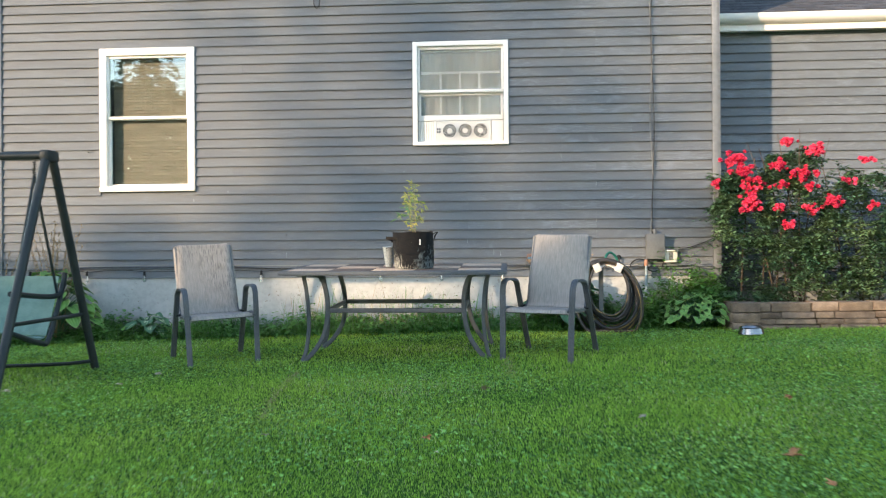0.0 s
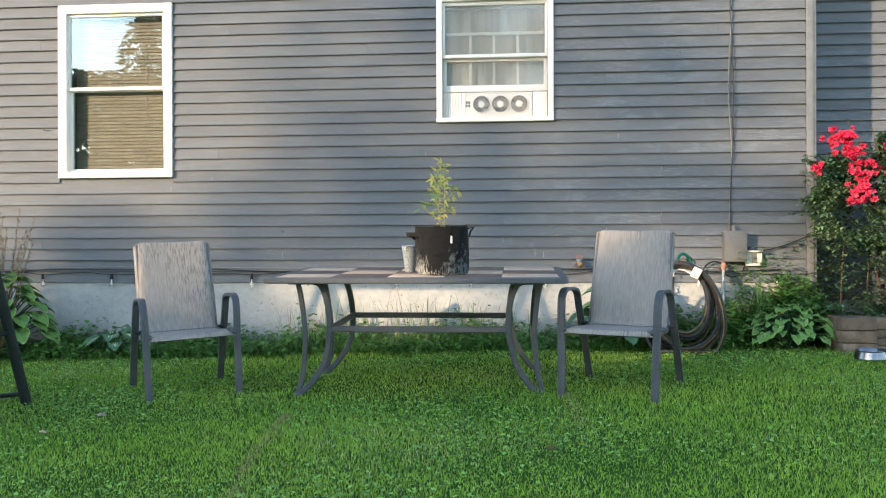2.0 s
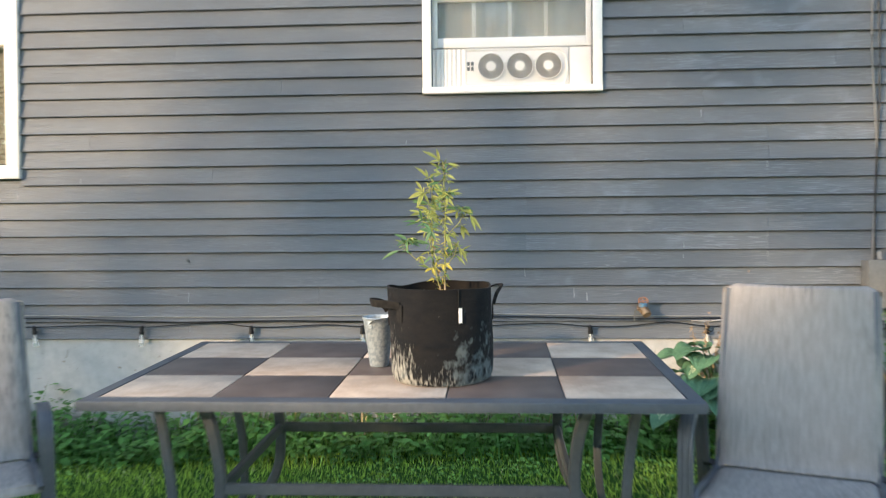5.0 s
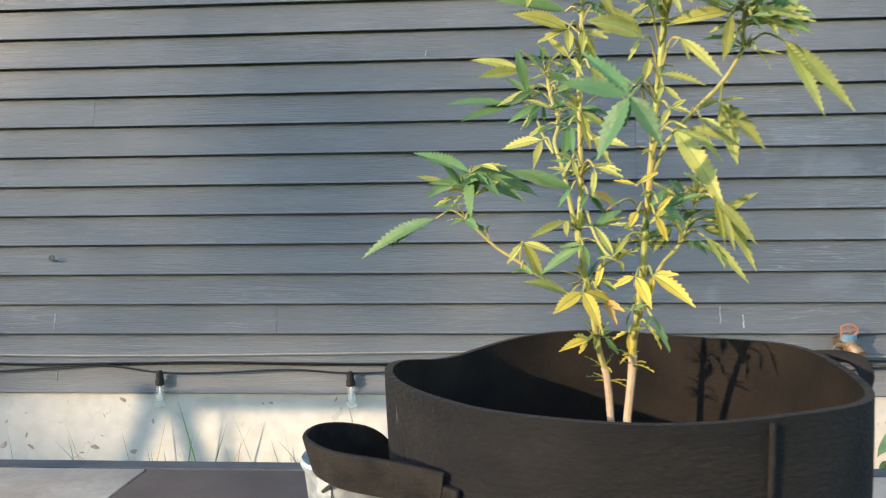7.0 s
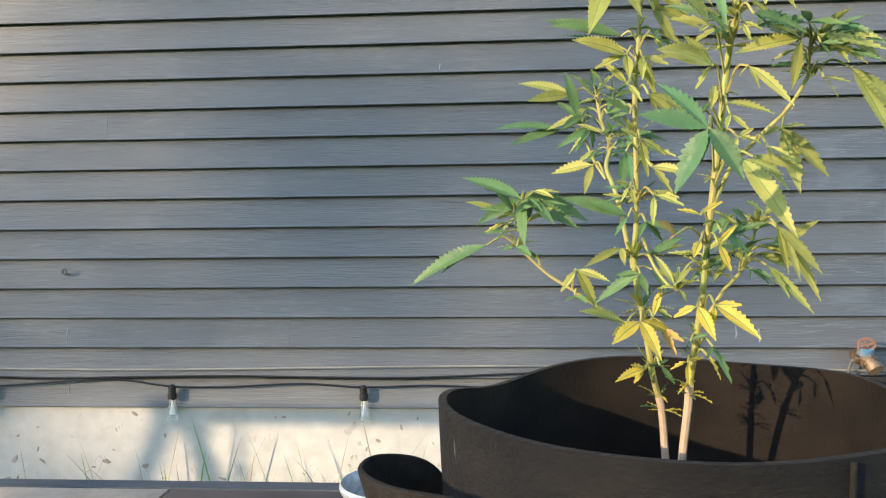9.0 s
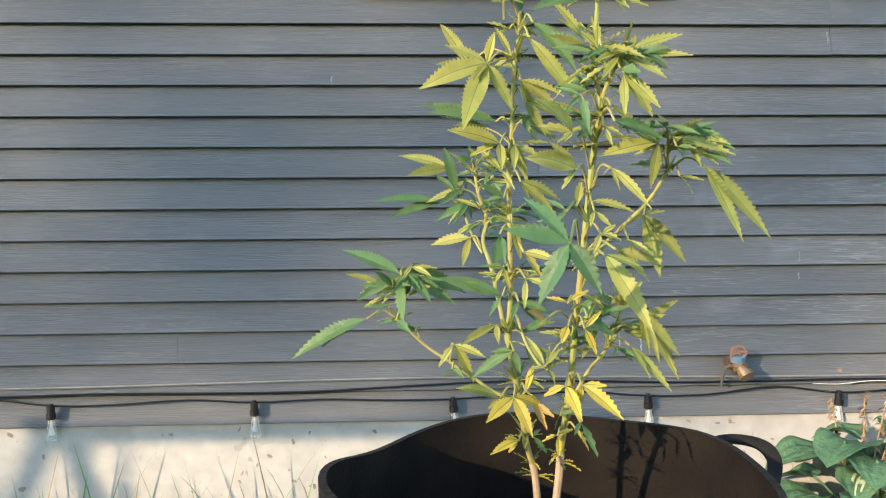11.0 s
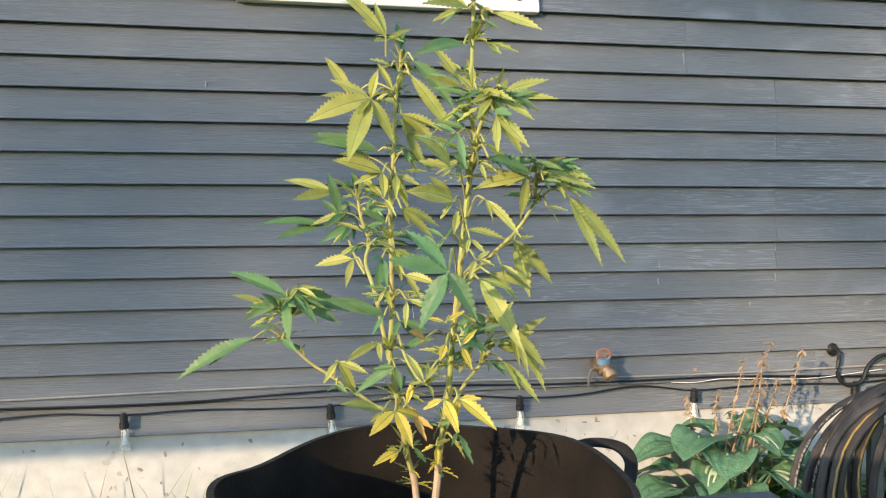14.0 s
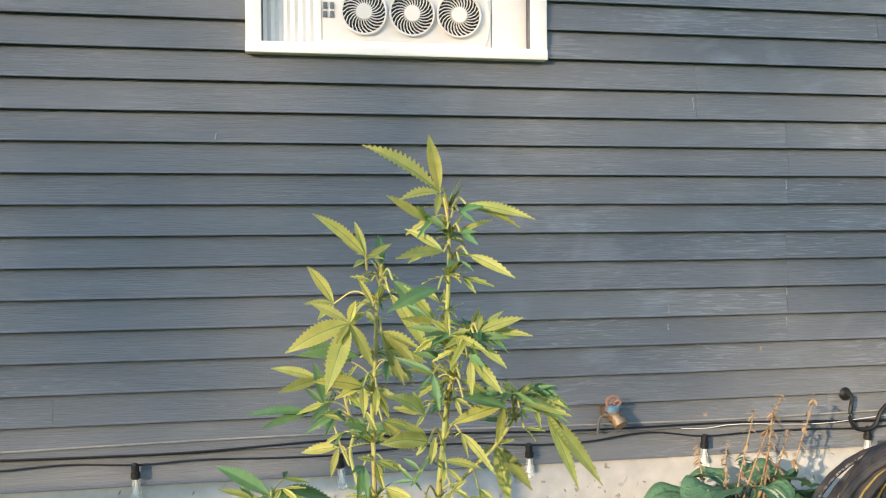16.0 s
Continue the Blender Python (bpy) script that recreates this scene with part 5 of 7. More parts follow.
    leaf((0.133, 7.032, 1.185), (0.132, 7.007, 1.183), 0, 0.146, (0.014, -45, 0.003), (0.011, -112, 0.008))
    leaf((0.135, 7.027, 1.198), (0.140, 6.997, 1.209), 0, 0.091, (0.033, -52, 0.015), (0.015, -79, 0.010), (0.006, -129, -0.005))
    leaf((0.132, 7.032, 1.181), (0.114, 7.002, 1.183), 1, 0.146, (0.013, 148, -0.008), (0.011, -135, 0.007), (0.009, 49, -0.006))
    leaf((0.132, 7.032, 1.177), (0.108, 6.997, 1.178), 1, 0.146, (0.013, -171, -0.005), (0.011, 139, -0.003), (0.009, -54, -0.002))
    leaf((0.132, 7.047, 1.151), (0.100, 6.922, 1.164), 1, 0.184, (0.036, -117, -0.000), (0.030, -62, 0.010), (0.035, 168, -0.000), (0.033, 134, -0.010), (0.015, -98, -0.005))
    leaf((0.132, 7.037, 1.166), (0.135, 7.002, 1.169), 0, 0.159, (0.012, -24, 0.007), (0.011, 27, -0.003), (0.014, -120, 0.010))
    leaf((0.132, 7.047, 1.143), (0.137, 7.002, 1.156), 0, 0.122, (0.051, -65, 0.030), (0.024, -66, 0.003), (0.027, -20, -0.005))
    leaf((0.133, 7.047, 1.154), (0.148, 7.017, 1.159), 0, 0.122, (0.030, -44, -0.003), (0.030, -23, 0.009), (0.016, -43, -0.010))
    leaf((0.131, 7.057, 1.115), (0.119, 7.027, 1.125), 2, 0.146, (0.014, 168, -0.001), (0.015, 28, 0.001))
    leaf((0.131, 7.062, 1.105), (0.106, 7.037, 1.113), 3, 0.173, (0.016, 153, 0.018), (0.006, -141, 0.002))
    leaf((0.131, 7.062, 1.107), (0.121, 7.037, 1.109), 2, 0.205, (0.012, -121, 0.010))
    leaf((0.131, 7.062, 1.107), (0.132, 7.037, 1.107), 2, 0.146, (0.019, -65, -0.002), (0.015, 48, 0.004))
    leaf((0.132, 7.062, 1.115), (0.134, 7.037, 1.114), 1, 0.159, (0.022, -36, -0.007), (0.008, 60, -0.001))
    leaf((0.131, 7.067, 1.094), (0.108, 7.052, 1.080), 0, 0.122, (0.023, 121, -0.006), (0.015, 53, 0.008), (0.011, -170, -0.001))
    leaf((0.131, 7.077, 1.063), (0.122, 7.052, 1.067), 2, 0.173, (0.016, -150, -0.004), (0.021, -71, 0.020), (0.016, -45, -0.007))
    leaf((0.132, 7.077, 1.064), (0.132, 7.047, 1.068), 2, 0.162, (0.015, 0, 0.007), (0.030, -41, 0.020), (0.015, -90, -0.007))
    leaf((0.128, 7.097, 1.021), (0.121, 7.077, 1.028), 2, 0.162, (0.012, -145, -0.008), (0.016, -86, -0.003), (0.013, 4, -0.011))
    leaf((0.128, 7.097, 1.023), (0.133, 7.072, 1.033), 2, 0.162, (0.021, -59, -0.011), (0.007, -63, 0.002))
    leaf((0.130, 7.092, 1.033), (0.134, 7.062, 1.040), 1, 0.134, (0.026, -65, 0.002), (0.009, -139, 0.013))
    leaf((0.130, 7.092, 1.035), (0.122, 7.072, 1.043), 1, 0.159, (0.008, 173, -0.007), (0.012, -99, -0.010), (0.011, 22, 0.004))
    leaf((0.182, 7.017, 1.228), (0.180, 7.007, 1.228), 0, 0.128, (0.019, 32, -0.003), (0.039, -18, 0.010), (0.036, -28, -0.004))
    leaf((0.182, 7.017, 1.228), (0.171, 7.002, 1.225), 0, 0.134, (0.041, -166, 0.010), (0.029, -98, -0.004), (0.018, 167, 0.013))
    leaf((0.184, 7.027, 1.214), (0.175, 7.012, 1.211), 1, 0.159, (0.017, 177, -0.005), (0.010, -114, 0.001))
    leaf((0.182, 7.017, 1.226), (0.182, 7.002, 1.222), 1, 0.159, (0.010, -53, -0.002), (0.011, -10, 0.005))
    leaf((0.187, 7.032, 1.210), (0.208, 7.025, 1.212), 0, 0.107, (0.052, -71, 0.020), (0.058, -54, 0.020), (0.024, -54, -0.001))
    leaf((0.189, 7.032, 1.210), (0.189, 7.017, 1.205), 0, 0.098, (0.015, -48, -0.005), (0.016, -11, -0.001))
    leaf((0.177, 7.037, 1.190), (0.180, 7.067, 1.182), 0, 0.140, (0.044, -79, 0.010), (0.042, -52, 0.010), (0.016, 7, -0.004), (0.020, -156, 0.017))
    leaf((0.155, 7.042, 1.169), (0.156, 7.017, 1.165), 0, 0.122, (0.016, -43, 0.013), (0.016, -76, 0.005))
    leaf((0.166, 7.072, 1.118), (0.172, 7.052, 1.118), 0, 0.110, (0.032, -76, -0.002), (0.039, -52, 0.011), (0.030, -56, -0.003))
    leaf((0.165, 7.072, 1.116), (0.177, 7.052, 1.111), 0, 0.091, (0.047, -62, -0.001), (0.028, -82, 0.017))
    leaf((0.166, 7.072, 1.119), (0.165, 7.057, 1.126), 0, 0.171, (0.014, 45, 0.004), (0.015, 152, 0.011), (0.005, 0, 0.016))
    leaf((0.164, 7.072, 1.115), (0.155, 7.057, 1.121), 1, 0.159, (0.015, 152, 0.014), (0.011, -139, 0.008))
    leaf((0.155, 7.077, 1.087), (0.167, 7.057, 1.093), 0, 0.104, (0.040, -50, 0.010), (0.023, -65, 0.013))
    leaf((0.155, 7.077, 1.088), (0.154, 7.062, 1.094), 0, 0.146, (0.013, 117, 0.012), (0.007, 82, 0.017))
    leaf((0.012, 7.122, 1.135), (0.012, 7.112, 1.140), 1, 0.140, (0.048, 158, -0.030), (0.038, -150, 0.004), (0.034, -88, 0.020), (0.046, -29, 0.007), (0.052, -18, -0.030), (0.017, -13, -0.000))
    leaf((0.011, 7.122, 1.133), (0.008, 7.117, 1.130), 0, 0.159, (0.014, -163, -0.000), (0.008, 104, 0.011))
    leaf((0.009, 7.127, 1.106), (-0.014, 7.122, 1.107), 1, 0.107, (0.064, -152, -0.000), (0.039, -148, -0.000))
    leaf((0.012, 7.127, 1.106), (0.008, 7.117, 1.106), 1, 0.171, (0.013, -162, -0.009), (0.012, -35, 0.018))
    leaf((0.025, 7.127, 1.092), (0.022, 7.122, 1.097), 1, 0.171, (0.006, 45, 0.006), (0.008, 135, 0.010))
    leaf((0.048, 7.122, 1.074), (0.050, 7.107, 1.089), 0, 0.146, (0.019, -126, 0.006), (0.023, -20, 0.015), (0.033, -63, -0.007))
    leaf((0.052, 7.122, 1.070), (0.049, 7.112, 1.070), 1, 0.171, (0.008, -157, 0.007), (0.008, -30, 0.017))
    # younger leaves crowd the stems and side shoots
    r = random.Random(31)
    ways = [smooth_path(p, 5) for p in (stem_a, stem_b, stem_a2, shoot_b, shoot_r, branch_rl, shoot_l)]
    for k in range(119):
        st = ways[k % 7]
        b = st[int(len(st) * (r.uniform(0.34, 0.97) if k % 7 < 2 else r.uniform(0.45, 0.99)))]
        a = r.uniform(0, 6.28)
        L = r.uniform(0.015, 0.036)
        c = b + Vector((math.cos(a), math.sin(a), r.uniform(-0.1, 0.7))) * L * r.uniform(0.3, 0.6)
        fall = r.uniform(-0.9, 0.5)
        out = ([], [], [], [])
        for q in ((-1.0, 0.0, 1.0) if r.random() < 0.6 else (-0.5, 0.5)):
            tip = c + Vector((math.cos(a + q), math.sin(a + q), fall + r.uniform(-0.25, 0.25))).normalized() * L * (1 - 0.22 * abs(q))
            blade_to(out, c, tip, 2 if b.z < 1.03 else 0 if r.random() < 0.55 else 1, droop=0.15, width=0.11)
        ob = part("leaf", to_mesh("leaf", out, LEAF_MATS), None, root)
        bm = bmesh.new()
        sweep(bm, smooth_path([b, (b + c) / 2 + Vector((0, 0, 0.002)), c], 3), ring(0.0006, 5), up=(0.2, 1, 0.1))
        part("leaf_stalk", bm, STEM_MAT, ob)


build_plant()

# ---- the garden swing ----
def build_swing():
    root = thing("garden_swing", at_ground(-2.33, 6.2), "dark metal garden swing with a pale green mesh seat", "swing")
    H = 1.62

    def tube(name, pts, r, n=12, parent=root, label="", material=FRAME_DARK):
        bm = bmesh.new()
        sweep(bm, pts, ring(r, n), up=(0, 0, 1) if abs(Vector(pts[-1]).z - Vector(pts[0]).z) < 0.5 else (0, 1, 0.01))
        return part(name, bm, material, parent, label)

    for x in (0.0, -1.75):
        tube("leg", [(x, 0.66, 0.0), (x, 0.03, H)], 0.030)
        tube("leg", [(x, -0.68, 0.0), (x, -0.03, H)], 0.030)
        tube("brace", [(x, 0.44, 0.47), (x, -0.44, 0.47)], 0.014)
        bm = bmesh.new()
        box(bm, x - 0.036, x + 0.036, -0.075, 0.075, H - 0.055, H + 0.022, 0.015)
        part("knuckle", bm, FRAME_DARK, root)
    tube("top_beam", [(0.02, 0, H - 0.012), (-1.77, 0, H - 0.012)], 0.028)
    bm = bmesh.new()
    sweep(bm, smooth_path([(0.0, 0.60, 0.10), (-0.3, 0.60, 0.075), (-0.9, 0.60, 0.06), (-1.75, 0.60, 0.10)], 6), ring(0.014, 8))
    part("floor_brace", bm, FRAME_DARK, root)
    for x in (-0.11, -1.55):
        bm = bmesh.new()
        pts = [(x + 0.012 * math.cos(t * 2.2), 0.012 * math.sin(t * 2.2), H - 0.05 - 0.004 * t) for t in range(26)]
        sweep(bm, pts, ring(0.0035, 6))
        part("spring", bm, FRAME_DARK, root, "coiled steel hanger spring")
        tube("hanger", [(x, 0.0, H - 0.15), (x, 0.30, 0.62)], 0.010, 8)
        tube("hanger", [(x, 0.0, H - 0.15), (x, -0.26, 0.66)], 0.010, 8)
        bm = bmesh.new()
        sweep(bm, smooth_path([(x, -0.30, 0.66), (x, 0.30, 0.62), (x, 0.40, 0.78), (x, 0.36, 0.66), (x, 0.18, 0.32), (x, 0.05, 0.30), (x, -0.30, 0.40)], 5), ring(0.019, 8), up=(1, 0, 0))
        part("side_frame", bm, FRAME_DARK, root)
    for name, pts in (("seat", [(0, -0.28, 0.41), (0, -0.1, 0.37), (0, 0.06, 0.33), (0, 0.16, 0.335)]), ("backrest", [(0, 0.18, 0.35), (0, 0.27, 0.52), (0, 0.36, 0.76)])):
        path = smooth_path(pts, 5)
        bm = bmesh.new()
        rows = []
        for off in (0.0, -0.012):
            rows.append([[bm.verts.new((x, p.y, p.z + off)) for x in (-0.13, -0.9, -1.53)] for p in path])
        for side in rows:
            for a, b in zip(side, side[1:]):
                for i in range(2):
                    bm.faces.new((a[i], a[i + 1], b[i + 1], b[i]))
        for i in (0, 2):
            for k in range(len(path) - 1):
                bm.faces.new((rows[0][k][i], rows[0][k + 1][i], rows[1][k + 1][i], rows[1][k][i]))
        for k in (0, -1):
            for i in range(2):
                bm.faces.new((rows[0][k][i], rows[0][k][i + 1], rows[1][k][i + 1], rows[1][k][i]))
        part(name, bm, CUSHION, root, "pale green woven mesh")


build_swing()


# ---- string lights and cables on the wall ----
CABLE_Y = WALL_Y - 0.014
BULB_X = [-1.081 + 0.6235 * i for i in range(-5, 7)]


def build_string_lights():
    root = thing("string_lights", Matrix.Identity(4), "black string light cable with clear bulbs along the wall", "string lights")
    bm = bmesh.new()
    pts = []
    for i, x in enumerate(BULB_X):
        pts += [(x, CABLE_Y, 0.653), (x + 0.20, CABLE_Y, 0.659 + 0.006 * math.sin(i * 2.1)), (x + 0.42, CABLE_Y, 0.665 + 0.012 * math.sin(i * 1.7 + 1))]
    sweep(bm, smooth_path(pts, 4), ring(0.0032, 6))
    part("cable", bm, PLASTIC_BLACK, root)
    socket_bm = bmesh.new()
    lathe(socket_bm, [(0.0, 0.016), (0.007, 0.016), (0.009, 0.010), (0.012, 0.008), (0.012, -0.012), (0.0145, -0.014), (0.0145, -0.030), (0.011, -0.033), (0.0, -0.033)], 14)
    socket = finish("socket", socket_bm, PLASTIC_BLACK)
    bulb_bm = bmesh.new()
    lathe(bulb_bm, [(0.0095, -0.031), (0.0100, -0.040), (0.0128, -0.060), (0.0162, -0.082), (0.0168, -0.092), (0.0140, -0.100), (0.006, -0.103), (0.0, -0.1035)], 16)
    bulb = finish("bulb", bulb_bm, BULB_GLASS)
    # filament post, widened to a white cone that paints the bulb's inner highlight
    post_bm = bmesh.new()
    lathe(post_bm, [(0.0, -0.033), (0.003, -0.033), (0.003, -0.042), (0.0055, -0.060), (0.0100, -0.078), (0.0095, -0.081), (0.0, -0.082)], 8)
    post = finish("filament_post", post_bm, PLASTIC_WHITE)
    for x in BULB_X:
        s = part("socket", socket, None, root)
        s.matrix_basis = Matrix.LocRotScale((x, CABLE_Y - 0.008, 0.645), Euler((rng.uniform(-0.06, 0.06), rng.uniform(-0.08, 0.08), 0)), None)
        part("bulb", bulb, None, s, "clear glass bulb").visible_shadow = False
        part("filament_post", post, None, s)


build_string_lights()


def cable(name, pts, r, material, label, n=5):
    bm = bmesh.new()
    sweep(bm, smooth_path(pts, n), ring(r, 6))
    return solid(name, bm, material, label, "cable")


cable("power_cable", [(x, CABLE_Y - 0.002, 0.692 + 0.010 * math.sin(x * 1.9 + 0.4) + 0.006 * math.sin(x * 5)) for x in [-4.5 + 0.3 * i for i in range(25)]], 0.0036, PLASTIC_BLACK, "black power cable draped along the siding")
cable("coaxial_cable", [(x, CABLE_Y + 0.001, 0.714 + 0.007 * math.sin(x * 2.3 + 1.4)) for x in [-4.5 + 0.3 * i for i in range(24)]], 0.0034, COAX, "thin pale tan cable stapled along the siding")
cable("white_cable", [(1.33, CABLE_Y - 0.004, 0.684), (1.42, CABLE_Y - 0.005, 0.681), (1.55, CABLE_Y - 0.006, 0.690), (1.85, CABLE_Y - 0.006, 0.678), (2.15, CABLE_Y - 0.005, 0.700)], 0.0012, WHITE, "white cable along the wall")
cable("riser_cable", [(2.290 + 0.012 * math.sin(z * 5.0), CABLE_Y - 0.004, z) for z in [0.96 + 0.2 * i for i in range(23)]], 0.0055, BOX_GREY, "grey service cable running up the wall")
cable("riser_cable", [(2.304 + 0.014 * math.sin(z * 3.3 + 1), CABLE_Y - 0.006, z) for z in [0.96 + 0.2 * i for i in range(23)]], 0.005, PLASTIC_BLACK, "black service cable running up the wall")
cable("ground_cable", [(2.50, CABLE_Y - 0.01, 0.84), (2.62, CABLE_Y - 0.01, 0.86), (2.78, CABLE_Y - 0.008, 0.91), (2.95, CABLE_Y - 0.015, 0.985)], 0.005, PLASTIC_BLACK, "thin black cable across the corner of the wall")
cable("looped_cable", [(1.962, CABLE_Y - 0.004, 0.775), (1.966, CABLE_Y - 0.02, 0.765), (1.958, CABLE_Y - 0.02, 0.70), (1.985, CABLE_Y - 0.02, 0.655), (2.05, CABLE_Y - 0.02, 0.66), (2.085, CABLE_Y - 0.02, 0.72), (2.15, CABLE_Y - 0.02, 0.755), (2.26, CABLE_Y - 0.02, 0.735)], 0.007, PLASTIC_BLACK, "black looped cable entering the wall")
bm = bmesh.new()
lathe(bm, [(0.0, 0.0), (0.022, 0.0), (0.024, 0.006), (0.016, 0.018), (0.0, 0.020)], 16)
solid("cable_grommet", bm, PLASTIC_BLACK, "round black grommet where a cable enters the wall", "grommet", m=pose(1.962, WALL_Y + 0.004, 0.775, 90))
cable("looped_cable", [(2.20, CABLE_Y - 0.012, 0.70), (2.24, CABLE_Y - 0.02, 0.655), (2.30, CABLE_Y - 0.02, 0.63), (2.37, CABLE_Y - 0.02, 0.66), (2.40, CABLE_Y - 0.012, 0.72)], 0.006, PLASTIC_BLACK, "black looped cable under the meter box")


def small_fixtures():
    # grey utility box
    root = thing("utility_box", pose(2.311, WALL_Y - 0.004, 0.878), "grey metal utility box fixed to the siding", "utility box")
    bm = bmesh.new()
    box(bm, -0.085, 0.085, -0.095, 0.004, -0.125, 0.125, 0.006)
    part("box_body", bm, BOX_GREY, root)
    bm = bmesh.new()
    box(bm, -0.089, 0.089, -0.104, -0.096, -0.122, 0.129, 0.003)
    part("cover", bm, BOX_GREY, root)
    bm = bmesh.new()
    sweep(bm, [(0, -0.045, 0.125), (0, -0.03, 0.17)], ring(0.018, 10), up=(0, 1, 0))
    part("cable_gland", bm, BOX_GREY, root)
    # outdoor outlet
    root = thing("outdoor_outlet", pose(2.470, WALL_Y - 0.004, 0.783), "white outdoor outlet with an open cover", "outlet")
    bm = bmesh.new()
    box(bm, -0.062, 0.062, -0.045, 0.004, -0.062, 0.058, 0.004)
    part("outlet_box", bm, PLASTIC_WHITE, root)
    bm = bmesh.new()
    box(bm, -0.020, 0.020, -0.049, -0.046, -0.040, 0.040, 0.001)
    part("socket_plate", bm, BOX_GREY, root)
    bm = bmesh.new()
    box(bm, -0.060, 0.062, -0.075, -0.046, 0.050, 0.062, 0.002)
    part("cover", bm, PLASTIC_WHITE, root)
    # standpipe with a red tap
    root = thing("standpipe", at_ground(2.220, WALL_Y - 0.08), "thin grey pipe with a red handled valve", "pipe")
    bm = bmesh.new()
    sweep(bm, [(0, 0, -0.05), (0, 0, 0.60)], ring(0.013, 10), up=(0, 1, 0))
    part("pipe", bm, GALV, root)
    bm = bmesh.new()
    lathe(bm, [(0.0, 0.595), (0.018, 0.595), (0.020, 0.61), (0.020, 0.64), (0.016, 0.655), (0.0, 0.655)], 12)
    part("valve", bm, WHEEL_RED, root)
    # garden tap
    root = thing("garden_tap", pose(1.066, WALL_Y - 0.006, 0.767), "weathered brass garden tap with a faded wheel handle", "tap")
    bm = bmesh.new()
    sweep(bm, smooth_path([(0.0, 0.012, -0.015), (0.0, -0.04, -0.015), (0.002, -0.062, -0.018), (0.012, -0.082, -0.034)], 5), ring(0.019, 12), up=(1, 0, 0))
    sweep(bm, [(0.011, -0.080, -0.032), (0.016, -0.092, -0.046)], ring(0.024, 12), up=(1, 0, 0))
    sweep(bm, [(0, -0.045, -0.012), (0, -0.060, 0.022)], ring(0.010, 10), up=(1, 0, 0))
    sweep(bm, [(-0.012, -0.05, -0.016), (-0.032, -0.05, -0.016)], ring(0.010, 10), up=(0, 0, 1))
    sweep(bm, [(0.0, 0.004, -0.015), (0.0, -0.010, -0.015)], ring(0.026, 6), up=(1, 0, 0))
    sweep(bm, [(0.004, -0.060, -0.020), (0.007, -0.070, -0.026)], ring(0.025, 6), up=(1, 0, 0))
    sweep(bm, [(0.0, -0.048, -0.006), (0.0, -0.053, 0.004)], ring(0.019, 6), up=(1, 0, 0))
    part("tap_body", bm, BRASS, root)
    bm = bmesh.new()
    sweep(bm, [((0.024 + 0.003 * math.cos(t * math.pi / 2)) * math.cos(t * math.pi / 10), -0.062 - 0.4 * 0.026 * math.sin(t * math.pi / 10) * 0, 0.026 + 0.026 * math.sin(t * math.pi / 10) * 0.75) for t in range(20)], ring(0.0048, 6), up=(0, 1, 0), closed=True)
    wheel = part("wheel_handle", bm, WHEEL_RED, root, "rusty red wheel rim")
    bm = bmesh.new()
    for k in range(4):
        a = k * math.pi / 2 + 0.4
        sweep(bm, [(0, -0.062, 0.026), (0.024 * math.cos(a), -0.062, 0.026 + 0.014 * math.sin(a))], ring(0.004, 5), up=(0, 1, 0))
    part("spoke", bm, WHEEL_RED, wheel)
    bm = bmesh.new()
    sweep(bm, [(0, -0.052, -0.002), (0, -0.058, 0.018)], ring(0.023, 12), up=(1, 0, 0))
    part("bonnet", bm, WHEEL_BLUE, root, "faded blue bonnet nut")
    bm = bmesh.new()
    sweep(bm, smooth_path([(-0.030, -0.05, -0.016), (-0.040, -0.045, -0.03), (-0.042, -0.035, -0.06), (-0.038, -0.02, -0.085)], 5), ring(0.0045, 6), up=(1, 0, 0))
    part("drain_tube", bm, BOX_GREY, root)
    # small screw hook on the siding and another high up
    for x, z in ((-1.437, 1.018), (-3.56, 1.915)):
        root = thing("wall_hook", pose(x, WALL_Y - 0.002, z), "small dark screw hook in the siding", "hook")
        bm = bmesh.new()
        sweep(bm, smooth_path([(0, 0.012, 0), (0, -0.012, 0), (0.006, -0.018, 0.010), (0.0, -0.020, 0.018), (-0.008, -0.018, 0.010), (-0.002, -0.014, 0.0)], 5), ring(0.0035, 6), up=(1, 0, 0))
        lathe(bm, [(0.0, 0.0), (0.001, 0.0)], 4)
        part("shank", bm, BOX_GREY, root)
    root = thing("wall_hook", pose(-1.10, WALL_Y - 0.002, 3.40), "dark wire hook hanging on the siding", "hook")
    bm = bmesh.new()
    sweep(bm, smooth_path([(-0.03, 0.012, 0.10), (-0.03, -0.02, 0.08), (-0.028, -0.025, 0.0), (0.0, -0.025, -0.04), (0.028, -0.025, 0.0), (0.03, -0.02, 0.08), (0.03, 0.012, 0.10)], 5), ring(0.006, 6), up=(1, 0, 0.1))
    part("shank", bm, PLASTIC_BLACK, root)


small_fixtures()


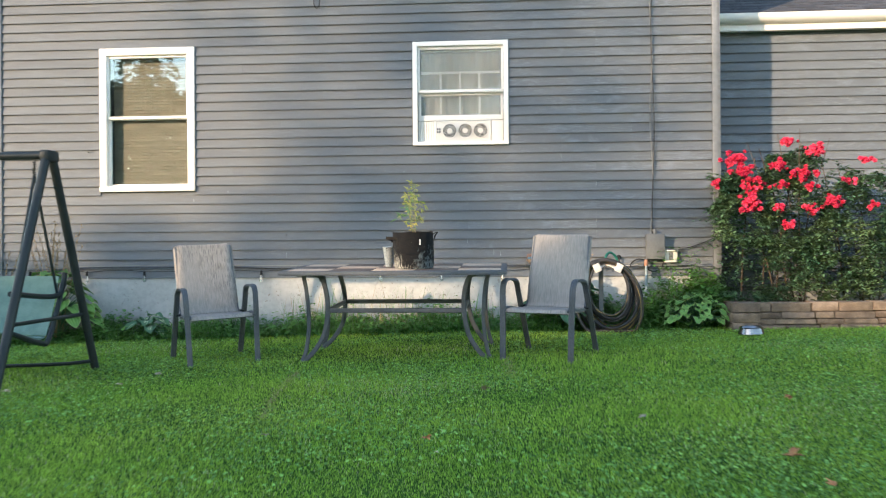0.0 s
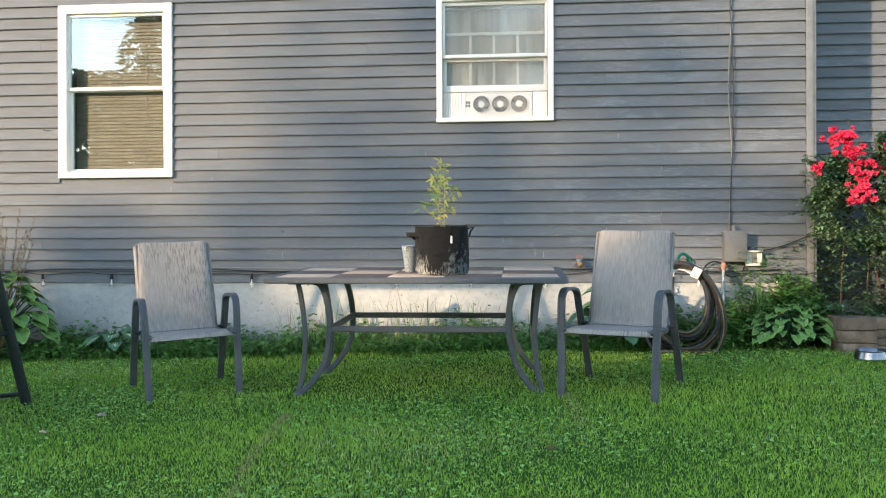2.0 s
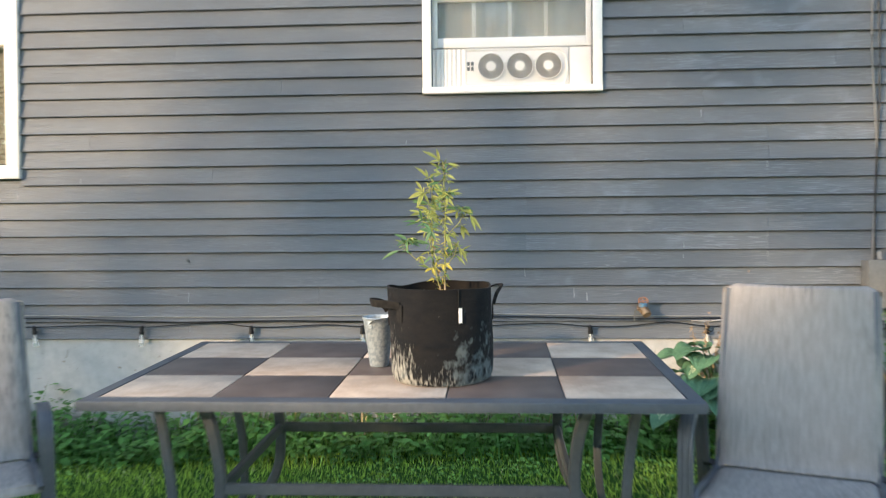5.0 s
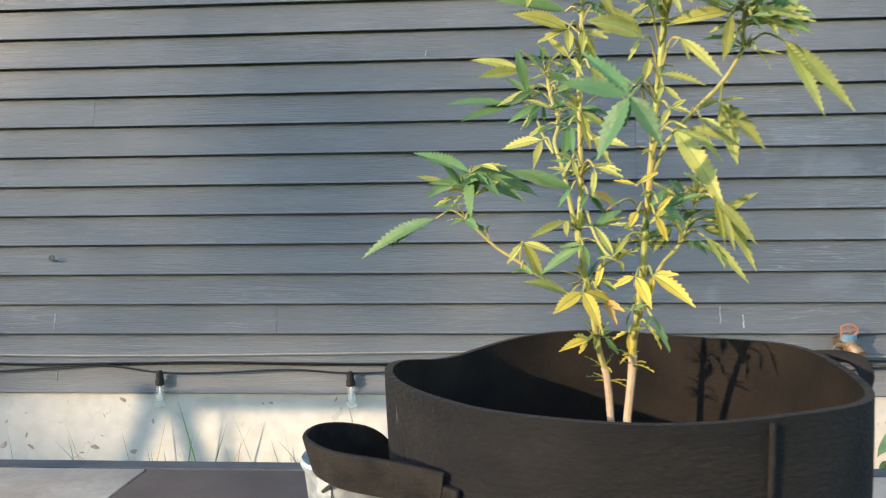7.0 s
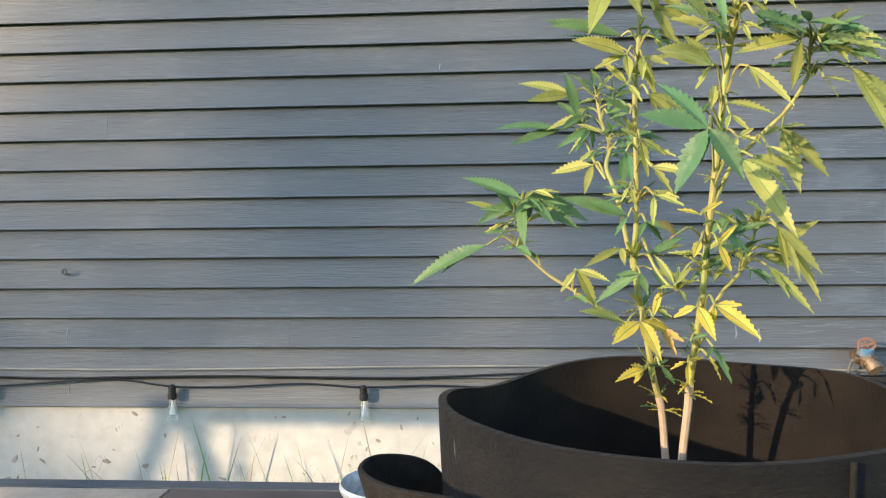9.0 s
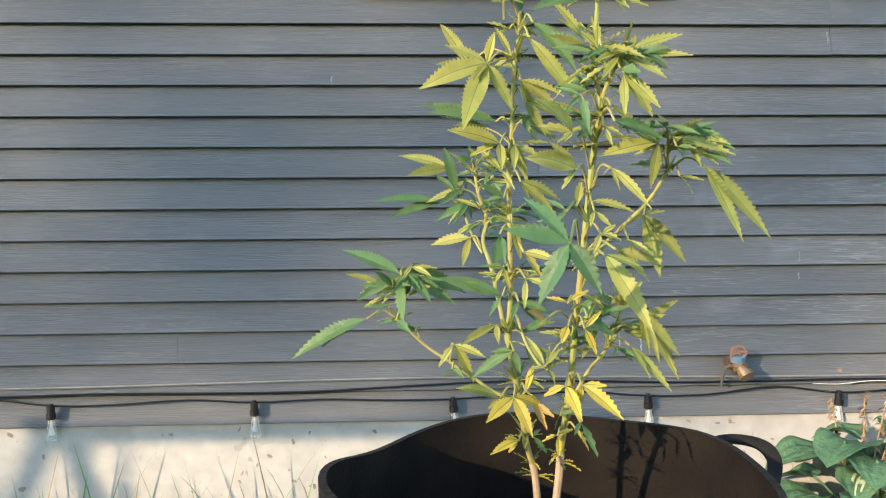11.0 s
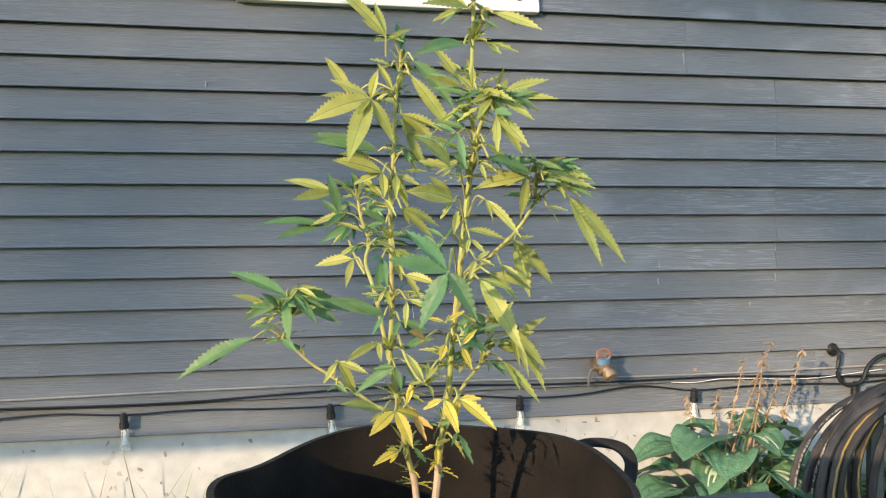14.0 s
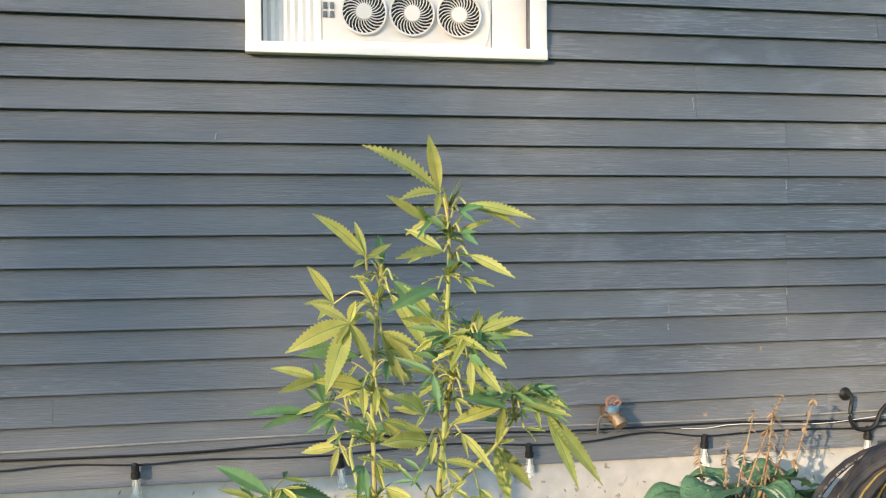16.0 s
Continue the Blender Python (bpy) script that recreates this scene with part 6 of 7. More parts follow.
# ---- hose on its stand ----
def build_hose():
    x0, y0 = 1.725, 8.67
    root = thing("hose_stand", at_ground(x0, y0), "grey post with a white hanger for a garden hose", "hose stand")
    bm = bmesh.new()
    box(bm, -0.022, 0.022, -0.012, 0.012, -0.05, 0.66, 0.003)
    part("post", bm, BOX_GREY, root)
    bm = bmesh.new()
    sweep(bm, smooth_path([(-0.05, -0.20, 0.60), (-0.02, -0.14, 0.625), (0.02, -0.07, 0.632), (0.085, -0.14, 0.625), (0.135, -0.20, 0.595)], 6), bar(0.07, 0.010), up=(0, 0, 1))
    part("hanger", bm, PLASTIC_WHITE, root)
    for sx, tilt in ((-0.055, -0.45), (0.140, 0.45)):
        bm = bmesh.new()
        box(bm, -0.032, 0.032, -0.006, 0.006, -0.035, 0.045, 0.005)
        ob = part("hanger_tab", bm, PLASTIC_WHITE, root)
        ob.matrix_basis = pose(sx, -0.215, 0.60, 10, math.degrees(tilt), 0)
    hose = thing("garden_hose", at_ground(x0 + 0.010, y0 - 0.02), "coil of black rubber hose hanging on its stand", "hose")
    hr = random.Random(3)
    for k in range(18):
        rx, rz = 0.185 + 0.0078 * k + hr.uniform(-0.010, 0.010), 0.265 + 0.0064 * k + hr.uniform(-0.012, 0.012)
        top = 0.665 + hr.uniform(-0.012, 0.02)
        dy = -0.15 + 0.020 * (k % 8) + hr.uniform(-0.01, 0.01)
        dx = hr.uniform(-0.015, 0.035)
        pts = []
        for i in range(36):
            a = 2 * math.pi * i / 36
            r = 1 + 0.05 * math.sin(2 * a + k)
            z = top - rz + rz * math.sin(a)
            pts.append((dx + rx * r * math.cos(a) + 0.03 * (1 - math.sin(a)), dy + 0.015 * math.sin(a * 2 + k) - 0.02 * math.cos(a), max(z, 0.018)))
        bm = bmesh.new()
        sweep(bm, pts, ring(0.0118, 8), up=(0, 1, 0), closed=True)
        part("hose_loop", bm, RUBBER, hose)
        if k % 2:
            bm = bmesh.new()
            sweep(bm, [(p[0] * 1.004, p[1] - 0.0105, p[2]) for p in pts], ring(0.0038, 5), up=(0, 1, 0), closed=True)
            part("hose_stripe", bm, HOSE_TAN if k % 4 == 1 else HOSE_PALE, hose, "tan stripe along the hose" if k % 4 == 1 else "pale woven stripe along the hose")
    bm = bmesh.new()
    sweep(bm, smooth_path([(0.03, -0.02, 0.67), (0.04, 0.0, 0.72), (0.08, 0.03, 0.745), (0.13, 0.06, 0.71), (0.16, 0.07, 0.64)], 6), ring(0.012, 8))
    part("hose_end", bm, HOSE_GREEN, hose, "green end of the hose")


build_hose()


# ---- foliage ----
def ground_leaf(out, base, d, length, width, bend, fold=0.25, n=4, up=(0, 0, 1), mi=0, wave=0.0):
    """A pointed leaf blade that arches over."""
    verts, faces, mats = out
    d = Vector(d).normalized()
    side = d.cross(Vector(up))
    side = side.normalized() if side.length > 1e-3 else Vector((1, 0, 0))
    nor = side.cross(d).normalized()
    s = len(verts)
    for i in range(n + 1):
        t = i / n
        w = width * (math.sin(math.pi * (0.12 + 0.88 * t)) ** 0.7 if i < n else 0.02)
        c = base + d * (length * t) - Vector((0, 0, 1)) * (bend * length * t * t)
        l = nor * (fold * w)
        verts += [tuple(c + side * w + l), tuple(c), tuple(c - side * w + l)]
    for i in range(n):
        a = s + 3 * i
        faces += [(a, a + 1, a + 4, a + 3), (a + 1, a + 2, a + 5, a + 4)]
        mats += [mi, mi]


def build_hosta(x, y, count, size, seed, label, variegated=0.3, stalks=4, spread=0.3, stalk_h=0.45, rise=None, rim=False, thick=0.0035):
    r = random.Random(seed)
    root = thing("hosta", at_ground(x, y), label, "plant", "hostas along the foundation")
    leaf_sets = []
    for i in range(count):
        a = i * 2.399 + r.uniform(-0.4, 0.4)
        k = (i + 0.5) / count
        rad = spread * math.sqrt(k)
        h = (rise or size) * (1.15 - 0.75 * k) + r.uniform(-0.03, 0.03)
        L = size * r.uniform(0.55, 0.85)
        p = Vector((rad * math.cos(a), rad * math.sin(a) * 0.8, max(0.05, h)))
        e = 0.55 - 0.6 * k
        d = Vector((math.cos(a), math.sin(a), e)).normalized()
        out = ([], [], [])
        # broad cupped blade with raised veins and wavy edge
        side = d.cross(Vector((0, 0, 1))).normalized()
        nor = side.cross(d)
        n, m = 18, 22
        W = L * 0.45
        vs, fs, ms = out
        pale = r.random() < variegated
        for u in range(n + 1):
            t = u / n
            w = W * (math.sin(math.pi * min(1, 0.10 + 0.90 * t)) ** 0.62 if u < n else 0.03)
            c = p + d * (L * t) - Vector((0, 0, 1)) * (0.60 * L * t * t)
            for q in range(m + 1):
                s = q / m * 2 - 1
                lift = 0.30 * w * s * s + 0.05 * w * math.cos(s * 16) * math.sin(math.pi * t) + 0.008 * s * math.sin(t * 9 + i)
                vs.append(tuple(c + side * (w * s) + nor * lift))
        for u in range(n):
            for q in range(m):
                b = u * (m + 1) + q
                fs.append((b, b + 1, b + m + 2, b + m + 1))
                t, s = (u + 0.5) / n, abs((q + 0.5) / m * 2 - 1)
                mid = s < 0.34 * (1 - t) ** 0.8 + 0.20 * math.sin((q + i) * 2.7) * (0.3 + t) and t < 0.55 + 0.35 * math.sin(q * 2.3 + i) ** 2
                ms.append(1 if rim and (q in (0, m - 1) or u == n - 1) or not rim and pale and mid else 0)
        leaf_sets.append(out)
        me = to_mesh("leaf", out, [HOSTA_LIME, HOSTA_LIME_EDGE] if rim else [HOSTA, HOSTA_EDGE])
        leaf = part("leaf", me, None, root)
        bm = bmesh.new()
        sweep(bm, smooth_path([(0, 0, -0.02), (p.x * 0.5, p.y * 0.5, p.z * 0.7), tuple(p), tuple(p + d * L * 0.5 - Vector((0, 0, 0.45 * L * 0.25)))], 3), ring(0.004, 5), up=(0.3, 1, 0.1))
        part("leaf_stalk", bm, HOSTA, leaf)
    for i in range(stalks):
        a = r.uniform(0, 6.28)
        lean = Vector((r.uniform(-0.26, 0.30), r.uniform(-0.2, 0.1), 0))
        h = stalk_h * r.uniform(0.75, 1.1)
        base = Vector((0.08 * math.cos(a), 0.05 * math.sin(a), 0.05))
        pts = smooth_path([base, base + lean * 0.4 + Vector((0, 0, h * 0.55)), base + lean + Vector((0, 0, h))], 6)
        bm = bmesh.new()
        sweep(bm, pts, ring(thick, 5), up=(0.2, 1, 0.1), taper=[1 - 0.6 * k / (len(pts) - 1) for k in range(len(pts))])
        st = part("flower_stalk", bm, DRY_STALK, root, "dry brown flower stalk")
        out = ([], [], [])
        for k in range(40):
            q = pts[-1 - int(k / 40 * len(pts) * 0.5)] + Vector((0, 0, r.uniform(-0.02, 0.02)))
            b = r.uniform(0, 6.28)
            ground_leaf(out, q, (math.cos(b), math.sin(b), r.uniform(-0.9, 0.3)), r.uniform(0.012, 0.034), 0.0055, 0.2, 0.3, 2)
        tagged(part("seed_head", to_mesh("seed_head", out, [DRY_STALK]), None, st), "dry brown seed capsules", kind="stuff")
    return root


build_hosta(1.40, 8.90, 40, 0.27, 11, "large hosta with white-centred leaves and dry flower stalks", 0.42, 8, 0.30, 0.66, 0.43, False, 0.0042)
build_hosta(2.62, 8.70, 115, 0.130, 12, "bright green hosta clump with lime-edged leaves beside the block planter", 0.12, 0, 0.33, 0.45, 0.27, True)
build_hosta(-2.78, 8.85, 15, 0.22, 13, "small hosta with white-striped leaves by the foundation", 1.0, 0, 0.16, 0.45, 0.20)
build_hosta(-3.72, 8.78, 84, 0.23, 14, "tall hosta clump with many dry flower stalks", 0.15, 22, 0.36, 1.12, 0.60, True, 0.005)
build_hosta(-4.35, 8.75, 50, 0.27, 15, "tall hosta clump by the corner of the house", 0.1, 12, 0.30, 1.05, 0.58, True, 0.005)


def weeds(name, x0, x1, y0, y1, count, hmin, hmax, label, seed, round_=0.5, size=1.0):
    r = random.Random(seed)
    out = ([], [], [])
    for _ in range(count):
        x, y = r.uniform(x0, x1), r.uniform(y0, y1)
        z = float(lawn_z(x, y))
        h = r.uniform(hmin, hmax) * (0.55 + 0.45 * (y - y0) / max(0.01, y1 - y0)) * (0.7 + 0.5 * abs(math.sin(x * 2.7 + 1)))
        if r.random() < round_:
            p = Vector((x, y, z + h * r.uniform(0.3, 1.0)))
            for _k in range(3):
                a = r.uniform(0, 6.28)
                L = r.uniform(0.02, 0.055) * size
                ground_leaf(out, p + Vector((r.uniform(-.02, .02), r.uniform(-.02, .02), r.uniform(-.03, .02))), (math.cos(a), math.sin(a), r.uniform(-0.3, 0.5)), L, L * 0.38, 0.3, 0.2, 3)
        else:
            a = r.uniform(0, 6.28)
            ground_leaf(out, Vector((x, y, z - 0.01)), (math.cos(a) * 0.35, math.sin(a) * 0.35, 1), h * 1.2, 0.004, 0.35, 0.3, 4)
    ob = new(name, to_mesh(name, out, [WEED]))
    tagged(ob, label, "weeds", kind="stuff")


weeds("weed_strip", -3.4, 2.9, 8.62, 9.19, 6800, 0.13, 0.31, "low green weeds and ground ivy along the foundation", 21)
weeds("weed_strip", 1.5, 3.0, 8.70, 9.18, 1800, 0.25, 0.50, "taller leafy weeds behind the hose", 22, 0.85)
weeds("weed_strip", 2.28, 2.72, 8.85, 9.16, 420, 0.45, 0.85, "tall leafy weeds below the outlet", 24, 0.8, 0.8)
weeds("weed_strip", 2.62, 2.95, 8.62, 9.16, 1500, 0.25, 0.62, "dense dark green weeds beside the planter", 25, 0.95)
weeds("weed_strip", -4.6, -3.2, 8.5, 9.15, 1500, 0.08, 0.22, "low weeds at the foot of the wall", 23)


def tall_grass(x, count, seed, h, label):
    r = random.Random(seed)
    out = ([], [], [])
    for _ in range(count):
        a = r.uniform(0, 6.28)
        lean = r.uniform(0.1, 0.6)
        ground_leaf(out, Vector((x + r.uniform(-0.25, 0.25), 9.05 + r.uniform(-0.12, 0.08), 0.05)), (math.cos(a) * lean, math.sin(a) * lean * 0.4, 1), h * r.uniform(0.5, 1.1), 0.0028, r.uniform(0.05, 0.45), 0.3, 6, mi=0 if r.random() < 0.4 else 1)
    ob = new("tall_grass", to_mesh("tall_grass", out, [STRAW, WEED]))
    tagged(ob, label, "grass", "grass tufts by the foundation")


for i, (x, c, h) in enumerate(((-0.75, 60, 0.64), (-0.25, 60, 0.66), (0.30, 46, 0.60), (-1.20, 44, 0.60), (-2.3, 8, 0.45), (0.75, 18, 0.50))):
    tall_grass(x, c, 40 + i, h, "tuft of tall dry grass against the foundation")


# ---- block planter with the rose bush ----
def build_planter():
    root = new("planter_wall")
    tagged(root, "low garden wall of tan concrete blocks", "planter")
    z0 = 0.065
    cache = {}

    def block(x, y, z, w, d, h, turn=0.0):
        key = (round(w, 3), round(d, 3), round(h, 3))
        if key not in cache:
            bm = bmesh.new()
            box(bm, -w / 2, w / 2, -d / 2, d / 2, 0, h, 0.008)
            for v in bm.verts:
                v.co += Vector((rng.uniform(-.003, .003), rng.uniform(-.006, .003), rng.uniform(-.002, .002)))
            cache[key] = finish("block", bm, BLOCK)
        ob = part("block", cache[key], None, root)
        ob.matrix_basis = pose(x, y, z, 0, 0, turn + rng.uniform(-1, 1))

    y = 8.50
    for j, h in enumerate((0.095, 0.088, 0.090)):
        z = z0 + 0.02 + sum((0.095, 0.088, 0.090)[:j]) + 0.003 * j
        block(2.985, y - 0.01, z, 0.24, 0.26, h)
        for k in range(3):
            block(2.96, y + 0.27 + 0.29 * k, z, 0.20, 0.28, h)
    x = 3.12
    heights = (0.068, 0.050, 0.060, 0.085)
    for j, h in enumerate(heights):
        z = z0 + 0.022 + sum(heights[:j]) + 0.003 * j
        xx = x - 0.02 * j
        k = 0
        while xx < 6.6:
            w = (0.24, 0.36, 0.17, 0.30)[(k * 3 + j * 2) % 4]
            block(xx + w / 2, y + 0.04 + 0.006 * j, z + 0.012 * (xx - 3), w - 0.006, 0.20, h - 0.002)
            xx += w
            k += 1
    bm = bmesh.new()
    n = 16
    rows = [[bm.verts.new((2.98 + 3.7 * i / n, yy, 0.27 + 0.03 * math.sin(i * 1.7 + yy * 3))) for i in range(n + 1)] for yy in (8.58, 9.0, 9.5, 9.91)]
    for a, b in zip(rows, rows[1:]):
        for i in range(n):
            bm.faces.new((a[i], a[i + 1], b[i + 1], b[i]))
    solid("planter_soil", bm, SOIL, "dark soil inside the block planter", "soil", kind="stuff")


build_planter()


def rose_flower():
    """A ruffled double bloom."""
    out = ([], [], [])
    r = random.Random(5)
    for ringi, (n, e, L) in enumerate(((8, -0.1, 0.036), (8, 0.35, 0.033), (7, 0.8, 0.028), (5, 1.2, 0.020))):
        for i in range(n):
            a = 2 * math.pi * i / n + ringi * 0.5 + r.uniform(-0.2, 0.2)
            d = Vector((math.cos(a) * math.cos(e), math.sin(a) * math.cos(e), math.sin(e)))
            ground_leaf(out, Vector((0, 0, 0.004 * ringi)), d, L * r.uniform(0.75, 1.1), L * 0.36, r.uniform(-0.2, 0.6), r.uniform(-0.7, 0.7), 4)
    return to_mesh("bloom", out, [ROSE])


def build_rose_bush():
    root = thing("rose_bush", pose(3.58, 9.2, 0.25), "large rose bush covered in red blooms, in the planter", "rose bush")
    r = random.Random(17)
    canes = []
    for i in range(22):
        a = r.uniform(0, 6.28)
        x0, y0 = r.uniform(-0.45, 1.3), r.uniform(-0.25, 0.25)
        top = Vector((x0 * 1.25 + 0.35 * math.cos(a) - 0.1, y0 * 1.2 + 0.25 * math.sin(a) - 0.08, r.uniform(1.0, 1.72)))
        pts = smooth_path([(x0, y0, 0), (x0 + 0.3 * (top.x - x0), y0 + 0.2 * (top.y - y0), top.z * 0.5), tuple(top)], 6)
        bm = bmesh.new()
        sweep(bm, pts, ring(0.009, 6), up=(0.3, 1, 0.1), taper=[1 - 0.7 * k / (len(pts) - 1) for k in range(len(pts))])
        part("cane", bm, BARK, root)
        canes.append(pts)

    def height(x):
        return 1.46 - 0.08 * abs(x - 0.0) - (0.30 if x > 0.95 else 0.0) * min(1, (x - 0.95) * 2) + 0.12 * math.sin(x * 5 + 1)

    out = ([], [], [])
    for _ in range(40000):
        x = r.uniform(-0.80, 2.3) if r.random() < 0.85 else r.uniform(-0.82, 0.3)
        hz = height(x) + 0.16 * noise.noise(Vector((x * 6.0, 3.3, 0)))
        z = 0.02 + (hz - 0.02) * r.random() ** 0.9
        width = 0.62 * math.sin(math.pi * min(0.98, 0.34 + 0.50 * z / hz)) ** 0.8
        y = -width * (1 - 0.55 * r.random() ** 2) if r.random() < 0.7 else r.uniform(-width, 0.5)
        if x < -0.28 and 0.20 < z < 0.62 and y < -0.02 and r.random() < 0.92:      # the dark hollow beneath, beside the wall
            continue
        lump = noise.noise(Vector((x * 4.3, y * 3.6, z * 4.3)))
        if lump < -0.07:
            continue
        y += 0.16 * lump - 0.04
        p = Vector((x, y, z))
        a = r.uniform(0, 6.28)
        L = r.uniform(0.018, 0.044)
        for k in range(3):
            ground_leaf(out, p, (math.cos(a + k * 1.4), math.sin(a + k * 1.4), r.uniform(-0.5, 0.6)), L, L * 0.36, 0.3, 0.25, 2)
    # loose arching shoots that break the outline
    for i in range(70):
        x0 = r.uniform(-0.75, 1.6)
        p = Vector((x0, r.uniform(-0.5, 0.0), height(x0) * r.uniform(0.55, 0.98)))
        d = Vector((r.uniform(-0.8, 0.5) - (0.15 if x0 < -0.3 else 0), r.uniform(-0.6, 0.0), r.uniform(0.1, 1.0))).normalized()
        for s in range(12):
            q = p + d * (0.03 * s) - Vector((0, 0, 0.0011 * s * s))
            for k in range(2):
                a = r.uniform(0, 6.28)
                L = r.uniform(0.016, 0.034)
                ground_leaf(out, q, (math.cos(a), math.sin(a), r.uniform(-0.4, 0.4)), L, L * 0.36, 0.3, 0.25, 2)
    part("foliage", to_mesh("foliage", out, [BUSH_LEAF]), None, root, "dark green leaves")
    bloom = rose_flower()

    def cluster(cx, cz, n, sx=0.09, sz=0.05, depth=-0.60):
        for _ in range(int(n * 3.6)):
            ob = part("bloom", bloom, None, root)
            z = cz + r.gauss(0, sz * 0.75)
            ob.matrix_basis = Matrix.LocRotScale((cx + r.gauss(0, sx * 0.75), depth + r.uniform(-0.06, 0.08) + 0.15 * max(0, z - 1.2), z), Euler((radians(r.uniform(20, 95)), radians(r.uniform(-40, 40)), r.uniform(0, 6.28))), Vector((1, 1, 1)) * r.uniform(0.50, 0.92))

    for spec in ((-0.62, 1.44, 11, 0.08, 0.05), (-0.55, 1.33, 8, 0.07, 0.04), (-0.48, 1.18, 8), (-0.50, 1.02, 11, 0.06, 0.05), (-0.22, 1.38, 5, 0.04, 0.03), (-0.18, 1.20, 3, 0.04, 0.02), (-0.12, 1.60, 5, 0.04, 0.03),
                 (0.10, 1.52, 6, 0.05, 0.03), (0.0, 1.30, 8, 0.10, 0.04), (0.05, 1.18, 3, 0.03, 0.02), (-0.14, 0.82, 6, 0.03, 0.025), (0.06, 0.96, 6, 0.03, 0.025), (0.25, 1.03, 9, 0.06, 0.03),
                 (0.58, 1.42, 3, 0.02, 0.02), (0.62, 1.0, 3, 0.03, 0.02), (-0.20, 0.98, 3, 0.03, 0.02), (0.40, 1.22, 2, 0.04, 0.03), (-0.80, 1.22, 2, 0.03, 0.03), (1.2, 1.1, 4, 0.15, 0.1), (1.6, 0.9, 3, 0.15, 0.1)):
        cluster(*spec)


build_rose_bush()


# ---- dog bowl and fallen leaves ----
def build_bowl():
    bm = bmesh.new()
    lathe(bm, [(0.0, 0.004), (0.105, 0.0), (0.108, 0.004), (0.094, 0.050), (0.098, 0.055), (0.094, 0.058), (0.086, 0.052), (0.066, 0.012), (0.0, 0.010)], 36)
    solid("pet_bowl", bm, STEEL, "stainless steel pet bowl on the grass", "bowl", m=at_ground(2.93, 8.02) @ pose(0, 0, 0.022, 2, -2, 0))


build_bowl()


def fallen_leaf(x, y, size, seed, orange):
    r = random.Random(seed)
    out = ([], [], [])
    for k in range(5):
        a = (k - 2) * 0.65
        d = Vector((math.cos(a), math.sin(a), r.uniform(0.0, 0.5)))
        ground_leaf(out, Vector((0, 0, 0)), d, size * (1 - 0.15 * abs(k - 2)), size * 0.22, r.uniform(-0.1, 0.3), 0.5, 4)
    ob = new("fallen_leaf", to_mesh("fallen_leaf", out, [ORANGE_LEAF if orange else DRY_LEAF]))
    ob.matrix_basis = at_ground(x, y, r.uniform(0, 360)) @ pose(0, 0, 0.034, r.uniform(-15, 15), r.uniform(-15, 15), 0)
    tagged(ob, "orange fallen leaf lying on the lawn" if orange else "curled dry brown leaf lying on the lawn", "leaf", "fallen leaves")


for i, (x, y, s, orange) in enumerate(((-1.654, 6.40, 0.05, False), (-1.785, 6.06, 0.045, False), (0.689, 5.70, 0.055, False), (-0.374, 4.664, 0.035, False), (0.448, 4.577, 0.045, True), (2.406, 5.346, 0.05, True),
                                   (1.548, 4.96, 0.045, False), (2.046, 4.207, 0.07, True), (-2.484, 5.90, 0.05, False), (0.523, 4.324, 0.022, False), (2.068, 3.811, 0.04, True))):
    fallen_leaf(x, y, s, 60 + i, orange)


# ---- trees across the garden, behind the camera ----
def tree_leaf(out, p, d, L, W):
    """A small folded leaf of four corners."""
    verts, faces, mats = out
    side = d.cross(Vector((0, 0, 1)))
    side = side.normalized() if side.length > 1e-3 else Vector((1, 0, 0))
    k = len(verts)
    verts += [tuple(p), tuple(p + d * L * 0.45 + side * W), tuple(p + d * L), tuple(p + d * L * 0.45 - side * W)]
    faces.append((k, k + 1, k + 2, k + 3))
    mats.append(0)


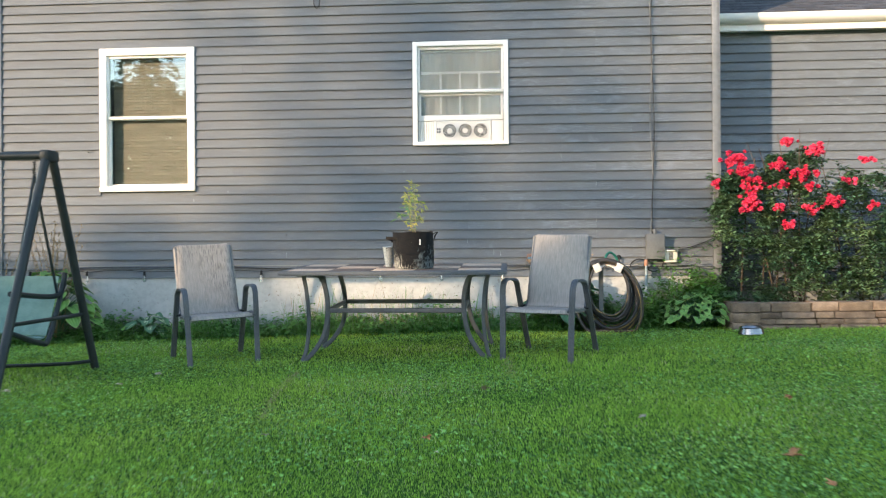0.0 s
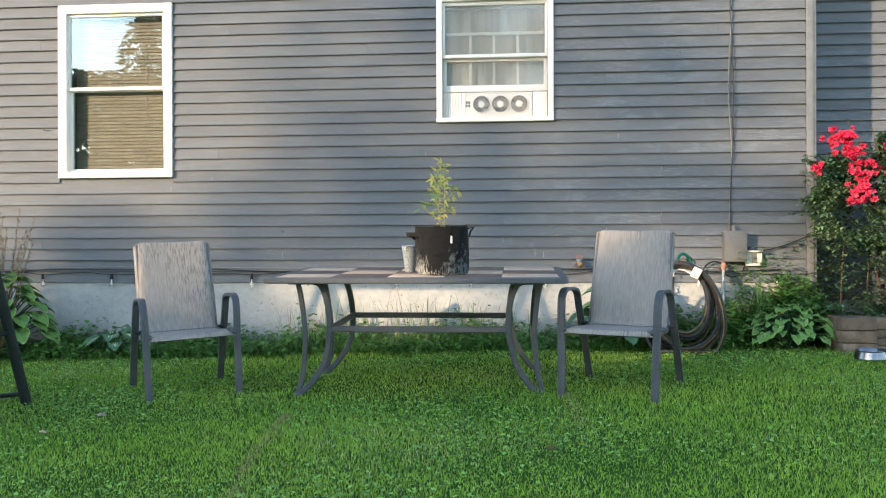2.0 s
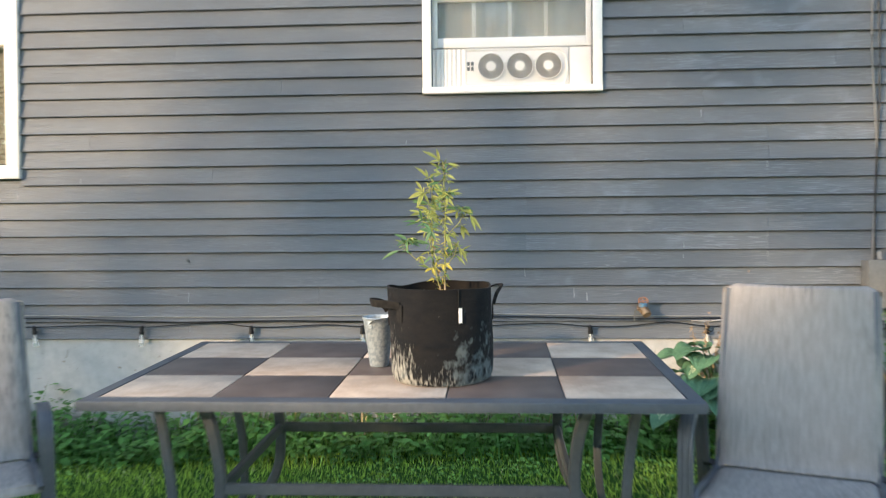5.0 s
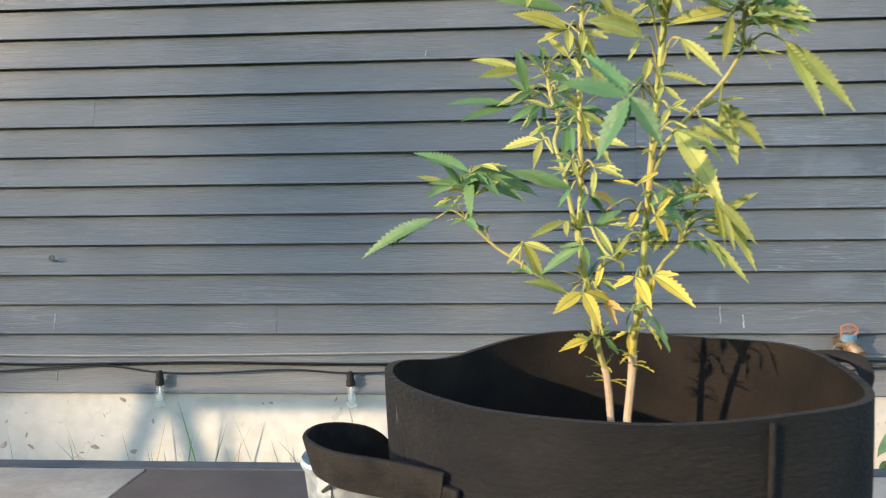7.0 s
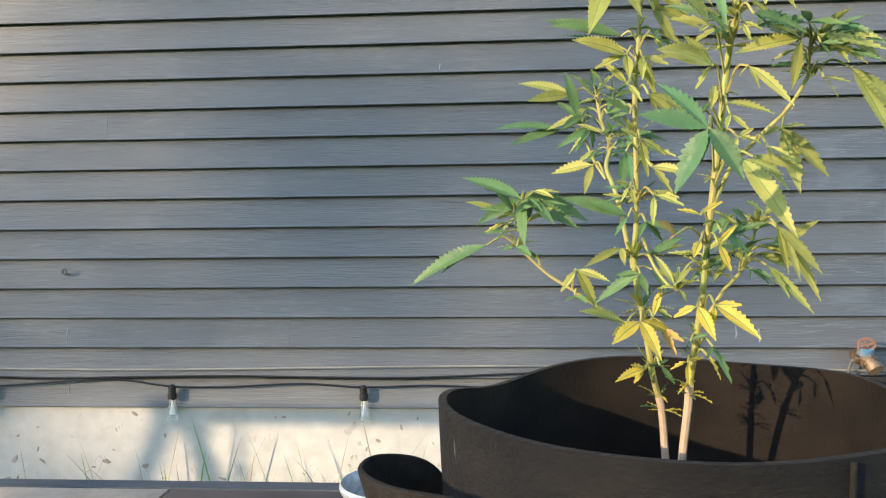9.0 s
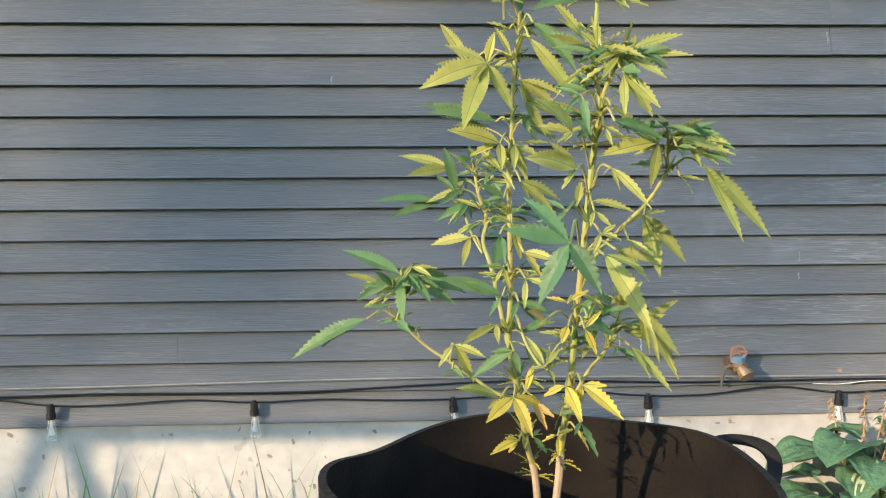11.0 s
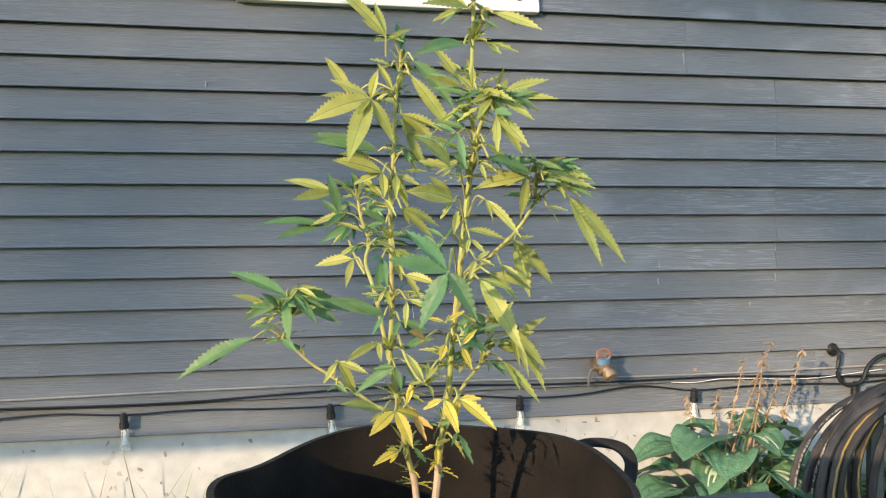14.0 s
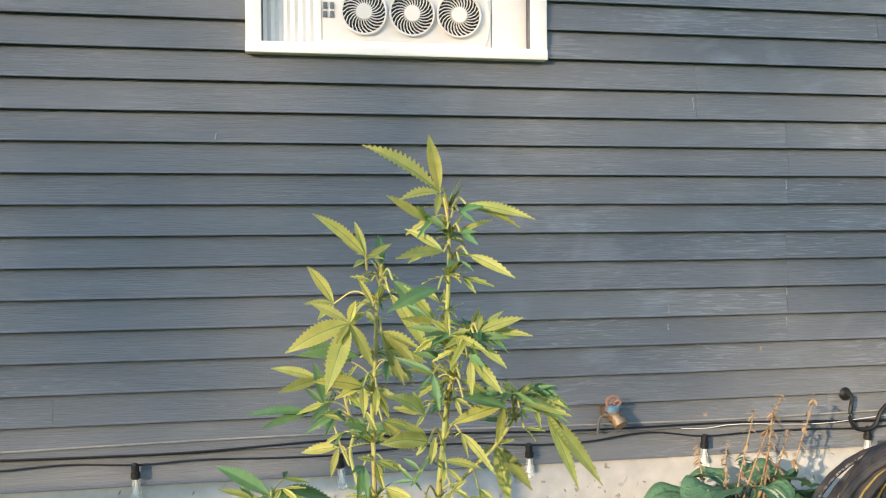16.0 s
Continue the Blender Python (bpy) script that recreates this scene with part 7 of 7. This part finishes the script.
def build_tree(x, y, h, crown_r, crown_z0, count, seed, shape="round", leaf=0.16, label="leafy tree across the lawn", girth=1.0):
    r = random.Random(seed)
    root = thing("tree", pose(x, y, float(lawn_z(x, y)) - 0.1), label, "tree", "trees across the garden")
    bm = bmesh.new()
    pts = smooth_path([(0, 0, 0), (0.1, 0.05, h * 0.3), (-0.05, 0.1, h * 0.6), (0, 0, h * 0.93)], 5)
    sweep(bm, pts, ring((0.012 * h + 0.05) * girth, 9), up=(0.2, 1, 0), taper=[max(0.06, 1 - 0.95 * k / (len(pts) - 1)) for k in range(len(pts))])
    part("trunk", bm, BARK, root)
    out = ([], [], [])
    spots = []
    if shape == "conifer":
        # whorls of drooping boughs, each a spray of short twigs
        levels = int(h * 2.6)
        for k in range(levels):
            t = k / levels
            z = crown_z0 + (h - crown_z0) * t
            rad = crown_r * (1 - t) ** 0.85 + 0.12
            for q in range(7):
                a = q * 0.898 + k * 1.7 + r.uniform(-0.2, 0.2)
                L = rad * r.uniform(0.7, 1.1)
                for m in range(int(6 + 9 * L)):
                    u = r.random() ** 0.7
                    spots.append((Vector((math.cos(a) * L * u, math.sin(a) * L * u, z - 0.30 * L * u * u + 0.12 * L * u)), 0.10 + 0.16 * (1 - u) * L, 0.35))
    elif shape == "column":
        for k in range(110):
            u = r.random()
            rad = crown_r * min(1.0, 3.5 * (1 - u)) ** 0.6 * r.uniform(0.2, 0.95)
            a = r.uniform(0, 6.28)
            spots.append((Vector((rad * math.cos(a), rad * math.sin(a), crown_z0 + (h - 0.25 - crown_z0) * u)), 0.34, 0.8))
    else:
        for k in range(34):
            a, e = r.uniform(0, 6.28), r.uniform(-1.3, 1.4)
            f = r.uniform(0.25, 0.9)
            c = Vector((crown_r * f * math.cos(a) * math.cos(e), crown_r * f * math.sin(a) * math.cos(e), crown_z0 + (h - crown_z0) * (0.5 + 0.48 * f * math.sin(e))))
            spots.append((c, crown_r * r.uniform(0.22, 0.42), 0.9))
            bm = bmesh.new()
            s = Vector((0, 0, max(c.z * 0.6, min(crown_z0 + 0.1, c.z - 0.1))))
            sweep(bm, smooth_path([s, s.lerp(c, 0.5) + Vector((0, 0, -0.2)), c], 3), ring(0.04 * girth, 5), up=(0.3, 1, 0.1), taper=[1 - 0.11 * q for q in range(7)])
            part("limb", bm, BARK, root)
    for i in range(count):
        c, cr, flat = spots[i % len(spots)]
        p = c + Vector((r.gauss(0, 0.5), r.gauss(0, 0.5), r.gauss(0, 0.5) * flat)) * cr
        a, e = r.uniform(0, 6.28), r.uniform(-0.9, 0.6)
        tree_leaf(out, p, Vector((math.cos(a) * math.cos(e), math.sin(a) * math.cos(e), math.sin(e))), leaf * r.uniform(0.6, 1.3), leaf * 0.36)
    part("crown", to_mesh("crown", out, [TREE_LEAF]), None, root)


# worn lines in the lawn where dry stalks lie
def dry_track(pts, count, spread, seed):
    r = random.Random(seed)
    out = ([], [], [])
    way = smooth_path([(x, y, 0) for x, y in pts], 12)
    for _ in range(count):
        p = way[int(r.random() * len(way))]
        x, y = p.x + r.gauss(0, spread), p.y + r.gauss(0, spread * 2)
        a = r.uniform(0, 6.28)
        ground_leaf(out, Vector((x, y, float(lawn_z(x, y)) + r.uniform(0.012, 0.026))), (math.cos(a), math.sin(a), r.uniform(-0.1, 0.25)), r.uniform(0.02, 0.05), 0.0018, 0.1, 0.2, 2)
    tagged(new("dry_grass", to_mesh("dry_grass", out, [STRAW])), "dry straw lying in a worn line of the lawn", "grass", kind="stuff")


dry_track([(-0.66, 6.45), (-0.64, 6.2), (-0.60, 5.7), (-0.50, 5.1)], 420, 0.013, 61)
dry_track([(0.83, 7.0), (0.85, 6.6), (0.86, 6.2)], 220, 0.02, 62)

# an added, unseen thin-leaved tall tree shades the middle of the wall
build_tree(-21.20, -12.35, 14.6, 2.1, 8.85, 1900, 81, leaf=0.21, girth=0.4)
# young thin-leaved trees, unseen, added over the row to dapple the wall's foot
for i, (x, top, low, spread, count) in enumerate(((-3.05, 1.42, 0.55, 0.42, 130), (-2.45, 1.25, 0.25, 0.45, 120), (-1.75, 1.60, 0.20, 0.55, 210), (-1.00, 2.15, 0.58, 0.72, 360), (-0.25, 1.95, 0.60, 0.62, 230),
                                                 (0.55, 1.60, 0.35, 0.65, 190), (1.35, 1.80, 0.80, 0.60, 190), (2.15, 1.70, 1.00, 0.55, 130), (2.85, 1.45, 0.95, 0.45, 80))):
    build_tree(x - 21.3, -12.1, top + 8.03, spread, low + 8.03, count, 140 + i, leaf=0.17, label="unseen young thin-leaved tree added to dapple the wall", girth=0.12)
build_tree(-13.6, -15.5, 12.5, 3.3, 0.8, 22000, 82, "conifer", leaf=0.20, label="tall spruce across the lawn")
# an added, unseen row of columnar trees across the sun's way shades the lawn
for i in range(29):
    o = -10.0 + 0.94 * i
    top = 8.35 + 0.15 * math.sin(i * 2.4) + (0.53 if i > 10 else 0.0) + (0.4 if i > 12 else 0.0) - {7: 0.12, 8: 0.40, 9: -0.08}.get(i, 0.0)
    build_tree(-19.8 + 0.707 * o, -13.8 - 0.707 * o, top, 1.15, 0.3, 3700, 90 + i, "column", leaf=0.40, label="unseen dense columnar evergreen added in a row to shade the lawn")
for i, (x, y, h) in enumerate(((-9, -25, 9.5), (-2, -24, 17.0), (5, -24, 16.5), (12, -22, 7.0))):
    build_tree(x, y, h, 4.2 if i else 3.4, 0.8, 24000 if 0 < i < 3 else 9000, 120 + i, leaf=0.24 if 0 < i < 3 else 0.32)

# ---- mown grass ----
def build_grass():
    g = np.random.default_rng(4)
    verts_all, faces_all, kinds, base = [], [], [], 0
    zones = ((-2.6, 4.4, 2.4, 4.4, 190000, 0.018), (-4.2, 5.8, 4.4, 6.4, 195000, 0.021), (-4.8, 6.6, 6.4, 8.75, 140000, 0.027))
    for x0, x1, y0, y1, n, h in zones:
        x, y = g.uniform(x0, x1, n), g.uniform(y0, y1, n)
        # the longer blades thin out unevenly towards the sides and the back of the garden
        edge = g.random(n) < 0.30
        x = x + np.where(edge, g.normal(0, 1.1, n), 0)
        y = np.minimum(y + np.where(edge, g.normal(0, 0.7, n), 0), 8.78)
        patch = 0.75 + 0.35 * np.sin(x * 2.1 + 1.3 * np.sin(y * 1.7)) * np.sin(y * 2.9 + x)
        hh = h * patch * g.uniform(0.45, 1.5, n)
        z = lawn_z(x, y)
        a = g.uniform(0, 2 * np.pi, n)
        lean = hh * g.uniform(0.2, 1.1, n)
        b = g.uniform(0, 2 * np.pi, n)
        w = g.uniform(0.0011, 0.0025, n)
        dx, dy = np.cos(a) * w, np.sin(a) * w
        lx, ly = np.cos(b) * lean, np.sin(b) * lean
        P = np.empty((n, 5, 3))
        P[:, 0] = np.stack((x - dx, y - dy, z - 0.003), 1)
        P[:, 1] = np.stack((x + dx, y + dy, z - 0.003), 1)
        P[:, 2] = np.stack((x + lx * 0.4 + dx * 0.8, y + ly * 0.4 + dy * 0.8, z + hh * 0.62), 1)
        P[:, 3] = np.stack((x + lx * 0.4 - dx * 0.8, y + ly * 0.4 - dy * 0.8, z + hh * 0.62), 1)
        P[:, 4] = np.stack((x + lx, y + ly, z + hh), 1)
        verts_all.append(P.reshape(-1, 3))
        i = base + np.arange(n) * 5
        faces_all.append(np.stack((i, i + 1, i + 2, i, i + 2, i + 3, i + 3, i + 2, i + 4), 1).reshape(-1, 3))
        # a few bleached blades, more of them in worn patches
        worn = np.sin(x * 1.3 + 2.1 * np.sin(y * 0.9)) * np.sin(y * 1.9 - 0.8 * x) + g.normal(0, 0.25, n) > 0.72
        kinds.append(np.repeat(np.where(g.random(n) < np.where(worn, 0.22, 0.035), 1, 0), 3))
        base += n * 5
    # broad clover and plantain leaves among the blades
    n = 110000
    x, y = g.uniform(-4.6, 6.2, n), g.uniform(2.4, 8.7, n)
    keep = np.sin(x * 1.9 + 2 * np.sin(y * 1.1)) * np.sin(y * 2.3 - x * 0.7) + g.uniform(-0.7, 0.7, n) > 0.15
    x, y = x[keep], y[keep]
    n = len(x)
    z = lawn_z(x, y) + g.uniform(0.012, 0.030, n)
    a = g.uniform(0, 2 * np.pi, n)
    s = g.uniform(0.005, 0.014, n)
    P = np.empty((n, 4, 3))
    for k, (f, q) in enumerate(((-1, 0), (0, 0.75), (1, 0), (0, -0.75))):
        P[:, k] = np.stack((x + s * (f * np.cos(a) - q * np.sin(a)), y + s * (f * np.sin(a) + q * np.cos(a)), z + g.uniform(-0.006, 0.006, n)), 1)
    verts_all.append(P.reshape(-1, 3))
    i = base + np.arange(n) * 4
    faces_all.append(np.stack((i, i + 1, i + 2, i, i + 2, i + 3), 1).reshape(-1, 3))
    kinds.append(np.full(2 * n, 2))
    V, F = np.concatenate(verts_all), np.concatenate(faces_all)
    me = bpy.data.meshes.new("grass")
    me.vertices.add(len(V))
    me.vertices.foreach_set("co", V.astype(np.float32).ravel())
    me.loops.add(F.size)
    me.loops.foreach_set("vertex_index", F.astype(np.int32).ravel())
    me.polygons.add(len(F))
    me.polygons.foreach_set("loop_start", np.arange(0, F.size, 3, dtype=np.int32))
    me.update(calc_edges=True)
    for m in (BLADE, PALE_BLADE, CLOVER):
        me.materials.append(m)
    me.polygons.foreach_set("material_index", np.concatenate(kinds).astype(np.int32))
    tagged(new("grass", me), "short mown green grass with clover", "grass", kind="stuff")


build_grass()

# ---- siding boards ----
JOINTS = ((-2.9,), (1.9,), (-0.7,), (-3.6, 2.2), (-1.9, 1.742), (0.447, 1.742), (-2.6, 1.745), (0.448, 1.742), (0.447,), (-1.3, 1.745), (1.75,), (-2.0, 1.742), (1.402,), (1.401,), (-0.9,), (2.1,), (-1.5,), (1.3,))
clad(wall_south, WEST_X + 0.05, CORNER_X - 0.062, SIDING_Z, TOP_Z - 0.05, WALL_Y, [WIN1, WIN2], JOINTS, "")
clad(wall_wing, CORNER_X + 0.014, WING_X1, 0.43 + 0.15 * COURSE, WING_TOP, WING_Y, [], ((5.6,), (4.9,), (6.3,)), "")


# dried caulk drips and scuffs on the boards
def board_marks():
    r = random.Random(19)
    for x, z, h, w, material in ((0.439, 0.947, 0.045, 0.005, SMEAR), (-1.444, 0.817, 0.050, 0.005, SMEAR), (1.742, 1.149, 0.035, 0.005, SMEAR), (1.742, 1.040, 0.030, 0.004, SMEAR), (1.296, 1.085, 0.050, 0.006, SMEAR),
                                 (1.296, 1.030, 0.020, 0.006, SMEAR), (1.742, 1.525, 0.040, 0.004, SMEAR), (1.643, 0.946, 0.014, 0.010, RUST_SPOT), (1.43, 0.722, 0.010, 0.022, RUST_SPOT), (-2.423, 1.395, 0.040, 0.010, SMEAR),
                                 (-2.059, 1.470, 0.045, 0.005, SMEAR), (0.706, 0.836, 0.055, 0.008, SMEAR), (0.775, 0.815, 0.040, 0.008, SMEAR), (1.393, 1.80, 0.040, 0.005, SMEAR), (-0.208, 1.667, 0.020, 0.006, SMEAR), (-1.44, 0.640, 0.035, 0.004, SMEAR)):
        foot = (z - SIDING_Z) % COURSE
        n = 6
        bm = bmesh.new()
        rows = []
        for i in range(n + 1):
            dz = (i / n - 0.5) * h
            zl = min(max(foot + dz, 0.008), COURSE - 0.004)
            y = WALL_Y + 0.0172 * (zl - 0.006) / (COURSE + 0.008)
            half = w * r.uniform(0.35, 1.0) * 0.5
            lean = r.uniform(-0.002, 0.002)
            rows.append([bm.verts.new((lean - half, y - 0.0012, z - foot + zl)), bm.verts.new((lean, y - 0.0030, z - foot + zl)), bm.verts.new((lean + half, y - 0.0012, z - foot + zl))])
        for a, b in zip(rows, rows[1:]):
            for i in range(2):
                bm.faces.new((a[i], a[i + 1], b[i + 1], b[i]))
        ob = part("caulk_mark" if material is SMEAR else "scuff", bm, material, wall_south)
        ob.location = (x, 0, 0)


board_marks()
